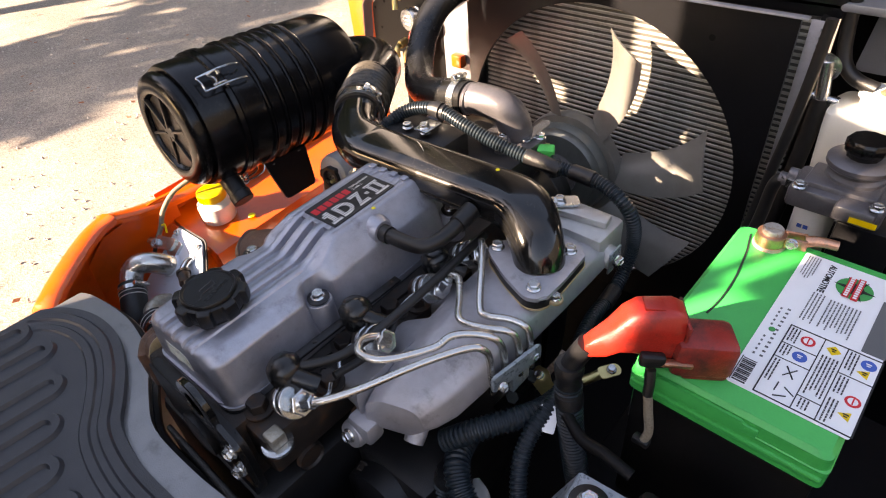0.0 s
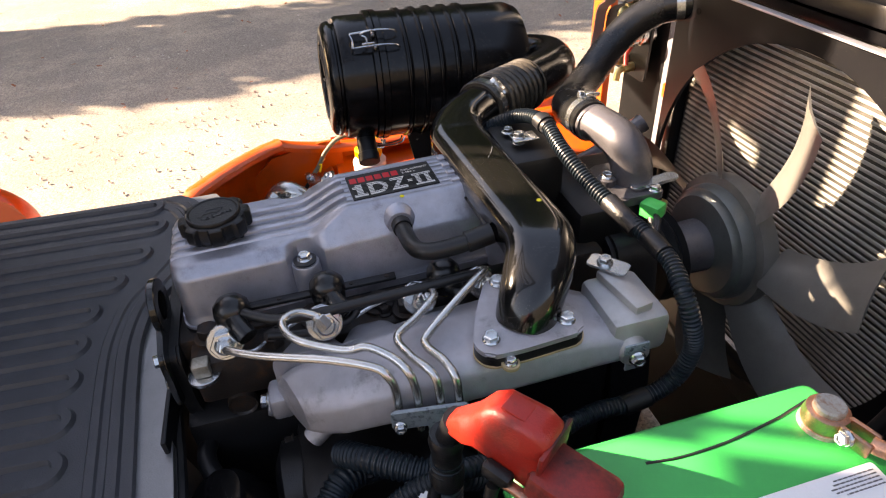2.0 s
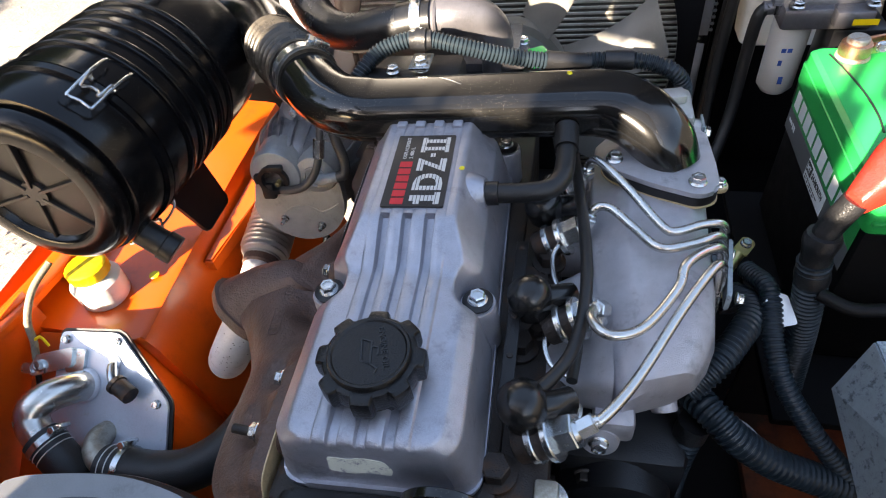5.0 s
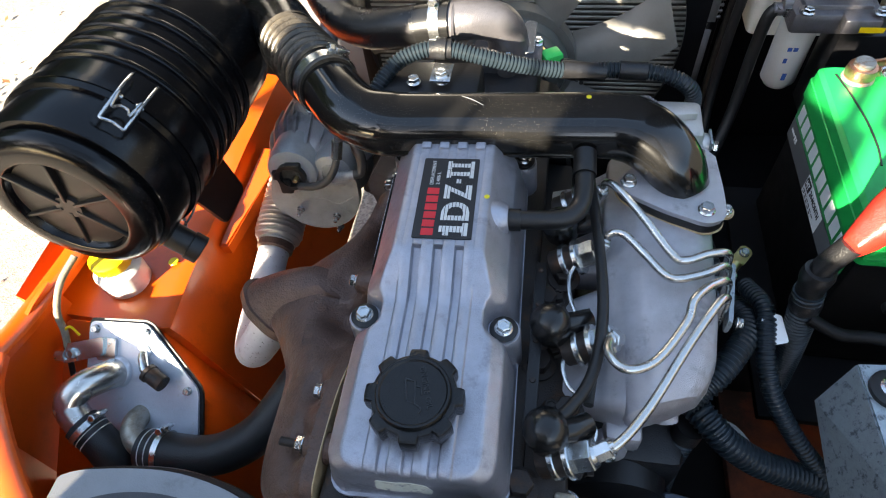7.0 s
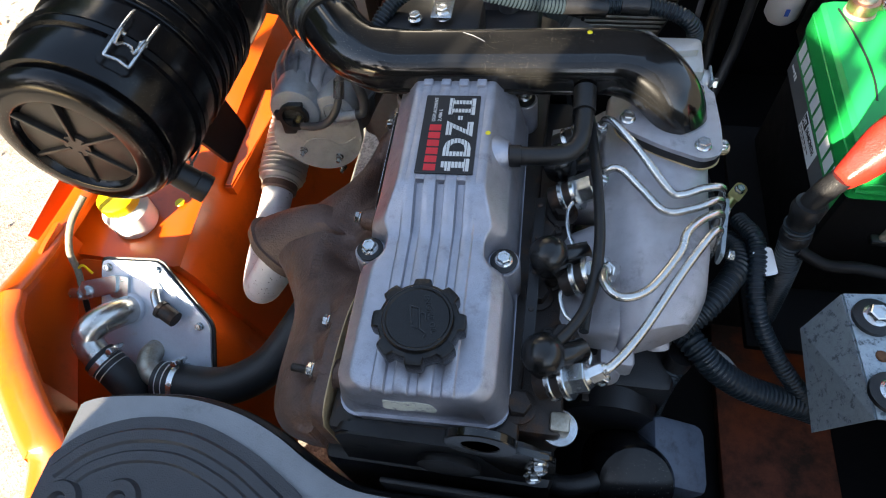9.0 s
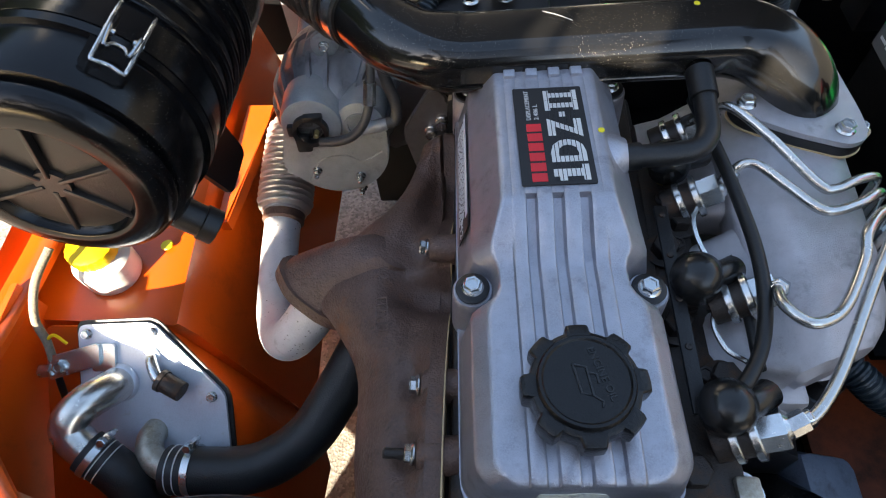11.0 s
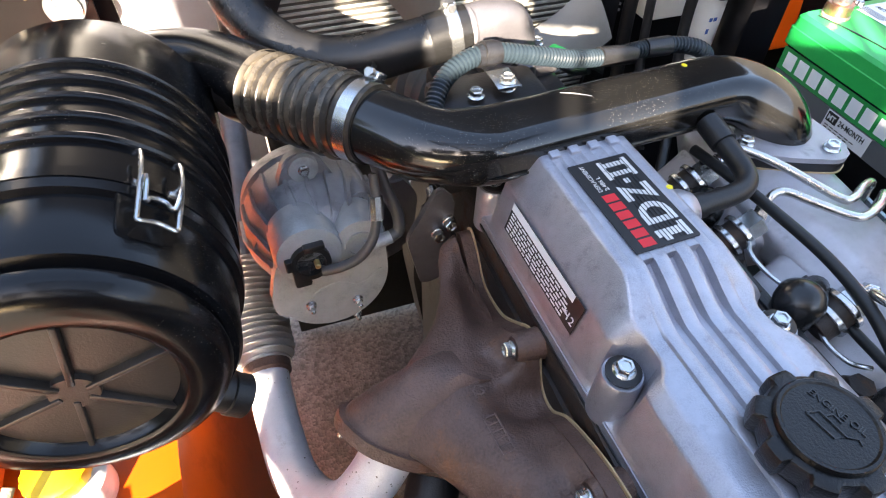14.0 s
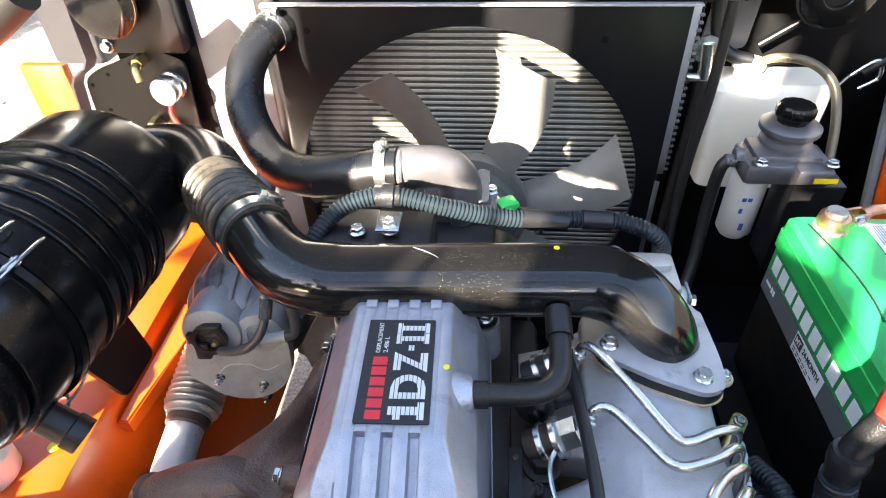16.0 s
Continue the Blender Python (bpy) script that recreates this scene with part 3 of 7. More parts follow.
# floor plate with its rubber mat -----------------------------------------------------
def floor_mat():
    """A floor plate with a curved edge and the ribbed mat on it."""
    t = thing("floor_plate", (-0.1, -0.5, 0.70), "grey steel floor plate edge round the engine opening", "floor plate")
    e = [(-0.405, -0.150), (-0.372, -0.138), (-0.290, -0.128), (-0.223, -0.135), (-0.168, -0.153), (-0.118, -0.178), (-0.064, -0.197), (0.02, -0.196), (0.08, -0.190), (0.16, -0.180), (0.23, -0.174), (0.32, -0.172)]
    outer = spline([(x, y, 0) for x, y in e], 6)
    part("plate", prism([(p.x, p.y) for p in outer] + [(0.32, -1.2), (-0.405, -1.2)], 0.012, Matrix.Translation((0, 0, 0.730)), 0.003), "plate_grey", t)
    part("skirt", rings(bmesh.new(), [[(p.x, p.y - 0.004, 0.731), (p.x, p.y, 0.729), (p.x, p.y + 0.010, 0.48), (p.x, p.y + 0.004, 0.48)] for p in outer]), "plate_grey", t)
    part("seal", tube([(p.x, p.y + 0.002, 0.722) for p in outer], 0.007, 8, straight=True), "rubber", t, "black rubber edge seal")
    mat = thing("rubber_mat", (-0.1, -0.6, 0.742), "dark grey ribbed rubber floor mat with scuffs", "floor mat")
    e = [(-0.405, -0.212), (-0.372, -0.180), (-0.320, -0.158), (-0.255, -0.154), (-0.190, -0.172), (-0.135, -0.200), (-0.095, -0.222), (-0.03, -0.231), (0.04, -0.228), (0.15, -0.218), (0.22, -0.212), (0.315, -0.208)]
    edge = spline([(x, y, 0) for x, y in e], 6)
    part("sheet", prism([(p.x, p.y) for p in edge] + [(0.315, -1.15), (-0.405, -1.15)], 0.010, Matrix.Translation((0, 0, 0.742)), 0.004), "mat", mat)

    def inset(path, d):
        out = []
        for i, p in enumerate(path):
            q = (path[min(i + 1, len(path) - 1)] - path[max(i - 1, 0)]).normalized()
            out.append(Vector((p.x + q.y * d, p.y - q.x * d, 0)))
        return out

    def ridge(path, w, h, z):
        """A low flat-topped ridge along a path."""
        a, b, c, d = inset(path, -w), inset(path, -w * 0.6), inset(path, w * 0.6), inset(path, w)
        return rings(bmesh.new(), [[(p.x, p.y, z), (q.x, q.y, z + h), (r.x, r.y, z + h), (s.x, s.y, z)] for p, q, r, s in zip(a, b, c, d)])
    part("border_rib", ridge(inset(edge, 0.020), 0.0085, 0.0035, 0.7515), "mat", mat)
    part("border_rib", ridge(inset(edge, 0.042), 0.0075, 0.0030, 0.7515), "mat", mat)
    # long flat loops with round ends near the engine
    for k, y in enumerate((-0.238, -0.228, -0.244, -0.273, -0.298, -0.302, -0.300, -0.296, -0.292, -0.288)):
        x0 = -0.365 + k * 0.0635 - 0.020 + 0.012 * (k > 1)
        rc = 0.0165
        lp = [Vector((x0 - 0.05, -1.1, 0))] + [Vector((x0 + rc - rc * math.cos(a), y - rc + rc * math.sin(a), 0)) for a in (math.pi * j / 10 for j in range(11))] + [Vector((x0 - 0.05 + 2 * rc, -1.1, 0))]
        part("rib", ridge(lp, 0.0085, 0.0062, 0.7515), "mat", mat)


floor_mat()


# radiator, shroud and fan ----------------------------------------------------------
FC = Vector((0.023, 0.590, 0.745))


def radiator():
    t = thing("radiator", (0.04, 0.70, 0.44), "dark finned radiator in a black painted frame", "radiator")
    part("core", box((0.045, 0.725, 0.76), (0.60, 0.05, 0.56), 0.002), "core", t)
    bar = finish(box((0, 0, 0), (0.585, 0.003, 0.0048), 0.0010, seg=1), "core_bar", "radiator_tube")
    for k in range(56):
        put("cooling_tube", bar, Matrix.Translation((0.045, 0.6995, 0.49 + k * 0.0098)), t)
    part("top_tank", box((0.045, 0.725, 1.06), (0.64, 0.07, 0.045), 0.006), "frame_black", t)
    # the cover's grey holds a sky reflection that the added hood cuts off
    part("top_cover", box((0.15, 0.83, 1.055), (0.96, 0.28, 0.012), 0.004), "panel_grey", t, "glossy cover over the radiator, grey in place of mirrored sky")
    part("side_frame", box((-0.265, 0.72, 0.76), (0.02, 0.08, 0.60), 0.003), "frame_black", t)
    part("side_frame", box((0.345, 0.72, 0.76), (0.012, 0.06, 0.60), 0.003), "frame_black", t)
    strip = part("edge_strip", box((0.338, 0.690, 0.90), (0.016, 0.004, 0.27), 0.001), "alu", t, "bare metal strip with punched teeth")
    tooth = finish(box((0, 0, 0), (0.007, 0.004, 0.004), 0.0005, seg=1), "lip", "tooth")
    for k in range(24):
        put("tooth", tooth, Matrix.Translation((0.348, 0.688, 0.775 + k * 0.0108)), strip)
    part("edge_strip", box((0.338, 0.690, 0.66), (0.012, 0.004, 0.18), 0.001), "alu", t)


radiator()


def shroud():
    """A flat black plate with a round opening and a short rim."""
    t = thing("fan_shroud", (0.035, 0.66, 0.46), "black sheet steel fan shroud with round opening", "fan shroud")
    y0, y1, n = 0.655, 0.662, 96
    inner, outer = [], []
    x0, x1, z0, z1 = -0.258, 0.325, 0.44, 1.047
    for k in range(n):
        a = 2 * math.pi * k / n
        c, s = math.cos(a), math.sin(a)
        inner.append((FC.x + 0.273 * c, FC.z + 0.273 * s))
        f = min(((x1 - FC.x) if c > 0 else (FC.x - x0)) / max(abs(c), 1e-6), ((z1 - FC.z) if s > 0 else (FC.z - z0)) / max(abs(s), 1e-6))
        outer.append((FC.x + f * c, FC.z + f * s))
    bm = rings(bmesh.new(), [[(x, y0, z) for x, z in inner], [(x, y0, z) for x, z in outer], [(x, y1, z) for x, z in outer], [(x, y1, z) for x, z in inner]], closed=True)
    part("plate", bm, "frame_black", t)
    part("top_fold", box((0.035, 0.652, 1.0485), (0.60, 0.012, 0.003), 0.0008), "alu", t, "bare metal folded top edge")
    for x, z in ((-0.205, 1.012), (0.215, 1.0)):
        part("hole", lathe([(0.005, 0), (0.005, 0.0006), (0.0001, 0.0006)], (x, y0 - 0.0002, z), (0, -1, 0), 16), "bay_black", t)


shroud()


def cooling_fan():
    t = thing("cooling_fan", (FC.x, FC.y, FC.z - 0.24), "dark plastic engine cooling fan standing still on its hub", "fan")
    part("shaft", lathe([(0.02, -0.105), (0.038, -0.10), (0.040, -0.03), (0.048, -0.028)], FC, (0, 1, 0), 48), "alu_dark", t, "grey metal shaft housing")
    part("hub", lathe([(0.030, -0.034), (0.074, -0.030), (0.078, -0.024), (0.084, -0.022), (0.088, -0.012), (0.088, 0.012), (0.078, 0.03), (0.0001, 0.03)], FC, (0, 1, 0), 56), "clutch", t, "green-grey fan clutch")
    part("collar", lathe([(0.088, -0.004), (0.100, -0.002), (0.102, 0.010), (0.100, 0.022), (0.088, 0.022)], FC, (0, 1, 0), 56), "fan", t)
    for k in range(7):
        a0 = 2 * math.pi * k / 7 + 1.06
        loops = []
        for j in range(8):
            f = j / 7
            r = 0.096 + f * 0.156
            tw, w = radians(40 - 12 * f), 0.064 + 0.034 * f
            sweep = a0 + 0.18 * f * f
            c, s = math.cos(sweep), math.sin(sweep)
            er, et = Vector((c, 0, s)), Vector((-s, 0, c))
            ch = et * math.cos(tw) + Vector((0, 1, 0)) * math.sin(tw)
            nn = er.cross(ch).normalized()
            lp = []
            for q, h in ((-0.5, 0), (-0.25, 0.006), (0, 0.008), (0.25, 0.006), (0.5, 0), (0.25, 0.003), (0, 0.005), (-0.25, 0.003)):
                lp.append(FC + er * r + ch * q * w + nn * h + Vector((0, 0.015, 0)))
            loops.append(lp)
        part("blade", rings(bmesh.new(), loops), "fan", t)
    part("pulley", lathe([(0.02, -0.02), (0.066, -0.02), (0.068, -0.016), (0.060, -0.008), (0.068, 0.0), (0.060, 0.008), (0.068, 0.014), (0.04, 0.016), (0.03, 0.03)], (FC.x, 0.485, FC.z), (0, 1, 0), 48), "iron", t, "black grooved pulley")


cooling_fan()


# engine block and head ------------------------------------------------------------
def engine_block():
    t = thing("engine_block", (0.0, 0.1, 0.25), "dark oily cast iron engine block and cylinder head", "engine")
    part("head", box((0.005, 0.10, 0.785), (0.175, 0.52, 0.10), 0.006), "rust_dark", t)
    part("block", box((0.01, 0.10, 0.55), (0.24, 0.54, 0.38), 0.012), "iron", t)
    part("front_plate", prism(rounded([(-0.085, 0.70), (0.095, 0.70), (0.115, 0.76), (0.112, 0.835), (0.06, 0.842), (-0.075, 0.838)], 0.015), 0.014, plane_pose((0, -0.150, 0), (1, 0, 0), (0, 0, 1)), 0.003), "iron", t)
    part("front_port", lathe([(0.012, 0.0), (0.026, 0.0), (0.03, -0.006), (0.03, -0.012), (0.02, -0.014)], (0.03, -0.160, 0.79), (0, 1, 0), 32), "iron", t)
    part("thermostat_base", box((-0.05, 0.305, 0.88), (0.115, 0.07, 0.10), 0.008), "iron", t)
    part("rear_housing", box((0.000, 0.392, 0.846), (0.145, 0.12, 0.066), 0.010), "iron", t)
    for x, y, z in ((-0.069, 0.29, 0.934), (-0.036, 0.293, 0.934)):
        bolt((x, y, z), (0, 0, 1), t)
    part("timing_cover", prism(rounded([(-0.10, 0.42), (0.13, 0.42), (0.14, 0.60), (0.10, 0.84), (-0.08, 0.84), (-0.12, 0.60)], 0.03), 0.06, plane_pose((0, 0.43, 0), (1, 0, 0), (0, 0, 1)), 0.006), "iron", t)
    for x, y in ((0.090, -0.118), (0.098, -0.003), (0.126, -0.048), (0.10, 0.07), (0.118, 0.10)):
        part("head_bolt", join(lathe([(0.0165, 0), (0.0165, 0.003), (0.0125, 0.004)], (x, y, 0.832), (0, 0, 1), 24), cyl((x, y, 0.835), (x, y, 0.848), 0.0115, seg=6, bevel=0.001)), "rust_dark", t, "rusty brown head bolt")
    part("side_step", box((0.105, 0.03, 0.80), (0.05, 0.34, 0.06), 0.006), "rust_dark", t)
    for y in (-0.045, 0.015, 0.075, 0.13, 0.19):
        bolt((0.112, y, 0.831), (0, 0, 1), t, "rusty")
    for y in (-0.10, -0.02, 0.06):
        part("core_plug", lathe([(0.0001, 0), (0.014, 0.0), (0.016, 0.003), (0.017, -0.004)], (0.131, y, 0.76), (1, 0, 0), 24), "rust_dark", t)


engine_block()


# valve cover ----------------------------------------------------------------------
LOW, HIGH, Y_STEP0, Y_STEP1 = 0.912, 0.932, 0.008, 0.056


def valve_cover():
    t = thing("valve_cover", (0, 0.05, 0.838), "grey metallic cast valve cover with ribs and emblem", "valve cover")
    turn = Matrix.Rotation(radians(1.9), 4, "Z")          # the engine stands slightly askew in the bay

    def step(y):
        f = min(1, max(0, (y - Y_STEP0) / (Y_STEP1 - Y_STEP0)))
        return f * f * (3 - 2 * f) * 0.35 + f * 0.65

    def section(y, shrink=0.0, drop=0.0):
        f = step(y)
        z = LOW + (HIGH - LOW) * f - drop
        ribbed = y < Y_STEP1 + 0.003
        zg = LOW + (HIGH - LOW) * step(y - 0.010) - drop - 0.0042 if ribbed else z
        zo = z - 0.0024 * (1 - f)
        wt = 0.0545 - 0.0125 * f          # half width of the flat top
        notch = math.exp(-(y / 0.0175) ** 4) + math.exp(-((y - 0.228) / 0.017) ** 4)
        ws = 0.0675 - 0.0025 * f - 0.020 * notch         # half width under the chamfer
        wt -= 0.008 * notch
        zs = z - 0.013 - 0.019 * f
        half = [(0.0, zg), (0.0030, zg), (0.0044, z - 0.0006), (0.0054, z), (0.0146, z), (0.0156, z - 0.0006), (0.0170, zg), (0.0230, zg), (0.0244, z - 0.0006), (0.0254, z), (0.0328, z), (0.0338, z - 0.0004), (0.0352, zo)]
        e, d = Vector((wt, zo)), Vector((ws, zs))
        u = (d - e).normalized()
        foot = Vector((0.0740 - 0.019 * notch, 0.866))
        w = (foot - d).normalized()
        half += [(e.x - 0.0034, e.y), (e.x - 0.0014, e.y - 0.0002), tuple(e + u * 0.0014 - Vector((0.0002, 0))), tuple(e + u * 0.0034)]
        half += [tuple(d - u * 0.0034), tuple(d - u * 0.0013), tuple(d + w * 0.0013), tuple(d + w * 0.0034)]
        half += [tuple(foot), (0.0755 - 0.010 * notch, 0.854), (0.0762 - 0.004 * notch, 0.850), (0.0775, 0.848), (0.0778, 0.842)]
        half = [(max(0, x - (shrink if x > 0.037 else 0)), zz) for x, zz in half]
        return [turn @ Vector((-x, y, zz)) for x, zz in half[::-1]] + [turn @ Vector((x, y, zz)) for x, zz in half[1:]]

    # the front end, rounded in plan and over its upper edge
    loops = []
    y0, r = -0.1435, 0.020
    for k in range(8):
        a = math.pi / 2 * k / 7
        d = r * (1 - math.sin(a)) if k < 7 else 0.0
        loops.append(section(y0 + r * (1 - math.cos(a)), min(d, 0.016), 0.0062 * (1 - math.sin(a)) ** 1.6))
    for y in (-0.10, -0.05, -0.030, -0.022, -0.018, -0.014, -0.008, 0.0, 0.004, Y_STEP0, 0.013, 0.017, 0.021, 0.028, 0.036, 0.044, 0.050, Y_STEP1, Y_STEP1 + 0.0028, Y_STEP1 + 0.0032, 0.09, 0.15, 0.195, 0.204, 0.209, 0.213, 0.220, 0.228):
        loops.append(section(y))
    loops += [section(0.233, 0.003, 0.002), section(0.238, 0.010, 0.012)]
    part("shell", rings(bmesh.new(), loops), "cover", t, smooth=33)
    # rim at the foot
    fl = rounded([(-0.0785, -0.1465), (0.0785, -0.1465), (0.0785, 0.244), (-0.0785, 0.244)], 0.024, 6)
    part("rim", prism(fl, 0.0095, turn @ Matrix.Translation((0, 0, 0.836)), 0.0028), "cover", t)
    part("gasket", prism(rounded([(-0.0795, -0.1475), (0.0795, -0.1475), (0.0795, 0.245), (-0.0795, 0.245)], 0.024, 6), 0.004, turn @ Matrix.Translation((0, 0, 0.832)), 0.0008), "rubber", t)
    # bolt bosses
    for x, y, z in ((-0.0655, 0.0, 0.889), (0.0645, 0.0, 0.889), (-0.0715, 0.227, 0.876), (0.0640, 0.228, 0.876)):
        b = part("boss", lathe([(0.0175, -0.05), (0.0160, -0.012), (0.0155, -0.0015), (0.0145, 0.0)], (x, y, z), (0, 0, 1), 28), "cover", t)
        part("washer", lathe([(0.0125, 0.0005), (0.0130, 0.003), (0.0100, 0.0045)], (x, y, z), (0, 0, 1), 28), "rubber", b, "black sealing washer")
        bolt((x, y, z + 0.0035), (0, 0, 1), b, "", label="zinc plated flange bolt")
    # scallop on the exhaust side
    part("dimple", lathe([(0.0145, 0), (0.0125, 0.004), (0.004, 0.006)], turn @ Vector((-0.058, 0.150, 0.894)), (-0.9, 0, 0.6), 24), "cover", t)
    # outlet for the breather
    part("breather_boss", lathe([(0.024, -0.03), (0.0205, 0.0), (0.0190, 0.006), (0.0145, 0.013)], (0.046, 0.113, 0.908), (1, 0, 0.12), 28), "cover", t)
    part("paint_dot", lathe([(0.0028, 0), (0.0024, 0.0005), (0.0001, 0.0006)], (0.0362, 0.1215, HIGH + 0.0001), (0, 0, 1), 12), "yellow_paint", t, "yellow paint dot")
    for x in (-0.028, -0.009, 0.010, 0.029):
        part("rear_rib", box((0, 0, 0), (0.010, 0.040, 0.004), 0.0012, turn @ Matrix.Translation((x - 0.001, 0.204, HIGH + 0.001))), "cover", t)
    # emblem
    tilt = Matrix.Translation((-0.0025, 0.1175, 0)) @ Matrix.Rotation(radians(2.6), 4, "Z") @ Matrix.Translation((0.0015, -0.118, 0))
    em = part("emblem_plate", prism(rect(0.0565, 0.104, 0.001), 0.0012, tilt @ Matrix.Translation((-0.0015, 0.118, HIGH + 0.0002)), 0.0003), "black_print", t, "black emblem plate")
    m = tilt @ plane_pose((0.0252, 0.0680, HIGH + 0.0014), (0, 1, 0), (-1, 0, 0)) @ Matrix.Diagonal((1.07, 1.02, 1, 1))
    H = 0.0265
    part("character", bars([(0.0050, 0.0080, 0.0068, H - 0.0050), (0.0012, 0.003 + H - 0.0095, 0.0038, 0.0055), (0.0012, 0.003, 0.0144, 0.0050)], m), "silver_print", em, "silver figure 1")
    part("character", text_fit("D", 0.0185, 0.003, 0.0215, H, m, 0.0010), "silver_print", em, "silver letter D")
    part("character", text_fit("Z", 0.0425, 0.003, 0.0190, H, m, 0.0010), "silver_print", em, "silver letter Z")
    part("character", bars([(0.0632, 0.0145, 0.0050, 0.0045)], m), "silver_print", em, "silver dash")
    for x in (0.0700, 0.0810):
        part("character", bars([(x + 0.0028, 0.0072, 0.0048, H - 0.0084), (x, 0.003, 0.0104, 0.0042), (x, 0.003 + H - 0.0042, 0.0104, 0.0042)], m), "silver_print", em, "silver numeral I")
    for k in range(1, 8):
        part("fine_line", bars([(0.0012, 0.0030 + H * k / 8, 0.093, 0.0005)], m @ Matrix.Translation((0, 0, 0.0003))), "black_print", em)
    for k in range(6):
        part("red_bar", bars([(0.001 + k * 0.0096, 0.0345, 0.0076, 0.0115)], m), "red_print", em, "red bar of an unlettered name")
    part("small_characters", join(text_fit("DISPLACEMENT", 0.061, 0.0415, 0.031, 0.0036, m), text_fit("2.486 L", 0.061, 0.0355, 0.016, 0.0036, m)), "silver_print", em)
    # information sticker on the sloping side, with a white band along its upper edge
    sm = plane_pose((-0.0806, 0.176, 0.869), (0.033, -1, 0), (0.0088, 0, 0.0335))
    st = part("sticker", prism([(0, 0), (0.124, 0), (0.124, 0.030), (0, 0.030)], 0.0006, sm, 0.0001), "black_print", t, "black information sticker with small print")
    part("sticker_band", bars([(0.0005, 0.0225, 0.110, 0.0070)], sm @ Matrix.Translation((0, 0, 0.0006))), "white_print", st)
    rows = []
    for r in range(6):
        x = 0.003
        while x < 0.104:
            w = random.uniform(0.003, 0.009)
            rows.append((x, 0.0020 + r * 0.0034, w, 0.0014))
            x += w + 0.0018
    part("fine_print", bars(rows, sm @ Matrix.Translation((0, 0, 0.0006))), "white_print", st)
    part("lettering", text_bm("*12", 0.011, sm @ Matrix.Translation((0.106, 0.006, 0.0008))), "white_print", st)
    # flaked paint on the front
    part("flaked_patch", prism(rounded([(-0.026, 0.0), (-0.010, -0.003), (0.004, 0.001), (0.020, -0.001), (0.022, 0.008), (0.017, 0.020), (0.002, 0.023), (-0.008, 0.0195), (-0.024, 0.021)], 0.003), 0.0004,
                               plane_pose((0.001, -0.1440, 0.868), (1, 0.033, 0), (0, 0.02, 1.0)), 0), "flaked", t, "flaked grey paint patch")


valve_cover()


def oil_cap():
    c = Vector((0.004, -0.089, LOW - 0.003))
    t = thing("oil_filler_cap", c, "black plastic oil filler cap with raised lugs", "oil cap")

    def lobes(a, h):
        q = ((a + 0.25) * 8 / (2 * math.pi)) % 1
        e = min(1, max(0, min(q - 0.10, 0.70 - q) / 0.07))
        return 0.865 + 0.135 * e
    part("neck", lathe([(0.031, -0.004), (0.031, 0.010), (0.028, 0.012)], c, (0, 0, 1), 40), "matt_plastic", t)
    part("grip", lathe([(0.0365, 0.006), (0.0390, 0.0085), (0.0396, 0.012), (0.0396, 0.023), (0.0388, 0.0255), (0.0365, 0.0268), (0.030, 0.0268)], c, (0, 0, 1), 192, lobes), "matt_plastic", t)
    part("top", lathe([(0.0300, 0.026), (0.0298, 0.0295), (0.0288, 0.0308), (0.0270, 0.0308), (0.0258, 0.0296), (0.0001, 0.0296)], c, (0, 0, 1), 56), "matt_plastic", t)
    m = plane_pose(c + Vector((0, 0, 0.0298)), (0.35, -1, 0), (1, 0.35, 0))
    part("lettering", text_bm("ENGINE OIL", 0.0066, m @ Matrix.Translation((-0.0190, 0.0085, 0)), 0.0006), "cap_mark", t)
    part("can_symbol", join(tube([m @ Vector(q) for q in ((-0.012, -0.004, 0), (0.006, -0.006, 0), (0.010, 0.000, 0), (-0.008, 0.003, 0), (-0.012, -0.004, 0))], 0.0009, 6, 1),
                            tube([m @ Vector(q) for q in ((0.010, 0.0, 0), (0.015, 0.004, 0), (0.018, 0.002, 0))], 0.0008, 6, 1),
                            tube([m @ Vector(q) for q in ((-0.004, 0.003, 0), (-0.002, 0.007, 0), (0.004, 0.006, 0))], 0.0008, 6, 1)), "cap_mark", t)


oil_cap()


# intake: pipe, flange, manifold ------------------------------------------------------
def flat_tube(stations, seg=28, n=2.6, sub=6, corner=None):
    """A tube of changing flattened section. stations: centre, half width, half height. corner: a rounded rectangle instead of an oval."""
    ctr = spline([s[0] for s in stations], sub)
    ws = [p.x for p in spline([(s[1], s[2], 0) for s in stations], sub)]
    hs = [p.y for p in spline([(s[1], s[2], 0) for s in stations], sub)]
    loops = []
    for i, (q, u, v) in enumerate(frames(ctr)):
        if corner:
            d = (ctr[min(i + 1, len(ctr) - 1)] - ctr[max(i - 1, 0)]).normalized()
            u = d.cross(Vector((0, 0, 1))).normalized()          # the section stays upright
            v = u.cross(d)
            r = min(corner, ws[i] * 0.98, hs[i] * 0.98)
            k = max(0.0, (hs[i] - 0.0262) / 0.0024)          # rounder where it swells into a round mouth
            r = r + (hs[i] * 0.98 - r) * min(1, k)
            lp = []
            for cx, cy, a0 in ((1, 1, 0), (-1, 1, 90), (-1, -1, 180), (1, -1, 270)):
                for j in range(9):
                    a = radians(a0 + 90 * j / 8)
                    lp.append(q + u * (cx * (ws[i] - r) + r * math.cos(a)) + v * (cy * (hs[i] - r) + r * math.sin(a)))
            loops.append(lp)
            continue
        lp = []
        for k in range(seg):
            a = 2 * math.pi * k / seg
            c, s = math.cos(a), math.sin(a)
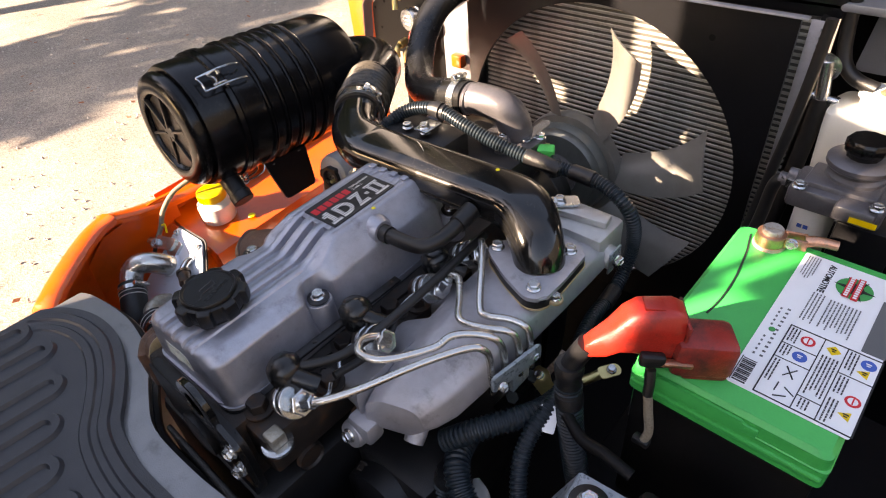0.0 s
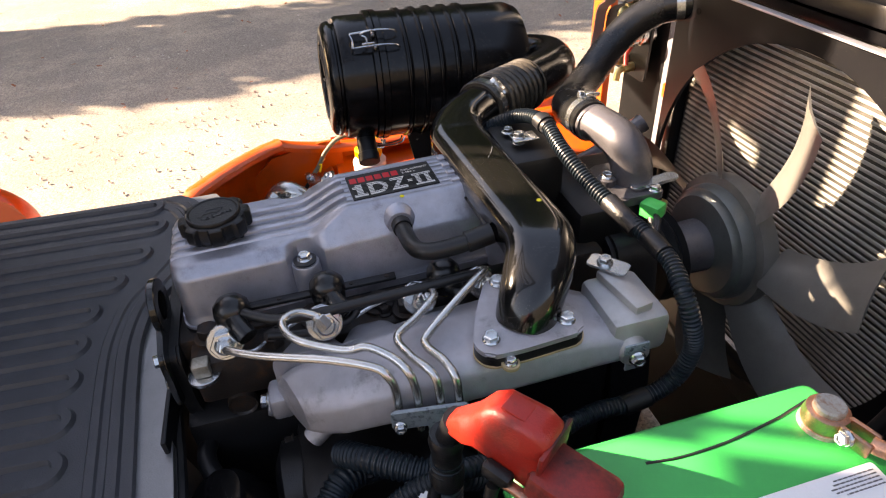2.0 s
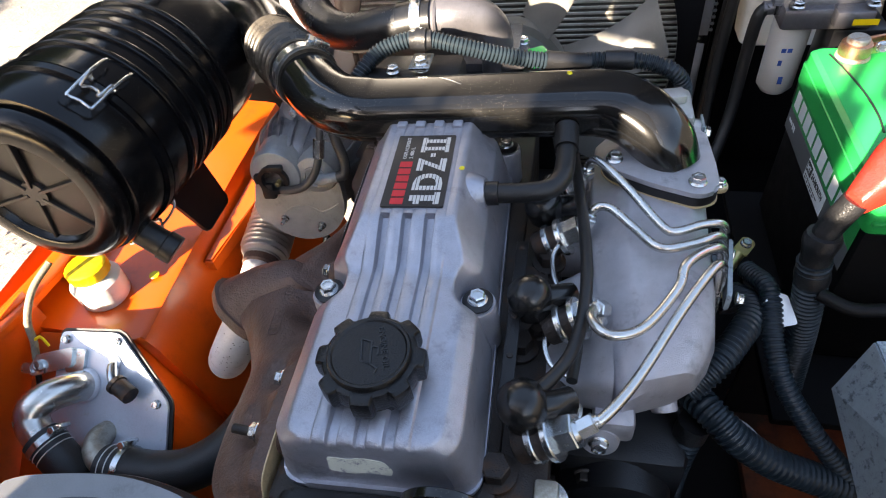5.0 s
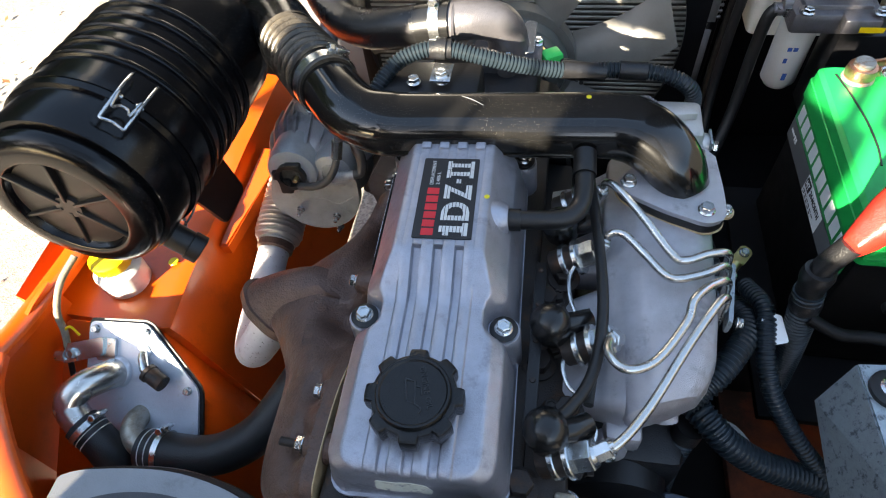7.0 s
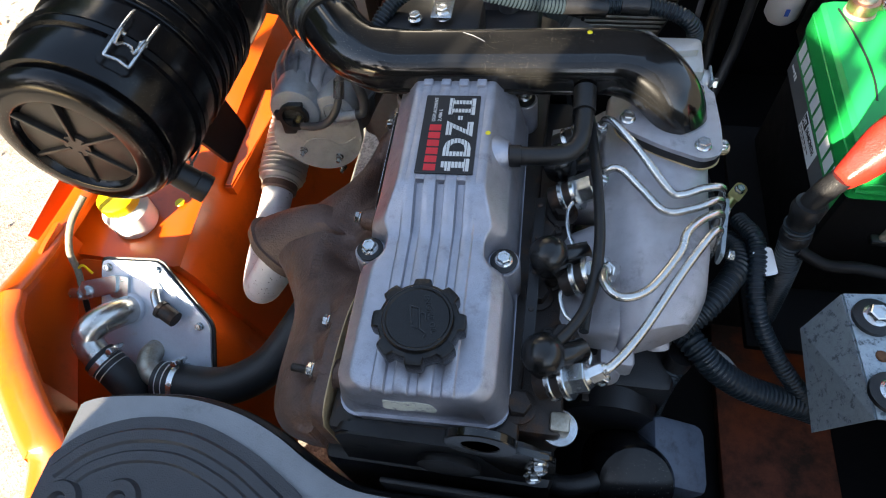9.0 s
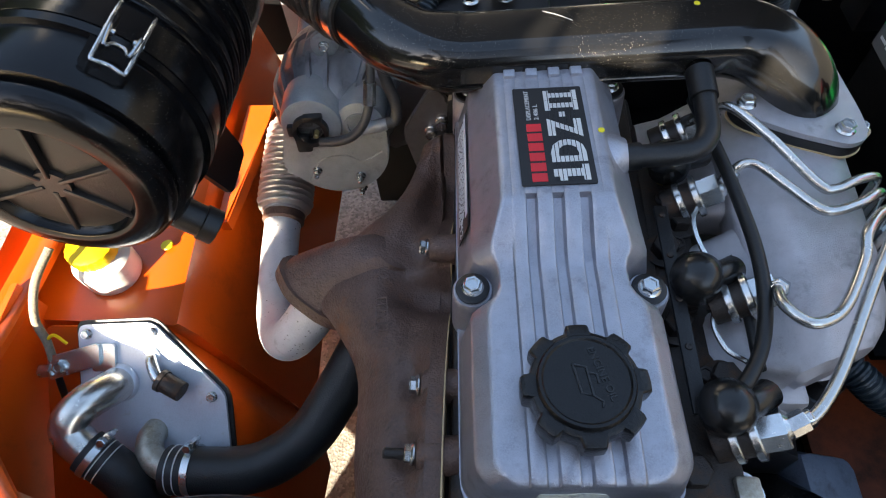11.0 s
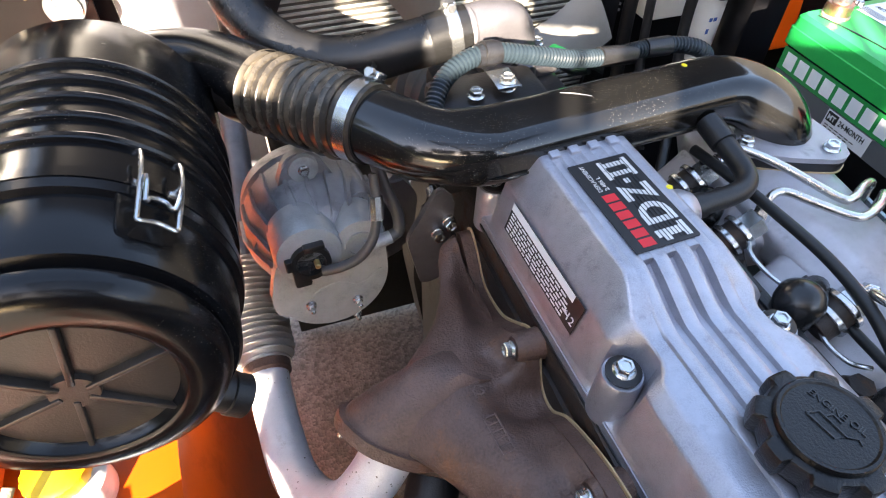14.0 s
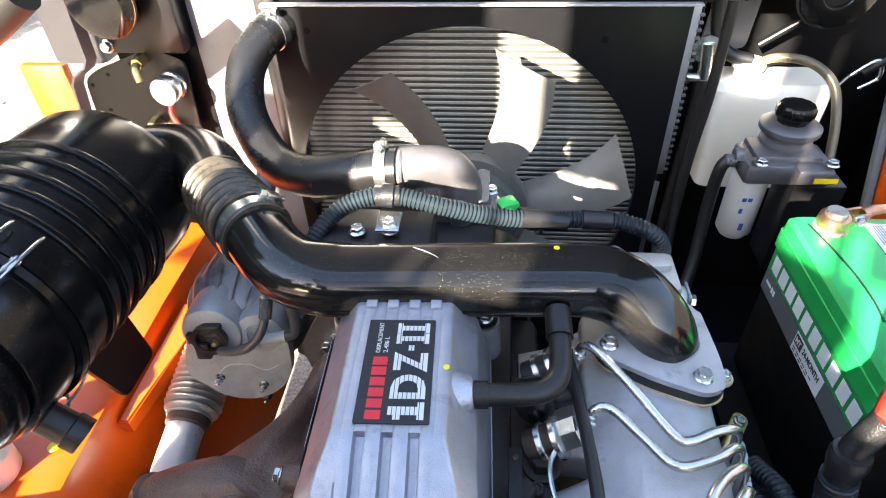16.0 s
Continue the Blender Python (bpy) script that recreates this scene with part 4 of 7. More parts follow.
            lp.append(q + u * ws[i] * math.copysign(abs(c) ** (2 / n), c) + v * hs[i] * math.copysign(abs(s) ** (2 / n), s))
        loops.append(lp)
    return rings(bmesh.new(), loops)


def intake_pipe():
    t = thing("intake_pipe", (0.02, 0.225, 0.90), "glossy black painted steel intake pipe with dust specks", "intake pipe")
    # a straight run with a round turn to the air hose and a drooping elbow to the flange
    a, corner, b = Vector((-0.1900, 0.3047, 0.928)), Vector((-0.118, 0.2231, 0.9265)), Vector((0.148, 0.2364, 0.928))
    da, db = (a - corner).normalized(), (b - corner).normalized()
    st = [(a, 0.0340, 0.0335), (a.lerp(corner, 0.22), 0.0350, 0.0330)]
    for k in range(9):
        f = k / 8
        p, q = corner + da * 0.048 * (1 - f), corner + db * 0.048 * f
        st.append((p.lerp(q, f), 0.0358 + 0.001 * f, 0.0318 - 0.0068 * f))
    for f in (0.36, 0.5, 0.65, 0.8, 0.92):
        st.append((corner.lerp(b, f), 0.0362, 0.0250))
    st += [(b, 0.0362, 0.0250), (Vector((0.166, 0.2356, 0.9274)), 0.0358, 0.0258), (Vector((0.184, 0.2305, 0.9250)), 0.0352, 0.0273), (Vector((0.200, 0.2215, 0.9200)), 0.0342, 0.0279), (Vector((0.214, 0.2110, 0.9115)), 0.0326, 0.0284), (Vector((0.224, 0.2030, 0.9000)), 0.0310, 0.0286), (Vector((0.230, 0.1970, 0.8840)), 0.0300, 0.0288)]
    part("tube", flat_tube(st, sub=3, corner=0.0195), "black_paint", t)
    part("seam", tube([corner + da * 0.030 + Vector((0.006, -0.036, -0.008))] + [corner.lerp(b, f) + Vector((0.002, -0.0366, -0.0085)) for f in (0.12, 0.3, 0.5, 0.7, 0.96)], 0.0013, 6), "black_paint", t)
    for x, y, z in ((0.129, 0.251, 0.9510), (0.195, 0.235, 0.9455)):
        part("paint_dot", lathe([(0.003, 0), (0.0026, 0.0006), (0.0001, 0.0007)], (x, y, z + 0.0018), (0.1, 0, 1), 12), "yellow_paint", t, "yellow paint dot")
    part("scratch", tube([(-0.005, 0.246, 0.9522), (0.008, 0.240, 0.9524), (0.02, 0.232, 0.9525)], 0.0004, 4), "lip", t)
    fl = rounded([(0.163, 0.192), (0.172, 0.174), (0.212, 0.152), (0.252, 0.137), (0.270, 0.147), (0.271, 0.180), (0.267, 0.240), (0.248, 0.249), (0.212, 0.238), (0.178, 0.206)], 0.012, 6)
    f = part("flange", prism(fl, 0.0055, Matrix.Translation((0, 0, 0.8885)), 0.0020), "alu", t, "grey steel flange")
    part("gasket", prism([(x * 1.0 + (x - 0.222) * 0.02, y + (y - 0.19) * 0.02) for x, y in fl], 0.002, Matrix.Translation((0, 0, 0.8765)), 0.0004), "gasket", f)
    part("gasket_ear", lathe([(0.0001, 0.003), (0.0085, 0.003), (0.0088, 0.0), (0.0085, -0.001)], (0.2730, 0.166, 0.880), (0, 0, 1), 20), "gasket", f)
    bolt((0.2735, 0.166, 0.883), (0, 0, 1), f, "small")
    part("spacer", prism(fl, 0.0095, Matrix.Translation((0, 0, 0.8785)), 0.001), "rubber", f)
    for x, y in ((0.251, 0.155), (0.1765, 0.1875), (0.249, 0.231)):
        bolt((x, y, 0.8945), (0, 0, 1), f)


intake_pipe()


def breather_hose():
    t = thing("breather_hose", (0.09, 0.12, 0.90), "black rubber breather hose between valve cover and intake pipe", "hose")
    part("hose", tube([(0.050, 0.113, 0.909), (0.075, 0.1135, 0.910), (0.100, 0.115, 0.911), (0.117, 0.120, 0.912), (0.127, 0.134, 0.914), (0.1295, 0.160, 0.917), (0.129, 0.196, 0.923)], 0.0095, 18), "rubber", t)
    part("hose_end", tube([(0.1295, 0.170, 0.9185), (0.129, 0.198, 0.9235)], 0.0118, 18, straight=True), "rubber", t)
    part("hose_end", tube([(0.052, 0.113, 0.9090), (0.070, 0.1133, 0.9098)], 0.0113, 18, straight=True), "rubber", t)


breather_hose()


def intake_manifold():
    t = thing("intake_manifold", (0.20, 0.10, 0.78), "grey cast aluminium intake manifold", "manifold")
    # plenum, its section changing along the engine
    loops = []
    for y, xl, xr, zt, zb in ((-0.050, 0.184, 0.234, 0.842, 0.812), (-0.045, 0.179, 0.244, 0.853, 0.805), (-0.032, 0.176, 0.253, 0.861, 0.803), (0.0, 0.170, 0.261, 0.867, 0.803), (0.05, 0.160, 0.266, 0.872, 0.806),
                             (0.12, 0.156, 0.268, 0.876, 0.812), (0.19, 0.156, 0.271, 0.879, 0.818), (0.25, 0.160, 0.273, 0.879, 0.824), (0.285, 0.18, 0.272, 0.872, 0.826), (0.292, 0.19, 0.265, 0.866, 0.829)):
        w, h = xr - xl, zt - zb
        skew = 0.022 if y < -0.02 else 0.010 if y < 0.02 else 0
        lp = [(x, y + skew * (x - xl) / w, z) for x, z in rounded([(xl, zb + 0.22 * h), (xl + 0.20 * w, zb), (xr - 0.30 * w, zb), (xr, zb + 0.38 * h), (xr - 0.06 * w, zt - 0.14 * h), (xr - 0.20 * w, zt), (xl + 0.30 * w, zt), (xl, zt - 0.30 * h)], 0.005, 3)]
        loops.append(lp)
    part("plenum", rings(bmesh.new(), loops), "alu", t, smooth=26)
    for y in (-0.012, 0.055, 0.135, 0.215):
        lp = []
        for x, z, hy, hz in ((0.100, 0.805, 0.024, 0.018), (0.125, 0.812, 0.025, 0.019), (0.15, 0.824, 0.030, 0.022), (0.175, 0.836, 0.038, 0.024)):
            lp.append([(x, y + a, z + b) for a, b in rounded([(-hy, -hz), (hy, -hz), (hy, hz), (-hy, hz)], 0.012, 3)])
        part("runner", rings(bmesh.new(), lp), "alu", t)
    part("lug", join(lathe([(0.016, -0.012), (0.0165, 0.0), (0.015, 0.004)], (0.169, -0.062, 0.795), (0, -1, 0.25), 24), box((0.179, -0.050, 0.806), (0.034, 0.024, 0.030), 0.006)), "alu", t)
    bolt((0.168, -0.066, 0.796), (0, -1, 0.25), t)
    part("lower_lug", lathe([(0.012, -0.012), (0.012, 0), (0.011, 0.010)], (0.222, -0.018, 0.794), (0.2, -0.75, -0.6), 20), "alu", t)
    part("rear_block", join(box((0.226, 0.306, 0.861), (0.078, 0.062, 0.048), 0.008), lathe([(0.016, -0.03), (0.015, 0.012), (0.013, 0.014)], (0.262, 0.296, 0.852), (1, -0.1, -0.1), 24)), "alu_bright", t, "bright cast housing at the rear of the manifold")
    part("strap", box((0.222, 0.306, 0.8895), (0.066, 0.020, 0.010), 0.002, Matrix.Rotation(0.15, 4, "Z")), "alu_bright", t)
    b = part("strap_bracket", prism(rounded([(-0.020, -0.010), (0.022, -0.010), (0.022, 0.011), (-0.020, 0.011)], 0.004), 0.003, plane_pose((0.190, 0.304, 0.8965), (0.75, 0.65, 0), (-0.65, 0.75, 0)), 0.0008), "zinc", t)
    bolt((0.188, 0.302, 0.8995), (0, 0, 1), b)
    b = part("side_clip", join(box((0.276, 0.294, 0.862), (0.003, 0.026, 0.012), 0.001), box((0.272, 0.294, 0.842), (0.003, 0.014, 0.026), 0.001)), "galv", t)
    bolt((0.279, 0.294, 0.852), (1, -0.1, 0), b)


intake_manifold()


# exhaust -----------------------------------------------------------------------------
def exhaust_manifold():
    t = thing("exhaust_manifold", (-0.14, 0.05, 0.76), "brown heat-scaled cast iron exhaust manifold", "manifold")
    table = ((-0.165, -0.118, 0.800, 0.765), (-0.158, -0.142, 0.814, 0.755), (-0.140, -0.158, 0.823, 0.75), (-0.105, -0.165, 0.826, 0.748), (-0.060, -0.168, 0.824, 0.745), (-0.025, -0.174, 0.819, 0.738), (0.005, -0.190, 0.817, 0.735), (0.030, -0.208, 0.815, 0.735),
             (0.050, -0.226, 0.812, 0.738), (0.068, -0.233, 0.810, 0.742), (0.088, -0.230, 0.808, 0.745), (0.108, -0.213, 0.806, 0.750), (0.130, -0.188, 0.804, 0.754), (0.155, -0.160, 0.802, 0.758), (0.185, -0.142, 0.799, 0.762), (0.215, -0.132, 0.796, 0.764), (0.238, -0.124, 0.793, 0.766), (0.247, -0.112, 0.786, 0.770))
    side = spline([(y, x1, 0) for y, x1, _, _ in table], 4)
    edge = spline([(y, zt, zb) for y, _, zt, zb in table], 4)
    port_line = ((-0.158, 0.826), (-0.145, 0.842), (-0.105, 0.848), (-0.060, 0.846), (-0.024, 0.834), (0.014, 0.811), (0.036, 0.785), (0.056, 0.788), (0.070, 0.820), (0.083, 0.829), (0.098, 0.824), (0.115, 0.807), (0.145, 0.780), (0.175, 0.770), (0.198, 0.772), (0.218, 0.794), (0.238, 0.808), (0.250, 0.800))
    crest_at = lambda y: float(np.interp(y, [q[0] for q in port_line], [q[1] for q in port_line]))
    x0, loops = -0.098, []
    for p, q in zip(side, edge):
        y, x1, zt, zb = p.x, p.y, q.y, q.z
        w = x0 - x1
        sl = 0.10 * max(0, w - 0.065)
        lp = []
        for x, z in rounded([(x0, zb), (x0, zt - 0.022), (x0 - 0.20 * w, zt - 0.014), (x0 - 0.42 * w, zt), (x1 + 0.25 * w, zt - 0.010 - sl), (x1, (zt + zb) / 2 - sl), (x1 + 0.22 * w, zb + 0.006 - 0.4 * sl)], 0.013, 4):
            if z > (zt + zb) / 2:          # the casting sweeps up to the flange, with a rib out from each bolt
                d = x0 - x
                span = 0.026 - 0.016 * sum(math.exp(-((y - b) / 0.015) ** 2) for b in (0.082, -0.053, -0.108))
                z += (crest_at(y) - 0.004 - z) * math.exp(-(d / max(0.009, span)) ** 2)
                z += 0.004 * math.exp(-((y - 0.083) / 0.012) ** 2) * math.exp(-((d - 0.03) / 0.030) ** 2) - 0.006 * math.exp(-((y - 0.045) / 0.014) ** 2) * math.exp(-((d - 0.034) / 0.018) ** 2)
            n = noise.noise(Vector((x, y, z)) * 45) * 0.0010 + noise.noise(Vector((x, y, z)) * 130) * 0.0004
            lp.append((x + n * 0.5, y, z + n))
        loops.append(lp)
    part("log", rings(bmesh.new(), loops), "rust", t, smooth=60)
    # one scalloped flange along the ports, with the thin gasket standing out behind it
    crest = spline([(y, z, 0) for y, z in port_line], 6)
    fl = [(-0.158, 0.760)] + [(p.x, p.y - 0.003) for p in crest] + [(0.250, 0.760)]
    f = part("port_flange", prism(fl, 0.012, plane_pose((-0.100, 0, 0), (0, 1, 0), (0, 0, 1)), 0), "rust", t)
    part("heat_gasket", prism([(y, z + (0.0035 if z > 0.762 else 0)) for y, z in fl], 0.0012, plane_pose((-0.0875, 0, 0), (0, 1, 0), (0, 0, 1)), 0), "gasket", f, "thin pale metal gasket edge")
    part("port_plate", prism(rounded([(-0.146, 0.760), (-0.146, 0.812), (0.235, 0.800), (0.235, 0.760)], 0.008), 0.010, plane_pose((-0.0865, 0, 0), (0, 1, 0), (0, 0, 1)), 0.002), "rust_dark", t)
    # outlet flange, facing down and out
    n = Vector((-0.50, -0.28, -0.78)).normalized()
    a = Vector((0.050, -0.045, -0.046))
    a = (a - n * a.dot(n)).normalized()
    c = Vector((-0.220, 0.070, 0.755))
    fm = plane_pose(c - n * 0.006, a, n.cross(a))
    oval = rounded([(-0.056, -0.012), (-0.052, 0.014), (-0.022, 0.034), (0.022, 0.034), (0.052, 0.014), (0.056, -0.012), (0.022, -0.034), (-0.022, -0.034)], 0.014)
    neck = []
    for g, h, dx in ((0.90, 0.002, 0.0), (0.86, -0.006, 0.001), (0.78, -0.018, 0.007), (0.70, -0.032, 0.017), (0.60, -0.046, 0.030), (0.48, -0.056, 0.042)):
        neck.append([fm @ Vector((x * g, y * g * 1.02, h)) + Vector((dx, 0, 0)) for x, y in oval])
    part("outlet_neck", rings(bmesh.new(), neck), "rust", t, smooth=60)
    f = part("outlet_flange", prism(oval, 0.012, fm, 0.003), "rust", t, "rusty oval outlet flange")
    for s in (-1, 1):
        bolt(fm @ Vector((s * 0.043, 0, 0.013)), n, f, "small", name="stud_nut")
        put("stud", STUD, aim(fm @ Vector((s * 0.043, 0, 0.018)), n), f)
    for y, z in ((0.082, 0.820), (-0.053, 0.827), (-0.108, 0.833)):
        b = part("bolt_boss", lathe([(0.0150, -0.022), (0.0138, -0.004), (0.0125, 0.006), (0.0105, 0.009)], (-0.098, y, z), (-1, 0, 0.10), 24), "rust", t)
        bolt((-0.1085, y, z + 0.001), (-1, 0, 0.15), b)
    part("stud", cyl((-0.112, -0.108, 0.832), (-0.132, -0.108, 0.8355), 0.0042, seg=12), "rust_dark", t, "dark threaded stud")
    mk = plane_pose((-0.150, 0.042, 0.8160), (0.12, -1, 0.03), (1, 0.12, 0.05))
    part("cast_marks", join(text_fit("K2", -0.022, -0.001, 0.013, 0.009, mk, 0), bars([(0.010, -0.005, 0.032, 0.001), (0.010, 0.005, 0.032, 0.001)] + [(0.010 + 0.0064 * k, -0.005, 0.0011, 0.010) for k in range(6)], mk, 0.0007)), "rust", t)


STUD = finish(cyl((0, 0, 0), (0, 0, 0.010), 0.0028, seg=10), "zinc", "stud")


exhaust_manifold()


def exhaust_pipe():
    t = thing("exhaust_pipe", (-0.33, 0.15, 0.55), "dull steel exhaust pipe with corrugated flexible section", "exhaust pipe")
    part("bend", tube([(-0.221, 0.064, 0.753), (-0.246, 0.054, 0.716), (-0.275, 0.056, 0.672), (-0.303, 0.083, 0.630), (-0.324, 0.130, 0.606), (-0.332, 0.190, 0.606), (-0.334, 0.235, 0.614), (-0.334, 0.270, 0.622)], 0.0245, 24), "foil", t)
    part("collar", lathe([(0.026, 0), (0.0285, 0.003), (0.0285, 0.016), (0.026, 0.018)], (-0.334, 0.254, 0.618), (-0.0, 1, 0.18), 28), "rust", t)
    path = even(spline([(-0.334, 0.268, 0.621), (-0.335, 0.31, 0.630), (-0.333, 0.36, 0.645), (-0.330, 0.405, 0.660)], 8), 0.0088 / 8)
    loops, n = [], len(path) - 1
    for i, (q, u, v) in enumerate(frames(path)):
        e = min(1.0, 0.35 + 7 * min(i, n - i) / n)
        w = 0.5 + 0.5 * math.cos(i * math.pi / 4)
        r = 0.0260 + (0.0040 + 0.0090 * w ** 0.6) * e
        loops.append([q + r * (math.cos(a) * u + math.sin(a) * v) for a in (2 * math.pi * k / 32 for k in range(32))])
    part("flexible_section", rings(bmesh.new(), loops), "flex", t, smooth=60)
    part("rear_pipe", tube([(-0.330, 0.402, 0.659), (-0.326, 0.46, 0.680), (-0.318, 0.56, 0.72), (-0.312, 0.66, 0.78)], 0.018, 18), "alu_dark", t)
    part("rear_clamp", lathe([(0.021, -0.009), (0.026, -0.008), (0.027, 0.0), (0.026, 0.008), (0.021, 0.009)], (-0.327, 0.445, 0.674), (0.06, 1, 0.36), 28), "rust", t, "rusty pipe clamp")


exhaust_pipe()


# air cleaner -----------------------------------------------------------------------
AC = Vector((-0.416, 0.079, 0.914))


def air_cleaner():
    t = thing("air_cleaner", AC + Vector((0, 0.2, -0.11)), "large black plastic round air cleaner housing with wire latches", "air cleaner")
    ax = Vector((0.0, 1, -0.05)).normalized()
    cap = part("end_cover", lathe([(0.0001, 0.010), (0.061, 0.010), (0.065, 0.006), (0.066, 0.002), (0.070, 0.000), (0.086, 0.003), (0.0935, 0.008), (0.0965, 0.015), (0.0965, 0.019), (0.0925, 0.021), (0.0925, 0.024), (0.101, 0.026), (0.1040, 0.032), (0.1045, 0.076), (0.109, 0.078), (0.110, 0.086), (0.106, 0.088)], AC, ax, 96), "black_plastic", t)
    part("disc", lathe([(0.0001, 0.0094), (0.061, 0.0094), (0.0625, 0.0098)], AC, ax, 64), "dusty_glow_plastic", cap, "dusty recessed disc, tinted as by a brown glow")
    part("wheel_hub", lathe([(0.016, 0.010), (0.015, 0.004), (0.0001, 0.004)], AC + Vector((0, 0.001, 0)), ax, 24), "dusty_glow_plastic", cap)
    for k in range(6):
        a = 2 * math.pi * k / 6 + 0.30
        r = Vector((math.cos(a), 0, math.sin(a)))
        part("spoke", box(tuple(AC + r * 0.038 + Vector((0, 0.0075, 0))), (0.058, 0.008, 0.0042), 0.001, Matrix.Rotation(-a, 4, "Y")), "dusty_glow_plastic", cap)
    prof = [(0.104, 0.086), (0.110, 0.088), (0.110, 0.098), (0.107, 0.100)]
    h = 0.130
    for k in range(5):
        prof += [(0.1065, h), (0.1098, h + 0.0012), (0.1102, h + 0.0030), (0.1078, h + 0.0045), (0.1078, h + 0.0062), (0.1102, h + 0.0078), (0.1098, h + 0.0095), (0.1065, h + 0.0108)]
        h += 0.0272
    prof += [(0.1065, 0.285), (0.1060, 0.330), (0.100, 0.346), (0.088, 0.352), (0.04, 0.355), (0.0001, 0.355)]
    part("barrel", lathe(prof, AC, ax, 96), "black_plastic", t)
    for ang in (48, 168, 288):
        a = radians(ang)
        er, et = Vector((math.cos(a), 0, math.sin(a))), Vector((-math.sin(a), 0, math.cos(a)))
        P = lambda s, y, o: AC + er * (0.108 + o) + et * s * 0.70 + Vector((0, y - 0.033, -0.05 * (y - 0.033)))
        L = part("latch", tube([P(-0.019, 0.158, 0.003), P(-0.019, 0.150, 0.012), P(-0.019, 0.124, 0.015), P(-0.018, 0.088, 0.010), P(-0.0175, 0.083, 0.009), P(-0.014, 0.082, 0.009), P(0.0, 0.084, 0.009), P(0.014, 0.082, 0.009), P(0.0175, 0.083, 0.009), P(0.018, 0.088, 0.010), P(0.019, 0.124, 0.015), P(0.019, 0.150, 0.012), P(0.019, 0.158, 0.003)], 0.0017, 8, sub=4), "zinc", t, "bright wire latch")
        part("latch_bow", tube([P(-0.015, 0.122, 0.003), P(-0.016, 0.116, 0.018), P(-0.013, 0.098, 0.013), P(-0.006, 0.106, 0.010), P(0.006, 0.106, 0.010), P(0.013, 0.098, 0.013), P(0.016, 0.116, 0.018), P(0.015, 0.122, 0.003)], 0.0016, 8, sub=4), "zinc", L)
        part("latch_coil", join(tube([P(-0.022, 0.118, 0.008), P(-0.010, 0.118, 0.008)], 0.0028, 8, straight=True), tube([P(0.010, 0.118, 0.008), P(0.022, 0.118, 0.008)], 0.0028, 8, straight=True)), "zinc", L)
        part("latch_seat", prism(rounded([(-0.018, 0.045), (0.018, 0.045), (0.018, 0.090), (-0.018, 0.090)], 0.008), 0.003, plane_pose(AC + er * 0.1035, et, (0, 1, 0)), 0.001), "black_plastic", t)
    # dust spout under the cover
    d = Vector((0.62, -0.05, -0.55)).normalized()
    s = AC + Vector((0.035, 0.055, -0.088))
    part("dust_spout", join(cyl(s, s + d * 0.055, 0.017, seg=24), cyl(s + d * 0.045, s + d * 0.062, 0.019, seg=24)), "rubber", t)
    # outlet stub towards the engine
    part("outlet", lathe([(0.041, 0), (0.0435, 0.002), (0.0435, 0.012), (0.041, 0.014)], (-0.370, 0.4565, 0.900), (1, 0.0, 0.03), 40), "black_plastic", t)
    br = part("bracket", prism(rounded([(-0.05, 0), (0.05, 0), (0.035, -0.10), (-0.035, -0.10)], 0.008), 0.006, plane_pose((-0.40, 0.26, 0.815), (0, 1, 0), (-0.35, 0, 1)), 0.001), "frame_black", t)
    for dy in (-0.03, 0.03):
        bolt((-0.392, 0.26 + dy, 0.79), (1, 0, 0.4), br, "small")


air_cleaner()


def air_hose():
    t = thing("air_hose", (-0.25, 0.38, 0.90), "black rubber air hose with ribbed bellows and elbow", "hose")
    part("elbow", tube([(-0.416, 0.425, 0.899), (-0.402, 0.458, 0.902), (-0.374, 0.476, 0.906), (-0.338, 0.472, 0.909), (-0.307, 0.453, 0.912), (-0.282, 0.424, 0.915), (-0.257, 0.388, 0.918)], lambda f: 0.0450 - 0.0055 * f, 32), "black_plastic", t)
    a, b = Vector((-0.281, 0.416, 0.912)), Vector((-0.186, 0.301, 0.927))
    part("bellows", tube([a, a.lerp(b, 0.35), a.lerp(b, 0.7), b], lambda f: 0.0375 + 0.002 * f, 32), "bellows", t)
    for k in range(8):
        p = a.lerp(b, 0.20 + 0.78 * (k + 0.5) / 8)
        part("rib", lathe([(0.038, -0.0036), (0.0415, -0.0020), (0.0428, 0.0), (0.0415, 0.0020), (0.038, 0.0036)], p, b - a, 40), "bellows_rib", t, "dusty raised rib")
    part("cuff", tube([a.lerp(b, 0.97), (-0.171, 0.283, 0.928)], 0.0375, 32, straight=True), "bellows", t)
    part("rivet", lathe([(0.0045, 0), (0.004, 0.002), (0.0001, 0.0028)], (-0.309, 0.436, 0.9435), (0, -0.15, 1), 14), "zinc", t, "small bright rivet")
    c = thing("hose_clamp", (-0.184, 0.298, 0.90), "bright steel worm-drive hose clamp on the air hose", "hose clamp", "hose clamps")
    screw_clamp((-0.179, 0.2922, 0.928), (0.66, -0.75, 0.01), 0.0383, c, (0.62, 0.22, 0.75), 0.013)


air_hose()


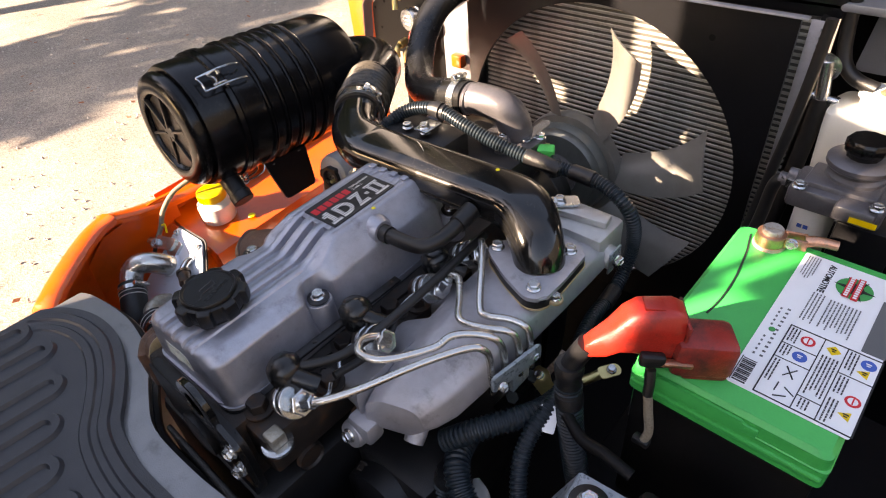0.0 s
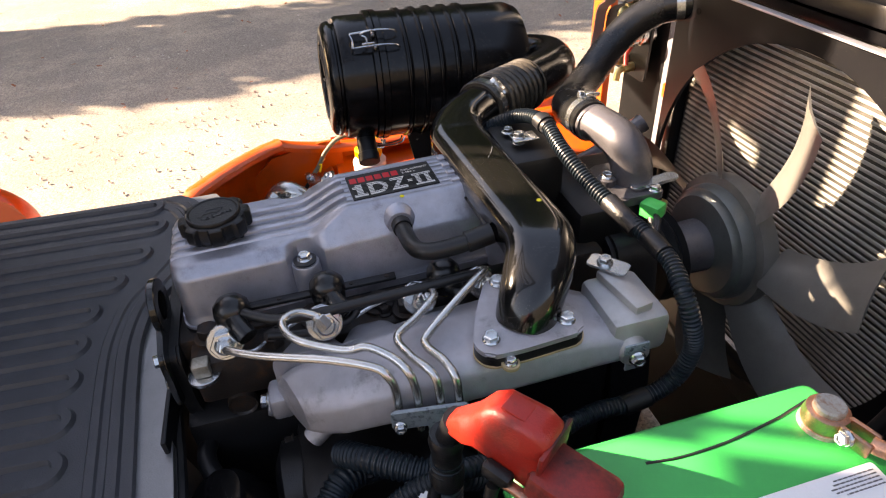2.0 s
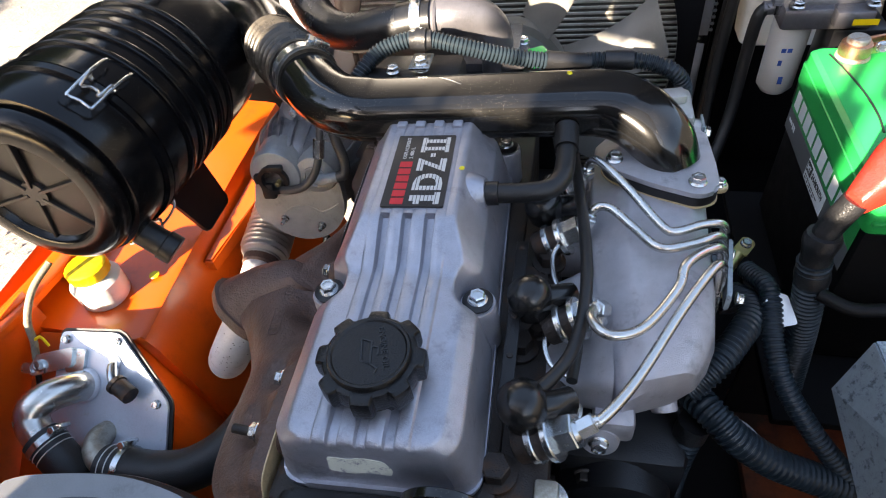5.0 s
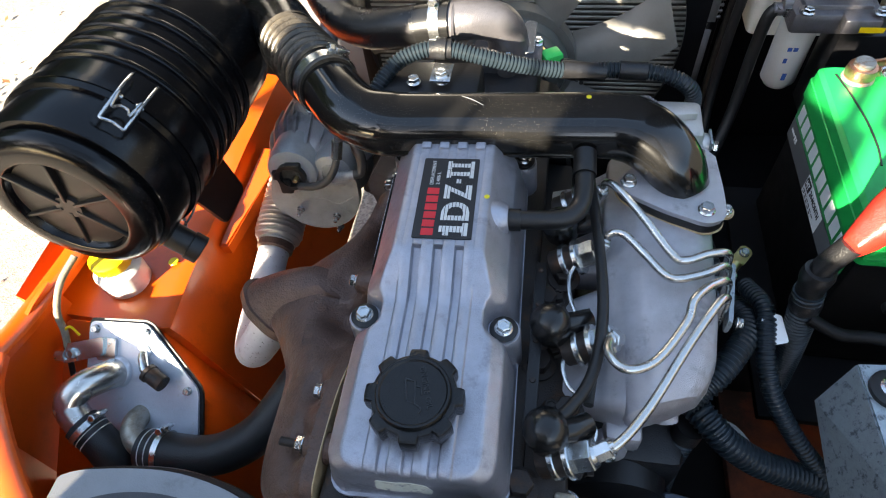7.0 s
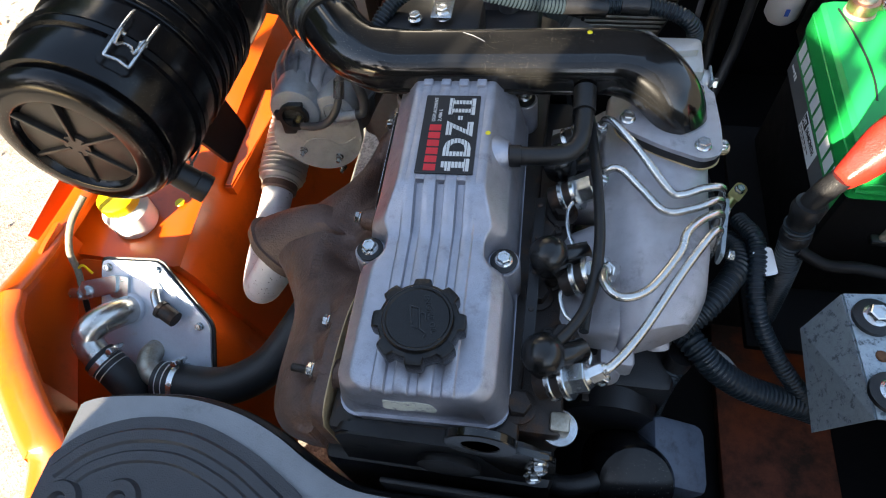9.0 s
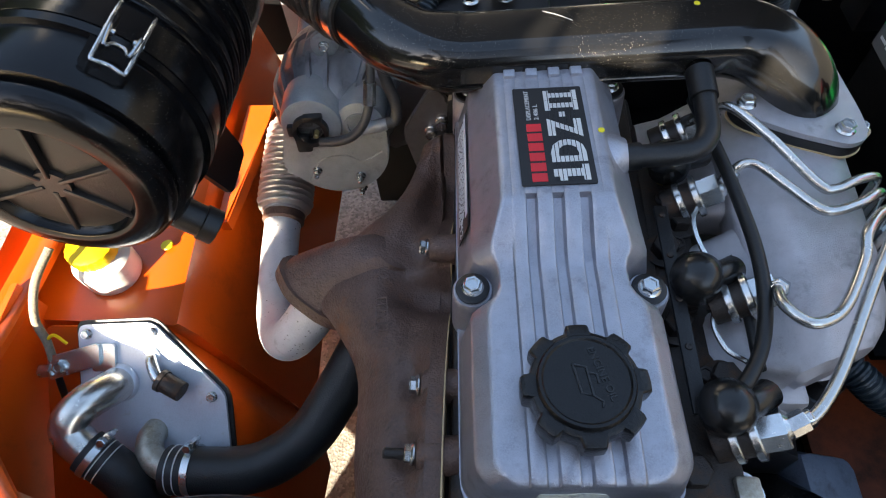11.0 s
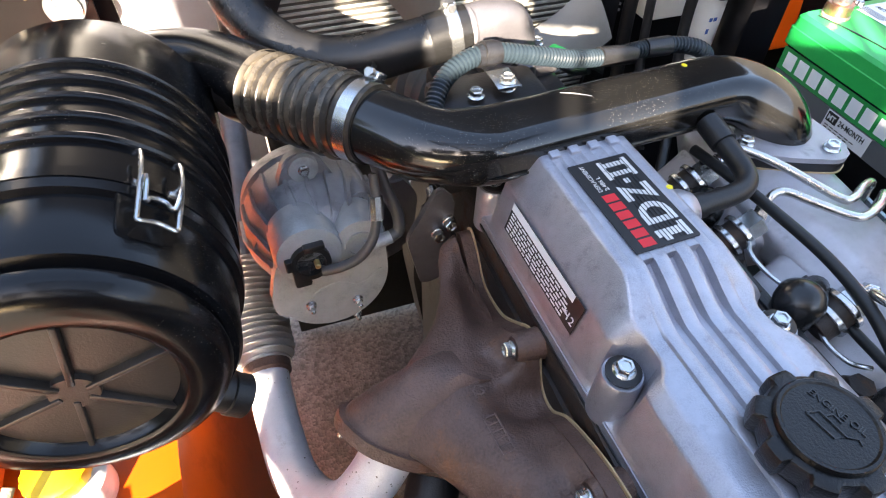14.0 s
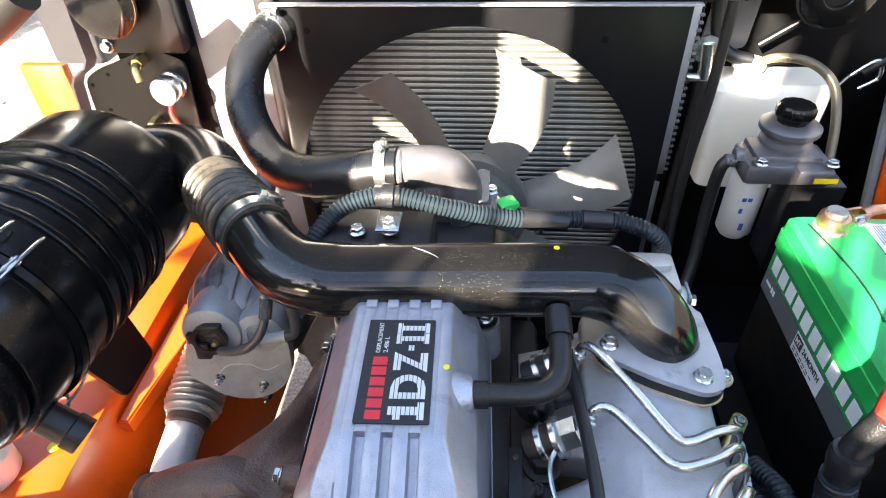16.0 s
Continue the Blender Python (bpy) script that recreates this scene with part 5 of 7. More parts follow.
def coolant_tubes():
    t = thing("water_outlet", (0.02, 0.39, 0.88), "grey cast aluminium water outlet elbow", "pipe elbow")
    part("elbow", tube([(-0.055, 0.397, 0.942), (-0.022, 0.403, 0.944), (0.010, 0.413, 0.936), (0.025, 0.421, 0.915), (0.029, 0.424, 0.885)], lambda f: 0.0232 + 0.004 * f, 24), "alu_dark", t)
    part("bead", lathe([(0.0235, 0), (0.0250, 0.003), (0.0235, 0.006)], (-0.040, 0.397, 0.943), (1, 0, 0), 28), "alu_dark", t)
    part("foot", prism(rounded([(-0.045, -0.032), (0.045, -0.032), (0.045, 0.032), (-0.045, 0.032)], 0.012), 0.012, Matrix.Translation((0.028, 0.416, 0.878)), 0.002), "alu_dark", t)
    part("ear", lathe([(0.013, -0.012), (0.012, 0.008), (0.010, 0.009)], (0.030, 0.388, 0.890), (0, 0, 1), 20), "alu_dark", t)
    bolt((0.030, 0.388, 0.899), (0, 0, 1), t)
    bolt((0.066, 0.436, 0.890), (0, 0, 1), t)
    h = thing("radiator_hose", (-0.2, 0.5, 0.88), "black ribbed rubber upper radiator hose", "hose")
    part("hose", tube([(-0.245, 0.665, 1.015), (-0.262, 0.635, 1.010), (-0.277, 0.590, 0.985), (-0.272, 0.545, 0.950), (-0.245, 0.500, 0.922), (-0.205, 0.455, 0.910), (-0.155, 0.420, 0.917), (-0.100, 0.402, 0.933), (-0.045, 0.397, 0.943)], 0.0258, 24), "weave_rubber", h)
    part("cuff", tube([(-0.243, 0.668, 1.016), (-0.254, 0.650, 1.013), (-0.264, 0.630, 1.008)], 0.0266, 24), "boot", h)
    part("cuff", tube([(-0.082, 0.399, 0.937), (-0.060, 0.398, 0.941), (-0.040, 0.397, 0.943)], 0.0266, 24), "boot", h)
    c = thing("hose_clamp", (-0.057, 0.397, 0.93), "bright steel worm-drive hose clamp on the radiator hose", "hose clamp", "hose clamps")
    screw_clamp((-0.057, 0.398, 0.942), (1, -0.05, 0.1), 0.0266, c, (0, 0.1, 1), 0.013)
    c = thing("hose_clamp", (-0.25, 0.65, 1.0), "bright steel worm-drive hose clamp at the radiator neck", "hose clamp", "hose clamps")
    screw_clamp((-0.254, 0.650, 1.013), (0.4, 1, 0.15), 0.0266, c, (0, -0.3, 1), 0.013)


coolant_tubes()


# alternator -------------------------------------------------------------------------
def alternator():
    t = thing("alternator", (-0.235, 0.33, 0.67), "grey cast alternator with finned housing", "alternator")
    c = Vector((-0.236, 0.290, 0.762))
    m = plane_pose(c, (1, 0.06, 0), (-0.06, 0.12, 1))          # x right, y up, z towards the front
    back = (m.to_3x3() @ Vector((0, 0, -1))).normalized()
    part("housing", lathe([(0.048, -0.004), (0.056, 0.0), (0.063, 0.012), (0.074, 0.040), (0.0785, 0.052), (0.0785, 0.090), (0.074, 0.094), (0.074, 0.100), (0.0785, 0.104), (0.076, 0.125), (0.04, 0.136)], c, back, 64), "alternator_cast", t)
    for k in range(11):
        a = radians(8 + k * 16.4)
        rib = m @ Matrix.Rotation(a, 4, "Z") @ Matrix.Rotation(math.pi / 2, 4, "X")          # x outwards, y towards the front
        part("fin", prism([(0.052, 0.006), (0.062, 0.002), (0.0680, -0.010), (0.0790, -0.038), (0.0825, -0.054), (0.0820, -0.088), (0.070, -0.092), (0.052, -0.030)], 0.0046, rib @ Matrix.Translation((0, 0, -0.0018)), 0.001), "alternator_cast", t)
    # grey rear cover: flat left side, round foot, two raised domes above
    cover = [(-0.058, 0.010), (-0.070, -0.030), (-0.066, -0.056)] + [(0.066 * math.cos(a) - 0.002, -0.020 + 0.068 * math.sin(a)) for a in (radians(212 + 13 * j) for j in range(12))] + [(0.064, 0.010), (0.056, 0.030), (-0.044, 0.036)]
    part("rear_cover", prism(rounded(cover, 0.008, 4), 0.016, m @ Matrix.Translation((0, 0, -0.002)), 0.003), "alternator", t)
    h = part("connector_housing", join(lathe([(0.037, -0.02), (0.0365, 0.018), (0.034, 0.026), (0.028, 0.028), (0.0001, 0.028)], m @ Vector((-0.019, 0.030, 0)), -back, 44), lathe([(0.030, -0.02), (0.0295, 0.014), (0.027, 0.021), (0.021, 0.0225), (0.0001, 0.0225)], m @ Vector((0.036, 0.026, 0)), -back, 40)), "alternator", t)
    part("connector", join(lathe([(0.021, 0), (0.021, 0.009), (0.0155, 0.009), (0.0145, 0.002), (0.0001, 0.002)], m @ Vector((-0.020, 0.026, 0.026)), -back, 28), box(tuple(m @ Vector((-0.032, 0.008, 0.027))), (0.018, 0.024, 0.014), 0.003, m.to_3x3().to_4x4()), box(tuple(m @ Vector((-0.014, 0.044, 0.031))), (0.022, 0.008, 0.010), 0.002, m.to_3x3().to_4x4()), box(tuple(m @ Vector((-0.042, 0.028, 0.030))), (0.008, 0.014, 0.010), 0.002, m.to_3x3().to_4x4())), "rubber", h, "black plug in the housing")
    part("pin", cyl(m @ Vector((-0.014, 0.022, 0.026)), m @ Vector((-0.014, 0.022, 0.038)), 0.0032, seg=8), "brass", h)
    part("terminal_recess", lathe([(0.0165, 0.0), (0.0165, 0.004), (0.013, 0.004), (0.0125, 0.0008), (0.0001, 0.0008)], m @ Vector((0.035, 0.024, 0.021)), -back, 28), "alternator", h)
    part("cable_lug", tube([m @ Vector(q) for q in ((-0.010, 0.012, 0.034), (0.010, 0.016, 0.040), (0.030, 0.026, 0.044), (0.046, 0.044, 0.042), (0.055, 0.070, 0.034), (0.060, 0.105, 0.020))], lambda f: 0.0060 - 0.0012 * f, 12), "wire_grey", t, "grey cable to the connector")
    part("terminal", tube([m @ Vector(q) for q in ((0.040, 0.022, 0.028), (0.068, 0.026, 0.026))], 0.0075, 14, straight=True), "alternator", t)
    part("terminal_tip", tube([m @ Vector(q) for q in ((0.066, 0.026, 0.026), (0.078, 0.030, 0.024), (0.080, 0.050, 0.020), (0.072, 0.078, 0.014), (0.066, 0.115, 0.004))], 0.0068, 12), "wire_grey", t)
    part("foil_tape", tube([m @ Vector(q) for q in ((0.0535, 0.062, 0.037), (0.057, 0.085, 0.029))], 0.0075, 8, straight=True), "zinc", t, "crumpled bright tape round the cable")
    for x, y, z in ((-0.030, -0.050, 0.014), (0.023, -0.062, 0.014), (-0.060, 0.012, -0.030), (0.050, 0.046, -0.022), (0.020, -0.092, 0.004)):
        p = m @ Vector((x, y, z))
        bolt(p, -back, t, "small", label="zinc nut on a stud")
        put("stud", STUD, aim(p - back * 0.004, -back), t)
    for x, y in ((-0.060, 0.012), (0.050, 0.046)):
        part("bolt_ear", lathe([(0.0135, -0.04), (0.0130, -0.002), (0.0120, 0.0)], m @ Vector((x, y, -0.030 if x < 0 else -0.022)), -back, 20), "alternator_cast", t)
    ear = part("top_ear", prism(rounded([(-0.044, 0.040), (-0.016, 0.104), (0.016, 0.104), (0.040, 0.050)], 0.014, 5), 0.016, m @ Matrix.Translation((0, 0, -0.066)), 0.003), "alternator_cast", t)
    part("ear_boss", lathe([(0.0165, 0), (0.0155, 0.006), (0.012, 0.007)], m @ Vector((0.0, 0.088, -0.050)), -back, 24), "alternator", ear)
    bolt(m @ Vector((0.0, 0.088, -0.043)), -back, ear, "small")
    part("mount_arm", prism(rounded([(0.05, -0.075), (0.11, -0.055), (0.125, 0.02), (0.100, 0.055), (0.06, 0.0)], 0.014), 0.030, m @ Matrix.Translation((0, 0, -0.075)), 0.006), "alu_dark", t)
    part("seam", tube([m @ Vector(q) for q in ((-0.042, -0.064, 0.0142), (-0.022, -0.034, 0.0142), (0.008, -0.028, 0.0142), (0.030, -0.038, 0.0142), (0.055, -0.024, 0.0142))], 0.0010, 5), "alternator", t)
    b = thing("adjuster_bracket", (-0.13, 0.27, 0.76), "dark steel adjuster bracket with zinc nuts", "bracket")
    part("plate", prism(rounded([(-0.135, 0.70), (-0.105, 0.71), (-0.095, 0.83), (-0.112, 0.848), (-0.15, 0.78)], 0.010), 0.008, plane_pose((0, 0.276, 0), (1, 0, 0), (0, 0, 1)), 0.002), "alu_dark", b)
    for x, y, z in ((-0.109, 0.293, 0.812), (-0.103, 0.263, 0.800), (-0.116, 0.263, 0.786)):
        part("spacer", cyl((x, y + 0.014, z), (x, y, z), 0.0075, seg=14), "zinc", b)
        bolt((x, y, z), (0, -1, 0.2), b, "nut")


alternator()


# battery ----------------------------------------------------------------------------
def battery():
    x0, x1, y0, y1 = 0.385, 0.560, 0.117, 0.377
    t = thing("battery", ((x0 + x1) / 2, (y0 + y1) / 2, 0.680), "black car battery with green lid and white label", "battery")
    cx, cy = (x0 + x1) / 2, (y0 + y1) / 2
    part("case", box((cx, cy, 0.779), (0.163, 0.248, 0.198), 0.004), "case_black", t)
    def slab(z, w, l, r):
        return [(cx + a, cy + b, z) for a, b in rect(w, l, r, 4)]
    lid = part("lid", rings(bmesh.new(), [slab(0.872, 0.166, 0.251, 0.008), slab(0.872, 0.172, 0.258, 0.008), slab(0.893, 0.172, 0.258, 0.008), slab(0.894, 0.170, 0.256, 0.010), slab(0.907, 0.168, 0.254, 0.010), slab(0.911, 0.160, 0.246, 0.010)]), "green", t, "bright green lid")
    part("lid_groove", tube([(0.404, 0.357, 0.9111), (0.408, 0.340, 0.9111), (0.412, 0.322, 0.9111), (0.418, 0.278, 0.9111), (0.419, 0.240, 0.9111), (0.416, 0.213, 0.9111)], 0.0012, 6), "black_print", lid)
    part("front_lip", box((cx, y0 + 0.003, 0.884), (0.166, 0.010, 0.006), 0.002), "green", lid)
    part("front_pad", prism(rounded([(-0.040, 0), (0.040, 0), (0.040, 0.012), (-0.040, 0.012)], 0.005), 0.003, plane_pose((cx - 0.02, y0 + 0.0012, 0.894), (1, 0, 0), (0, 0.1, 1)), 0.001), "green", lid)
    part("front_rib", box((cx + 0.005, y0 + 0.0005, 0.899), (0.05, 0.003, 0.010), 0.001), "green", lid)
    lab = part("top_label", prism(rect(0.098, 0.214, 0.003), 0.0005, Matrix.Translation((0.5105, 0.253, 0.9112)), 0.0001), "white_print", t, "white printed label")
    L = plane_pose((0.440, 0.352, 0.9118), (0, -1, 0), (1, 0, 0))       # x along the battery towards the front, y across

    def lines(name, xa, xb, ya, n, pitch, ink, h=0.0013):
        rows = []
        for r in range(n):
            x, end = xa, xb - random.uniform(0, 0.25) * (xb - xa)
            while x < end:
                w = random.uniform(0.0016, 0.0046)
                rows.append((x, ya + r * pitch, min(w, end - x + 0.0005), h))
                x += w + 0.0009
        part(name, bars(rows, L), ink, lab)

    lines("small_text", -0.004, 0.034, 0.026, 5, 0.0026, "grey_print", 0.0009)
    lines("text_block", 0.050, 0.098, 0.046, 4, 0.0032, "grey_print")
    lines("text_block", 0.052, 0.098, 0.062, 9, 0.0032, "grey_print")
    for k in range(12):
        part("month_mark", bars([(0.088 + k * 0.0066, 0.0345, 0.0022, 0.0028)], L), "grey_print", lab)
        if k not in (5, 6):
            part("month_mark", bars([(0.090 + k * 0.0064, 0.0285, 0.0026, 0.0018)], L), "grey_print", lab)
    part("barcode", bars([(0.170, 0.0232, 0.033, 0.0008)], L), "black_print", lab)
    for k in range(14):
        part("stroke", bars([(0.1715 + k * 0.0022, 0.0248, 0.0008 + 0.0007 * (k * 7 % 3 > 0), 0.0115)], L), "black_print", t)
    part("warning_frame", bars([(0.107, 0.0435, 0.0965, 0.0013), (0.107, 0.1200, 0.0965, 0.0010), (0.107, 0.0448, 0.0013, 0.0752), (0.2022, 0.0448, 0.0013, 0.0752), (0.1083, 0.0735, 0.0939, 0.0010), (0.1083, 0.0925, 0.0939, 0.0010)]
                               + [(x, a, 0.0009, b) for x, a, b in ((0.133, 0.0448, 0.0287), (0.153, 0.0448, 0.0287), (0.185, 0.0745, 0.0180), (0.140, 0.0935, 0.0265))], L), "black_print", lab)
    for xa, xb, ya, n in ((0.110, 0.131, 0.0465, 3), (0.135, 0.150, 0.0465, 3), (0.156, 0.186, 0.0465, 2), (0.128, 0.182, 0.0770, 5), (0.187, 0.200, 0.0775, 3), (0.110, 0.138, 0.0955, 3), (0.143, 0.166, 0.0955, 3), (0.172, 0.200, 0.0955, 3)):
        lines("warning_text", xa, xb, ya, n, 0.0030, "black_print")
    for x0_, y0_, r_ in ((0.166, 0.062, 0.0075), (0.190, 0.063, 0.0085)):
        for a in (0.6, -0.6) if x0_ < 0.18 else (0.0, 2.09, 4.19):
            c, d = Vector((x0_, y0_, 0)), Vector((math.cos(a), math.sin(a), 0)) * r_
            e = Vector((-d.y, d.x, 0)) * 0.55
            p, q = (c - d, c + d) if x0_ < 0.18 else (c + d - e, c + d * 0.4 + e)
            part("symbol_stroke", tube([L @ p, L @ ((p + q) / 2), L @ q], 0.0007, 5, straight=True), "black_print", lab)
    part("grey_field", bars([(0.026, 0.1015, 0.078, 0.0190)], L), "grey_print", lab)
    part("lettering", text_bm("AUTOMOTIVE", 0.0088, L @ Matrix.Translation((-0.001, 0.0475, 0)), 0.0003, 0.0002, 0.86), "black_print", lab)
    part("logo_disc", lathe([(0.0165, 0), (0.0165, 0.0003), (0.0001, 0.0003)], L @ Vector((0.024, 0.0755, 0)), (0, 0, 1), 32), "green_print", lab)
    part("logo_star", lathe([(0.0185, 0), (0.0185, 0.0003), (0.0001, 0.0003)], L @ Vector((0.024, 0.0755, 0.0003)), (0, 0, 1), 24, lambda a, h: 1.0 if int(round(a * 24 / (2 * math.pi))) % 4 == 0 else 0.45), "black_print", lab)
    part("logo_band", bars([(0.006, 0.0755, 0.036, 0.0062), (0.008, 0.0675, 0.033, 0.0062)], L @ Matrix.Translation((0, 0, 0.0007))), "red_print", lab)
    part("logo_lettering", bars([(0.008 + k * 0.0036, 0.0770 - 0.0081 * r, 0.0024, 0.0034) for k in range(9) for r in (0, 1)], L @ Matrix.Translation((0, 0, 0.0011))), "white_print", lab)
    for a, b, c in ((0.120, 0.0625, "red_print"), (0.143, 0.0625, "blue_print"), (0.118, 0.0835, "yellow"), (0.118, 0.1115, "blue_print"), (0.130, 0.1110, "yellow"), (0.166, 0.1115, "red_print"), (0.184, 0.1110, "yellow")):
        n = 20 if c != "yellow" else 4 if b < 0.1 else 3
        part("sign", lathe([(0.0062, 0), (0.0062, 0.0003), (0.0001, 0.0003)], L @ Vector((a, b, 0)), (0, 0, 1), n), c, lab)
        part("sign_face", lathe([(0.0040, 0.0003), (0.0040, 0.0005), (0.0001, 0.0005)], L @ Vector((a, b, 0)), (0, 0, 1), 16) if c == "red_print" else bars([(a - 0.0018, b - 0.0026, 0.0012, 0.0046), (a + 0.0006, b - 0.0016, 0.0012, 0.0030)], L @ Matrix.Translation((0, 0, 0.0004))), "black_print" if c == "yellow" else "white_print", lab)
        if c == "red_print":
            part("sign_bar", bars([(a - 0.0038, b - 0.0005, 0.0076, 0.0012)], L @ Matrix.Translation((0, 0, 0.0006))), "red_print", lab)
    part("indicator", lathe([(0.0030, 0), (0.0030, 0.0006), (0.0001, 0.0006)], L @ Vector((0.124, 0.0320, 0)), (0, 0, 1), 16), "green_print", lab)
    # side print facing the engine
    S = plane_pose((x0 + 0.0045, 0.370, 0.838), (0, -1, 0), (0, 0, 1))
    sg = part("side_label", prism([(0, 0), (0.24, 0), (0.24, 0.030), (0, 0.030)], 0.0004, S, 0.0001), "green_print", t, "green side label with white bars")
    for k in range(10):
        part("white_bar", bars([(0.008 + k * 0.0218, 0.005, 0.0165, 0.0205)], S @ Matrix.Translation((0, 0, 0.0004))), "white_print", sg)
    gb = part("grey_band", prism([(0, -0.028), (0.24, -0.028), (0.24, -0.0005), (0, -0.0005)], 0.0004, S, 0.0001), "grey_print", t, "dark grey side band")
    part("small_print", bars([(0.008, -0.014, 0.014, 0.0035), (0.024, -0.016, 0.004, 0.007), (0.0295, -0.016, 0.004, 0.007)], S @ Matrix.Translation((0, 0, 0.0004))), "white_print", gb)
    wl = part("month_label", prism([(0.098, -0.027), (0.165, -0.027), (0.165, -0.002), (0.098, -0.002)], 0.0008, S, 0.0001), "white_print", t, "white type label")
    T = S @ Matrix.Translation((0, 0, 0.0009))
    bk = part("type_field", bars([(0.100, -0.016, 0.016, 0.0125)], T), "black_print", wl)
    part("lettering", text_bm("MT", 0.010, T @ Matrix.Translation((0.1015, -0.0135, 0.0004)), 0.0002, 0.0002, 0.85), "white_print", bk)
    part("lettering", text_bm("24-MONTH", 0.0100, T @ Matrix.Translation((0.1185, -0.0135, 0)), 0.0002, 0.0002, 0.78), "black_print", wl)
    part("fine_print", bars([(0.102 + 0.008 * k, -0.021, 0.006, 0.0012) for k in range(6)] + [(0.102 + 0.008 * k, -0.0245, 0.005, 0.0012) for k in range(5)], T), "black_print", wl)
    # rear post with its copper clamp
    p = Vector((0.425, 0.352, 0.911))
    part("post", lathe([(0.017, 0), (0.0165, 0.003), (0.0112, 0.004), (0.0108, 0.021), (0.0095, 0.0225), (0.0001, 0.0215)], p, (0, 0, 1), 28), "lead", t, "lead battery post")
    cl = part("clamp_ring", lathe([(0.0112, 0.004), (0.0152, 0.003), (0.0160, 0.008), (0.0148, 0.016), (0.0112, 0.017)], p, (0, 0, 1), 32), "copper", t, "corroded copper cable clamp")
    part("clamp_jaw", join(box((0.446, 0.364, 0.922), (0.022, 0.004, 0.013), 0.0015, Matrix.Rotation(0.3, 4, "Z")), box((0.450, 0.352, 0.922), (0.022, 0.004, 0.013), 0.0015, Matrix.Rotation(0.3, 4, "Z")), tube([(0.456, 0.361, 0.923), (0.468, 0.366, 0.925), (0.485, 0.371, 0.924)], lambda f: 0.0065 - 0.001 * f, 10)), "copper", cl)
    bolt((0.447, 0.348, 0.924), (0, -1, 0.2), cl, "small")


battery()


def battery_cables():
    t = thing("terminal_cover", (0.41, 0.13, 0.915), "aged red vinyl terminal cover on the front battery post", "terminal cover")
    # main block, lower block over the clamp and a sleeve that tapers towards the cable
    ax = Vector((0.80, 0.60, -0.10)).normalized()
    up = Vector((0.05, 0.05, 1))
    side = ax.cross(up).normalized()
    up = side.cross(ax)
    o = Vector((0.396, 0.124, 0.949))
    loops = []
    for s, w, h, dz in ((-0.054, 0.009, 0.008, -0.024), (-0.048, 0.012, 0.011, -0.020), (-0.036, 0.016, 0.016, -0.010), (-0.026, 0.019, 0.021, 0.004), (-0.016, 0.0205, 0.025, 0.010), (0.012, 0.021, 0.026, 0.010), (0.022, 0.020, 0.025, 0.007), (0.026, 0.018, 0.021, 0.003)):
        w, h = w * 0.93, h * (0.93 + 0.05 * math.sin(90 * s))
        loops.append([o + ax * s + side * a + up * (b + dz) for a, b in rounded([(-w, -h), (w, -h), (w * 0.96, h * 0.35), (w * 0.62, h), (-w * 0.62, h), (-w * 0.96, h * 0.35)], 0.006, 4)])
    part("boot", rings(bmesh.new(), loops), "red", t, smooth=45)
    q = plane_pose((0, 0, 0), ax, side)
    part("top_pad", box(tuple(o - ax * 0.004 + up * 0.0335), (0.018, 0.016, 0.003), 0.001, q), "red", t)
    part("rear_block", box(tuple(o + ax * 0.045 + side * 0.006 - up * 0.010), (0.054, 0.040, 0.040), 0.007, q), "red_dark", t, "smudged dark red lower block")
    part("seam", box(tuple(o + ax * 0.0245 + up * 0.004), (0.0035, 0.040, 0.044), 0.0015, q), "red_dark", t)
    part("lug", box(tuple(o + ax * 0.000 + side * 0.024 - up * 0.010), (0.022, 0.010, 0.013), 0.003, q), "rubber", t)
    part("skirt", box(tuple(o + ax * 0.050 + side * 0.016 - up * 0.028), (0.040, 0.016, 0.012), 0.004, q), "red_dark", t)
    part("terminal_bolt", box(tuple(o + ax * 0.020 + side * 0.025 - up * 0.012), (0.030, 0.008, 0.005), 0.002, plane_pose((0, 0, 0), ax, side)), "copper", t, "corroded terminal bolt")
    w = thing("sense_wire", (0.40, 0.09, 0.85), "short braided wire hanging from the battery terminal", "wire")
    q = o + side * 0.028 - up * 0.018
    part("black_end", tube([q, q + Vector((0.003, -0.004, -0.014)), q + Vector((0.004, -0.006, -0.026))], 0.0048, 10), "rubber", w)
    part("braid", tube([q + Vector((0.004, -0.006, -0.024)), q + Vector((0.009, -0.009, -0.045)), q + Vector((0.014, -0.012, -0.066)), q + Vector((0.012, -0.014, -0.080))], 0.0042, 10), "weave", w)
    part("clip", box(tuple(q + Vector((0.010, -0.014, -0.082))), (0.016, 0.01, 0.008), 0.002), "rubber", w)
    c = thing("battery_cable", (0.33, 0.09, 0.70), "thick black battery cable wrapped in tape and conduit", "cable")
    s0 = o + ax * -0.050 - up * 0.022
    part("taped_end", tube([s0, (0.345, 0.090, 0.908), (0.341, 0.087, 0.892), (0.342, 0.086, 0.872)], 0.0105, 14), "tape", c)
    part("tape_wrap", tube([(0.341, 0.087, 0.900), (0.341, 0.086, 0.885), (0.343, 0.085, 0.865), (0.346, 0.083, 0.845)], lambda f: 0.0135 + 0.0012 * math.sin(9 * f), 14), "tape", c)
    part("conduit", tube([(0.342, 0.085, 0.87), (0.350, 0.081, 0.82), (0.358, 0.080, 0.77), (0.372, 0.082, 0.68)], 0.0140, 14, wave=(0.0050, 0.0017)), "conduit", c)
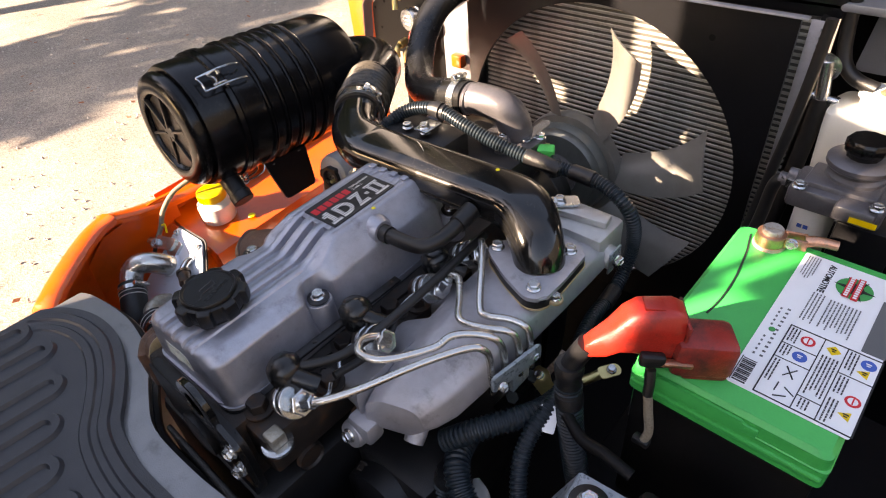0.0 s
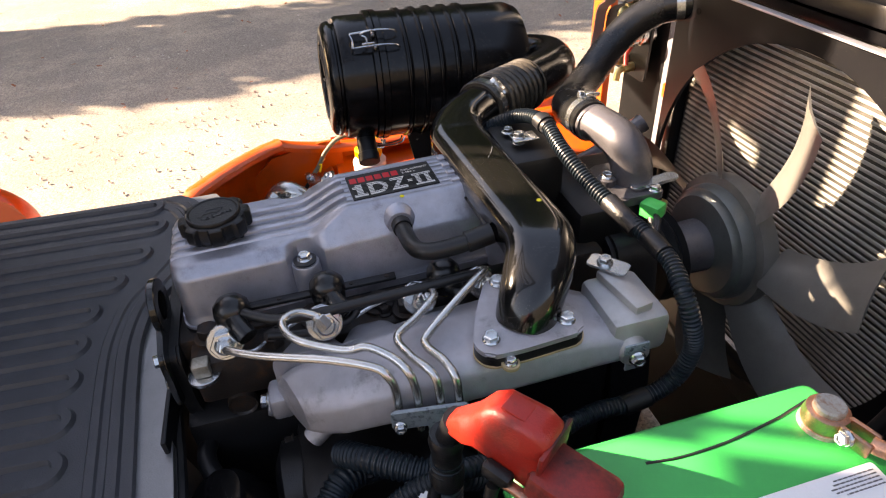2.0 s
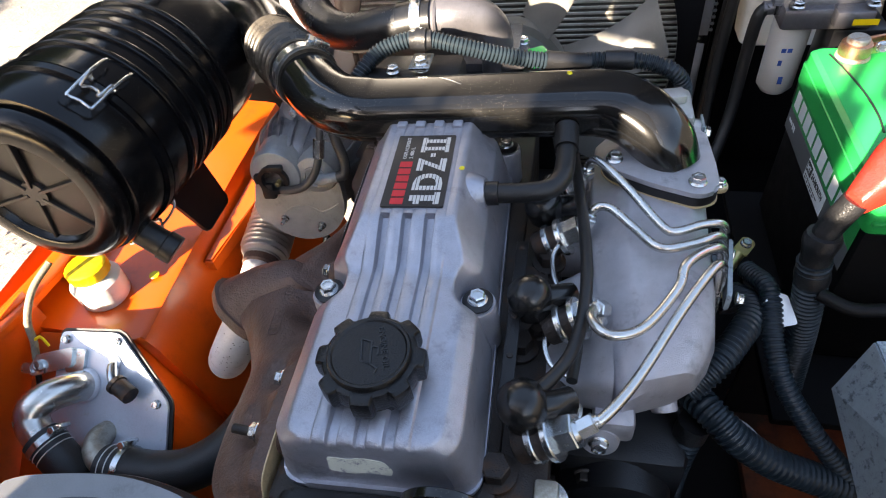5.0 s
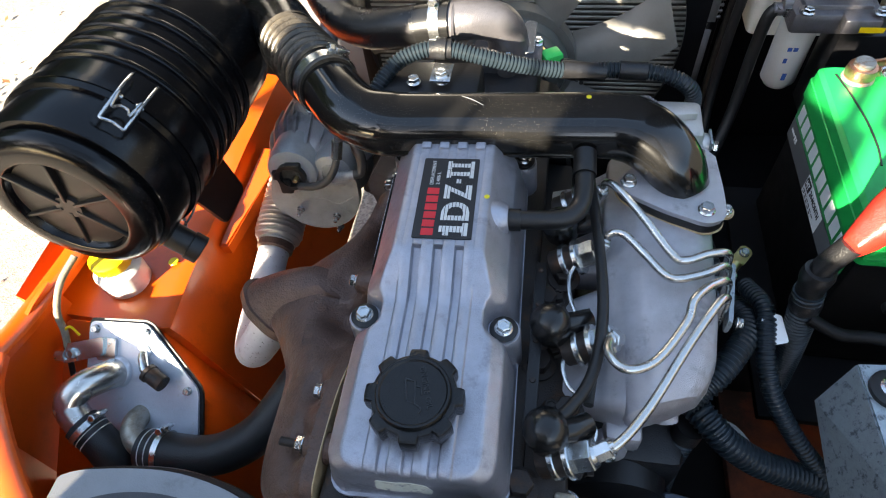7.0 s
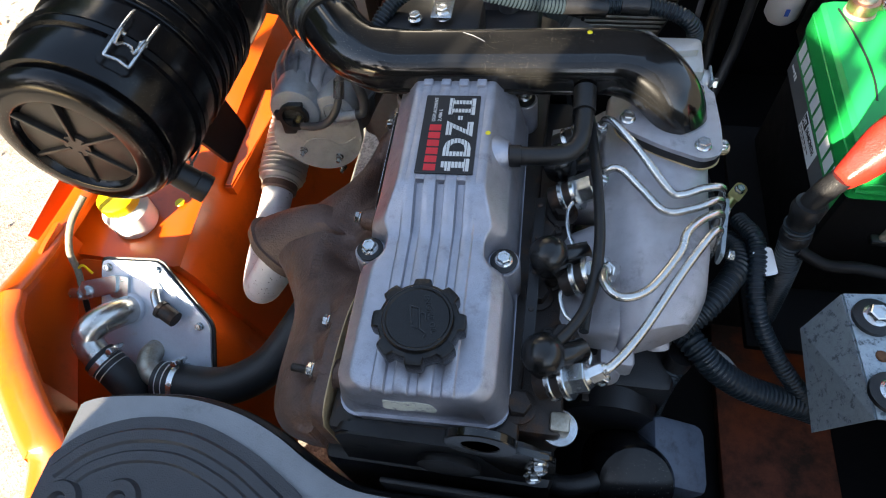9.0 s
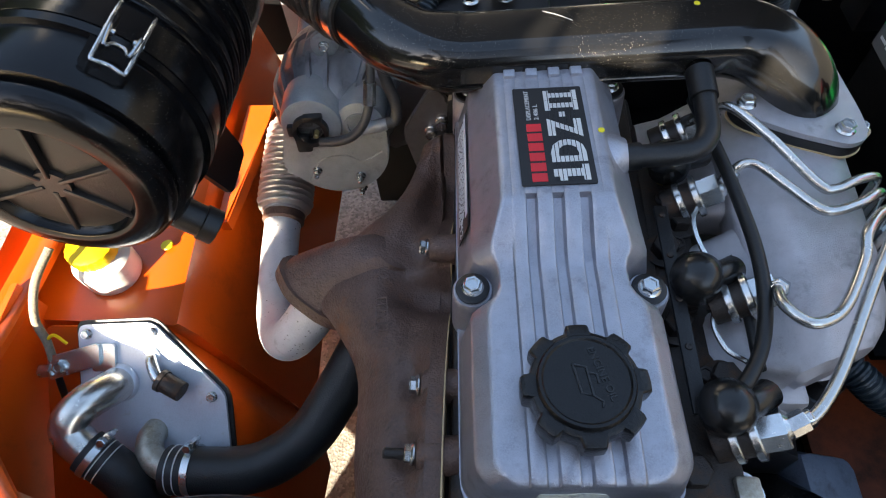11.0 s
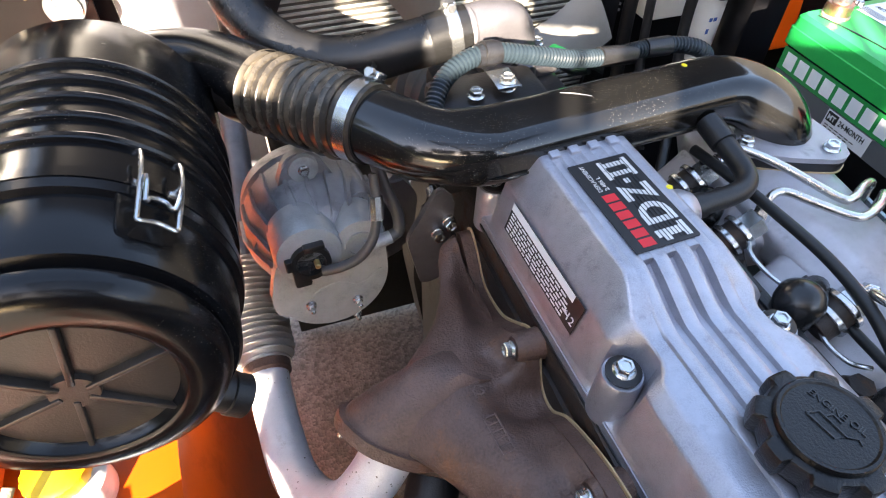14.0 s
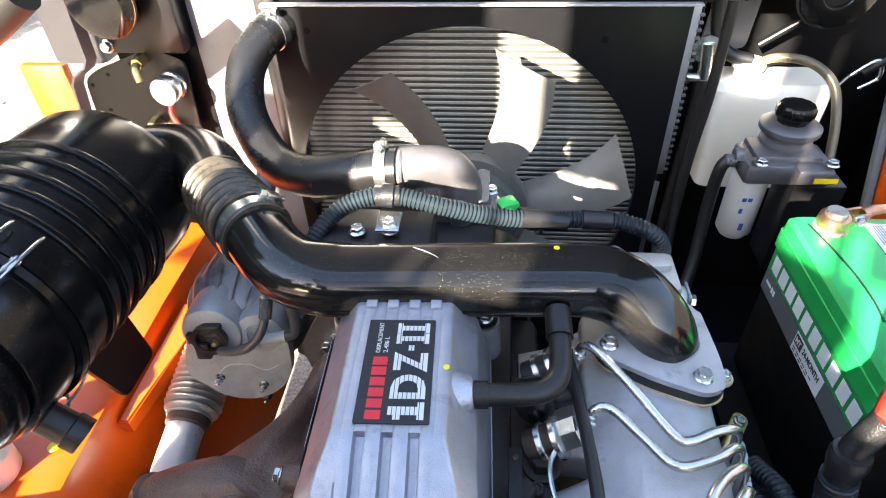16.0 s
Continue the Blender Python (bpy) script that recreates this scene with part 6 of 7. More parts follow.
    part("cable_tail", tube([(0.350, 0.072, 0.842), (0.375, 0.060, 0.838), (0.40, 0.057, 0.842), (0.43, 0.055, 0.838)], 0.0062, 12), "case_black", c)


battery_cables()


# fuel filter, reservoir --------------------------------------------------------------
def fuel_filter():
    t = thing("fuel_filter", (0.44, 0.54, 0.70), "cast fuel filter head with priming knob and white cartridge", "fuel filter")
    part("head", join(box((0.452, 0.548, 0.872), (0.110, 0.066, 0.030), 0.006), box((0.452, 0.556, 0.886), (0.085, 0.058, 0.016), 0.005), box((0.478, 0.515, 0.878), (0.046, 0.030, 0.022), 0.005), lathe([(0.008, 0), (0.008, 0.006)], (0.410, 0.522, 0.886), (0, 0, 1), 16)), "alu_dark", t, "dull dark cast head")
    part("pump_ring", lathe([(0.034, 0), (0.033, 0.008), (0.028, 0.012), (0.028, 0.017), (0.036, 0.020), (0.0385, 0.023), (0.0385, 0.029), (0.036, 0.031), (0.022, 0.034)], (0.458, 0.570, 0.890), (0, 0, 1), 48), "alu_dark", t)
    part("knob", lathe([(0.019, 0.0), (0.019, 0.008), (0.023, 0.010), (0.024, 0.012), (0.024, 0.022), (0.021, 0.026), (0.0001, 0.026)], (0.458, 0.570, 0.922), (0, 0, 1), 48, lambda a, h: 1 + 0.03 * math.cos(12 * a)), "black_plastic", t, "black priming knob")
    for x, y in ((0.410, 0.512), (0.497, 0.512)):
        bolt((x, y, 0.892), (0, 0, 1), t)
    part("tag", bars([(0.475, 0, 0.03, 0.008)], plane_pose((0, 0.4990, 0.872), (1, 0, 0), (0, 0, 1))), "yellow", t, "yellow tag")
    part("cartridge", lathe([(0.0001, -0.125), (0.018, -0.123), (0.025, -0.113), (0.026, -0.012), (0.024, -0.002), (0.02, 0)], (0.430, 0.572, 0.860), (0, 0, 1), 40), "white_plastic", t, "white filter cartridge")
    part("print", bars([(-0.010, -0.05, 0.006, 0.006), (-0.002, -0.05, 0.006, 0.006), (-0.010, -0.07, 0.005, 0.008), (-0.003, -0.10, 0.006, 0.012)], plane_pose((0.428, 0.5455, 0.86), (1, 0, 0), (0, 0, 1))), "blue_print", t)
    part("bracket", box((0.497, 0.545, 0.785), (0.068, 0.060, 0.145), 0.003), "frame_black", t)
    for z0, x in ((0.875, 0.39), (0.885, 0.40)):
        part("union", cyl((0.40, 0.548, z0), (x - 0.012, 0.548, z0), 0.009, seg=16), "alu_dark", t)
    part("clamp_screw", bars([(-0.01, 0.0, 0.02, 0.012)], plane_pose((0.40, 0.5390, 0.872), (1, 0, 0), (0, 0, 1)), 0.006), "zinc", t)
    h = thing("fuel_hose", (0.38, 0.54, 0.7), "thin black rubber fuel hose", "hose", "fuel hoses")
    part("hose", tube([(0.386, 0.548, 0.878), (0.375, 0.546, 0.862), (0.371, 0.54, 0.80), (0.362, 0.51, 0.72), (0.335, 0.46, 0.66), (0.29, 0.40, 0.63)], 0.0085, 12), "rubber", h)
    h = thing("fuel_hose", (0.35, 0.60, 0.7), "thin black rubber fuel hose", "hose", "fuel hoses")
    part("hose", tube([(0.365, 0.63, 1.06), (0.362, 0.62, 0.95), (0.352, 0.61, 0.82), (0.345, 0.58, 0.70), (0.34, 0.52, 0.60)], 0.0075, 12), "rubber", h)


fuel_filter()


def reservoir():
    t = thing("coolant_reservoir", (0.47, 0.70, 0.83), "cream translucent plastic coolant reservoir", "reservoir")
    def slab(z, w, d, dx=0):
        return [(0.468 + dx + a, 0.700 + b, z) for a, b in rect(w, d, 0.018, 5)]
    part("tank", rings(bmesh.new(), [slab(0.755, 0.14, 0.06), slab(0.76, 0.150, 0.075), slab(0.82, 0.156, 0.08), slab(0.90, 0.165, 0.08), slab(0.922, 0.165, 0.08), slab(0.931, 0.150, 0.068)]), "cream", t)
    part("neck", lathe([(0.018, 0), (0.018, 0.014), (0.023, 0.016), (0.023, 0.026), (0.012, 0.03)], (0.435, 0.70, 0.929), (0, 0, 1), 28), "white_plastic", t)
    h = thing("overflow_hose", (0.5, 0.66, 0.9), "clear aged overflow hose from the reservoir", "hose")
    part("hose", tube([(0.437, 0.69, 0.950), (0.46, 0.68, 0.966), (0.50, 0.665, 0.966), (0.530, 0.64, 0.945), (0.537, 0.61, 0.90), (0.532, 0.57, 0.83)], 0.0065, 12), "brown_hose", h)
    c = thing("overflow_clip", (0.39, 0.69, 0.95), "bright steel hose union beside the reservoir", "union")
    part("union", join(cyl((0.372, 0.69, 0.930), (0.365, 0.69, 0.985), 0.010, seg=20), cyl((0.345, 0.69, 0.932), (0.395, 0.69, 0.929), 0.007, seg=16)), "zinc", c)
    part("washer", lathe([(0.02, 0), (0.02, 0.003), (0.012, 0.004)], (0.365, 0.69, 0.975), (0, -1, 0), 24), "zinc", c)


reservoir()


# rear left panel with pressure switch ---------------------------------------------------
def rear_panel():
    t = thing("rear_panel", (-0.40, 0.76, 0.5), "grey and black painted rear panel beside the radiator", "body panel", kind="structure")
    part("sheet", box((-0.3575, 0.772, 0.80), (0.155, 0.006, 0.62), 0.001), "panel_grey", t)
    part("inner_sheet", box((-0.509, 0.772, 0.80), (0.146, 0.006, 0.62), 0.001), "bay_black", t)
    part("upper_box", box((-0.505, 0.752, 1.02), (0.13, 0.036, 0.15), 0.004), "frame_black", t)
    part("flange", box((-0.292, 0.745, 0.90), (0.022, 0.05, 0.32), 0.003), "frame_black", t)
    part("orange_end", box((-0.380, 0.755, 0.800), (0.030, 0.02, 0.03), 0.004), "orange", t, "orange body edge")
    part("side_sheet", box((-0.752, 0.80, 0.70), (0.085, 0.02, 0.40), 0.004), "orange", t, "orange outer body sheet")
    t = thing("valve_bracket", (-0.57, 0.72, 0.80), "black steel bracket plate with bent pale edge", "bracket")
    part("plate", prism(rounded([(-0.648, 0.79), (-0.46, 0.79), (-0.452, 0.93), (-0.505, 0.952), (-0.615, 0.912), (-0.640, 0.895)], 0.012), 0.005, plane_pose((0, 0.748, 0), (1, 0, 0), (0, 0, 1)), 0.001), "frame_black", t)
    part("edge", rings(bmesh.new(), [[(x, 0.744, z), (x - 0.005, 0.722, z + 0.003), (x - 0.009, 0.722, z + 0.004), (x - 0.004, 0.746, z + 0.004)] for x, z in ((-0.658, 0.79), (-0.645, 0.89), (-0.636, 0.905), (-0.612, 0.920), (-0.603, 0.935), (-0.600, 1.03))]), "panel_grey", t)
    bolt((-0.571, 0.735, 0.957), (0, -1, 0.1), t, "big")
    for x, z in ((-0.63, 0.886), (-0.595, 0.905), (-0.548, 0.925), (-0.615, 0.84)):
        part("hole", lathe([(0.0035, 0), (0.0035, 0.0006), (0.0001, 0.0006)], (x, 0.7425, z), (0, -1, 0), 12), "bay_black", t)
    t = thing("rear_canister", (-0.54, 0.70, 0.98), "black round canister with rusty rim on the rear panel", "canister")
    part("body", lathe([(0.0001, 0.0), (0.020, 0.0), (0.045, 0.002), (0.053, 0.007), (0.054, 0.016), (0.050, 0.022), (0.050, 0.06)], (-0.533, 0.690, 1.036), (0, 1, 0), 40), "black_paint", t)
    part("rim", lathe([(0.0545, 0.008), (0.0556, 0.011), (0.0545, 0.014)], (-0.533, 0.690, 1.036), (0, 1, 0), 40), "rust_orange", t)
    t = thing("pressure_switch", (-0.487, 0.72, 0.87), "round bright pressure switch with stamped marks", "switch")
    part("body", lathe([(0.020, 0.0), (0.021, 0.02), (0.024, 0.022), (0.024, 0.028), (0.021, 0.030), (0.021, 0.034), (0.0245, 0.037), (0.025, 0.052), (0.023, 0.055), (0.0001, 0.055)], (-0.478, 0.760, 0.890), (-0.12, -1, 0.0), 36), "zinc", t)
    part("stamp", bars([(-0.014, -0.011, 0.024, 0.005), (-0.014, -0.002, 0.028, 0.005), (-0.011, 0.007, 0.022, 0.005)], plane_pose((-0.4847, 0.7048, 0.890), (1, -0.12, 0), (0, 0, 1)), 0.0006), "white_print", t)
    part("lead", tube([(-0.483, 0.72, 0.868), (-0.484, 0.710, 0.850), (-0.474, 0.705, 0.830)], 0.005, 10), "red", t)
    for x, z in ((-0.535, 0.820), (-0.507, 0.812), (-0.523, 0.934)):
        t = thing("pipe_union", (x, 0.72, z), "yellow zinc hydraulic pipe union on the bracket", "pipe union", "pipe unions")
        part("nut", cyl((x, 0.745, z), (x, 0.72, z - 0.002), 0.010, seg=6), "brass", t)
        part("elbow", tube([(x, 0.722, z - 0.002), (x + 0.003, 0.708, z - 0.006), (x + 0.008, 0.702, z - 0.024)], 0.0065, 12), "brass", t)
    t = thing("guard_post", (-0.66, 0.80, GROUND), "dark grey steel post of the overhead guard", "post")
    part("post", prism(rounded([(-0.045, -0.03), (0.045, -0.03), (0.045, 0.03), (-0.045, 0.03)], 0.008), 0.9, Matrix.Translation((-0.652, 0.795, 0.915)), 0.003), "panel_grey", t)
    t = thing("hood_edge", (-0.6, 0.45, 1.05), "black rubber edged rim of the raised hood", "hood")
    part("rim", tube([(-0.62, 0.50, 1.03), (-0.545, 0.50, 1.075), (-0.49, 0.50, 1.110)], 0.024, 16), "rubber", t)


rear_panel()


# hydraulic plate at the body side ------------------------------------------------------
def port_plate():
    m = plane_pose((-0.4377, 0.0225, 0.6486), (1, 0, 0), (0, 0.79, 0.61))
    up = m.to_3x3() @ Vector((0, 0, 1))
    t = thing("port_plate", (-0.44, 0.02, 0.60), "bright zinc plate with pipe stubs bolted to the body", "plate")
    part("plate", prism(rounded([(-0.082, 0.056), (0.006, 0.060), (0.088, -0.022), (0.094, -0.115), (-0.082, -0.115)], 0.009), 0.004, m, 0.001), "plate", t)
    part("gasket", prism(rounded([(-0.086, 0.060), (0.008, 0.065), (0.093, -0.021), (0.099, -0.115), (-0.086, -0.115)], 0.010), 0.003, m @ Matrix.Translation((0, 0, -0.0035)), 0.0005), "rubber", t)
    for x, y in ((-0.071, 0.046), (0.006, 0.048), (0.073, -0.025)):
        bolt(m @ Vector((x, y, 0.004)), up, t, "small", label="brass coloured bolt")
    # bent pipe, rising from the plate and turning towards the front
    p = thing("bent_pipe", (-0.50, -0.04, 0.64), "bright bent steel pipe stub", "pipe")
    L = lambda x, y, z: m @ Vector((x, y, z))
    bend = [L(-0.034, -0.010, -0.002), L(-0.038, -0.013, 0.022), L(-0.050, -0.021, 0.043), L(-0.061, -0.035, 0.052), L(-0.062, -0.051, 0.053), L(-0.048, -0.068, 0.052), L(-0.028, -0.080, 0.050)]
    part("tube", tube(bend, 0.0200, 24), "line_steel", p)
    part("weld_ring", lathe([(0.0188, 0.0), (0.0225, 0.001), (0.0205, 0.005), (0.0188, 0.006)], L(-0.034, -0.010, 0.004), up, 28), "plate", p)
    h = thing("coolant_hose", (-0.46, -0.10, 0.6), "thick black rubber hose from the bent pipe", "hose", "coolant hoses")
    run = [L(-0.046, -0.070, 0.052), L(-0.030, -0.082, 0.050), L(-0.010, -0.102, 0.046), L(0.004, -0.130, 0.036), L(0.014, -0.180, 0.015)]
    part("hose", tube(run, 0.0232, 24), "hose_rubber", h)
    ax = Vector(run[1]) - Vector(run[0])
    for f in (0.9, 1.3):
        part("stripe", lathe([(0.0234, -0.0007), (0.0240, 0.0), (0.0234, 0.0007)], Vector(run[0]) + ax * f, ax, 32), "silver_print", h)
    c = thing("hose_clamp", (-0.47, -0.07, 0.64), "bright steel screw clamp on the coolant hose", "hose clamp", "hose clamps")
    screw_clamp(Vector(run[0]) + ax * 0.55, ax, 0.0236, c, (0.7, 0.8, 0.75), 0.008)
    j = thing("pipe_joint", (-0.41, -0.05, 0.60), "dull brass coloured pipe joint on the plate", "pipe")
    part("stub", tube([L(0.004, -0.066, -0.002), L(0.006, -0.072, 0.018), L(0.014, -0.086, 0.031), L(0.032, -0.096, 0.034), L(0.052, -0.098, 0.034)], 0.0150, 20), "tin", j)
    part("branch", tube([L(-0.018, -0.092, 0.030), L(0.006, -0.094, 0.033), L(0.024, -0.096, 0.034)], 0.0115, 18), "tin", j)
    h = thing("coolant_hose", (-0.30, -0.06, 0.60), "thick black rubber hose running under the manifold", "hose", "coolant hoses")
    run = [L(0.034, -0.098, 0.034), L(0.060, -0.099, 0.034), L(0.110, -0.098, 0.034), L(0.150, -0.088, 0.030), L(0.190, -0.060, 0.022), L(0.220, -0.015, 0.012), L(0.25, 0.04, 0.0)]
    part("hose", tube(run, 0.0262, 24), "hose_rubber", h)
    ax = Vector((1, -0.01, 0))
    for f in (0.008, 0.017):
        part("stripe", lathe([(0.0264, -0.0007), (0.0270, 0.0), (0.0264, 0.0007)], Vector(run[0]) + ax * f, ax, 32), "silver_print", h)
    c = thing("hose_clamp", (-0.37, -0.07, 0.61), "bright steel screw clamp on the lower coolant hose", "hose clamp", "hose clamps")
    screw_clamp(Vector(run[0]) + ax * 0.030, ax, 0.0266, c, (0.0, 0.75, 0.65), 0.008)
    n = thing("port_nipple", (-0.42, 0.02, 0.64), "small bent nipple with a dark rubber cap", "pipe")
    part("tube", tube([L(0.005, 0.022, 0), L(0.007, 0.016, 0.010), L(0.016, 0.002, 0.017), L(0.024, -0.004, 0.018)], 0.0068, 16), "zinc", n)
    part("ring", lathe([(0.0068, 0), (0.010, 0.001), (0.009, 0.003)], L(0.005, 0.022, 0.004), up, 20), "plate", n)
    part("cap", join(tube([L(0.022, -0.003, 0.018), L(0.046, -0.015, 0.020)], 0.0112, 18, straight=True), tube([L(0.020, -0.002, 0.0178), L(0.025, -0.0045, 0.0182)], 0.0128, 18, straight=True)), "rust_dark", n, "dark rusty rubber cap")
    k = thing("cable_bracket", (-0.53, 0.02, 0.65), "small zinc bracket with a hexagon bolt", "bracket")
    part("plate", prism(rounded([(-0.112, -0.006), (-0.052, 0.012), (-0.052, 0.038), (-0.112, 0.022)], 0.004), 0.004, m @ Matrix.Translation((0.0, 0.0, 0.010)), 0.001), "zinc", k)
    part("foot", prism(rounded([(-0.064, 0.004), (-0.036, 0.004), (-0.036, 0.036), (-0.064, 0.036)], 0.004), 0.006, m @ Matrix.Translation((0.0, 0.0, 0.004)), 0.001), "zinc", k)
    bolt(L(-0.098, 0.010, 0.014), up, k)
    part("side_nut", cyl(L(-0.108, 0.006, 0.012), L(-0.124, 0.004, 0.012), 0.008, seg=6), "zinc", k)
    r = thing("brake_reservoir", (-0.52, 0.155, 0.655), "white translucent fluid reservoir with yellow cap", "reservoir")
    part("tank", lathe([(0.030, 0), (0.034, 0.006), (0.035, 0.04), (0.026, 0.05), (0.022, 0.052)], (-0.518, 0.15, 0.655), (0, 0, 1), 32), "white_plastic", r)
    part("cap", lathe([(0.027, 0), (0.028, 0.003), (0.028, 0.016), (0.024, 0.019), (0.0001, 0.019)], (-0.518, 0.15, 0.706), (0, 0, 1), 40, lambda a, h: 1 + 0.02 * math.cos(20 * a)), "yellow", r, "yellow screw cap")
    b = thing("cable_sleeve", (-0.545, 0.07, 0.68), "braided cable sleeve tied to the bracket", "cable")
    part("sleeve", tube([(-0.535, 0.125, 0.755), (-0.548, 0.090, 0.738), (-0.556, 0.062, 0.708), (-0.550, 0.045, 0.684), (-0.547, 0.027, 0.663)], 0.0048, 10), "weave", b)
    part("tail", tube([(-0.547, 0.028, 0.664), (-0.546, 0.010, 0.640), (-0.544, -0.012, 0.610)], 0.0040, 10), "rubber", b)
    part("tie", tube([(-0.566, 0.060, 0.690), (-0.552, 0.046, 0.686), (-0.540, 0.050, 0.690), (-0.528, 0.044, 0.680)], 0.0020, 6), "yellow", b, "pale cable tie ends")


port_plate()


# injection lines, boots, wiring -----------------------------------------------------------
def injection_lines():
    runs = [
        [(0.150, -0.093, 0.868), (0.166, -0.086, 0.876), (0.19, -0.055, 0.882), (0.225, 0.005, 0.892), (0.250, 0.044, 0.895), (0.260, 0.055, 0.890), (0.264, 0.060, 0.872), (0.266, 0.060, 0.82)],
        [(0.166, 0.010, 0.878), (0.158, 0.002, 0.888), (0.156, -0.016, 0.896), (0.170, -0.030, 0.898), (0.195, -0.018, 0.896), (0.222, 0.022, 0.896), (0.229, 0.043, 0.900), (0.245, 0.062, 0.897), (0.262, 0.074, 0.890), (0.268, 0.078, 0.868), (0.270, 0.078, 0.82)],
        [(0.150, 0.115, 0.868), (0.158, 0.122, 0.886), (0.172, 0.120, 0.890), (0.192, 0.098, 0.888), (0.213, 0.074, 0.888), (0.240, 0.080, 0.888), (0.264, 0.095, 0.884), (0.272, 0.098, 0.865), (0.274, 0.098, 0.82)],
        [(0.150, 0.190, 0.870), (0.154, 0.184, 0.895), (0.165, 0.172, 0.900), (0.188, 0.142, 0.896), (0.217, 0.103, 0.886), (0.230, 0.098, 0.885), (0.252, 0.108, 0.885), (0.270, 0.114, 0.880), (0.275, 0.115, 0.862), (0.277, 0.115, 0.82)],
    ]
    for pts in runs:
        t = thing("injection_line", pts[0], "bent bright steel fuel injection line", "fuel line", "injection lines")
        part("pipe", tube(pts, 0.0042, 12, 8), "line_steel", t)
        d = (Vector(pts[1]) - Vector(pts[0])).normalized()
        part("end_nut", cyl(Vector(pts[0]) - d * 0.002, Vector(pts[0]) + d * 0.012, 0.0078, seg=6), "zinc", t)
        part("end_sleeve", cyl(Vector(pts[0]) + d * 0.011, Vector(pts[0]) + d * 0.016, 0.0056, seg=16), "zinc", t)
    # injectors with their union nuts
    for p, d in [(tuple(Vector(pts[0]) - Vector((0.044, 0.004, 0.026))), (0.86, 0.08, 0.50)) for pts in runs]:
        t = thing("injector", p, "steel fuel injector with large union nut", "injector", "injectors")
        p, d = Vector(p), Vector(d).normalized()
        part("body", cyl(p, p + d * 0.030, 0.015, seg=24), "rust_dark", t, "rusty injector body")
        part("collar", cyl(p + d * 0.012, p + d * 0.018, 0.018, seg=24), "zinc", t)
        part("collar", cyl(p + d * 0.026, p + d * 0.032, 0.019, seg=24), "zinc", t)
        me = cyl(p + d * 0.031, p + d * 0.049, 0.0142, seg=6)
        part("union_nut", join(me, cyl(p + d * 0.046, p + d * 0.052, 0.0115, 0.008, seg=24)), "zinc", t)
    t = thing("line_clamp", (0.28, 0.07, 0.85), "zinc clamp plates holding the injection lines", "clamp")
    part("plate", prism(rounded([(-0.034, -0.011), (0.038, -0.011), (0.038, 0.011), (-0.034, 0.011)], 0.004), 0.004, plane_pose((0.276, 0.085, 0.845), (0.15, 1, 0), (0, 0, 1)), 0.001), "galv", t)
    for y in (0.058, 0.112):
        bolt((0.281, y, 0.845), (1, -0.15, 0), t, "small")
    part("foot", box((0.272, 0.10, 0.82), (0.006, 0.03, 0.04), 0.001), "galv", t)


injection_lines()


def glow_plug_boots():
    for p, d in (((0.108, -0.083, 0.876), (-0.2, 0.0, 1)), ((0.106, 0.018, 0.878), (-0.2, 0.0, 1)), ((0.110, 0.147, 0.866), (-0.2, 0, 1))):
        t = thing("rubber_boot", Vector(p) - Vector((0, 0, 0.02)), "glossy black rubber boot over a glow plug terminal", "boot", "terminal boots")
        part("dome", lathe([(0.011, -0.022), (0.0175, -0.014), (0.0195, 0.0), (0.0182, 0.009), (0.0120, 0.0160), (0.0060, 0.0186), (0.0001, 0.0192)], p, d, 32), "boot", t)
        part("sleeve", tube([Vector(p) + Vector(q) for q in ((0.008, 0, 0.0), (0.022, 0.006, -0.004), (0.034, 0.014, -0.010))], 0.0105, 16), "boot", t)
        part("terminal", cyl(Vector(p) - Vector((0, 0.0, 0.018)), Vector(p) - Vector((0, 0, 0.032)), 0.004, seg=10), "brass", t)
    t = thing("glow_plug_wire", (0.13, 0.05, 0.86), "black wire linking the glow plug boots", "wire")
    part("wire", tube([(0.112, -0.078, 0.880), (0.128, -0.060, 0.880), (0.142, -0.035, 0.880), (0.150, 0.0, 0.884), (0.152, 0.046, 0.887), (0.148, 0.11, 0.886), (0.143, 0.16, 0.884), (0.138, 0.21, 0.88)], 0.0054, 12), "rubber", t)
    t = thing("glow_plug_wire", (0.13, 0.05, 0.84), "black wire linking the glow plug boots", "wire")
    part("wire", tube([(0.138, 0.044, 0.866), (0.145, 0.03, 0.860), (0.147, -0.01, 0.858), (0.143, -0.05, 0.862)], 0.0045, 12), "rubber", t)
    t = thing("return_line", (0.13, 0.0, 0.84), "thin steel fuel return lines", "fuel line")
    part("pipe", tube([(0.128, 0.10, 0.862), (0.122, 0.085, 0.858), (0.125, 0.06, 0.855), (0.138, 0.03, 0.852)], 0.0022, 8), "zinc", t)
    part("pipe", tube([(0.128, 0.01, 0.858), (0.120, -0.01, 0.856), (0.126, -0.03, 0.853), (0.14, -0.04, 0.852)], 0.0022, 8), "zinc", t)
    part("pipe", tube([(0.140, -0.055, 0.852), (0.150, -0.068, 0.853), (0.146, -0.085, 0.856), (0.135, -0.09, 0.858)], 0.0022, 8), "zinc", t)
    t = thing("bus_strip", (0.09, 0.0, 0.85), "dark stamped metal strip along the cylinder head", "strip")
    part("strip", box((0.0935, 0.005, 0.8655), (0.011, 0.18, 0.004), 0.001), "iron", t)
    for k in range(5):
        part("rivet", lathe([(0.003, 0), (0.0025, 0.0012), (0.0001, 0.0016)], (0.0935, -0.075 + k * 0.04, 0.8675), (0, 0, 1), 10), "rust_dark", t)


glow_plug_boots()


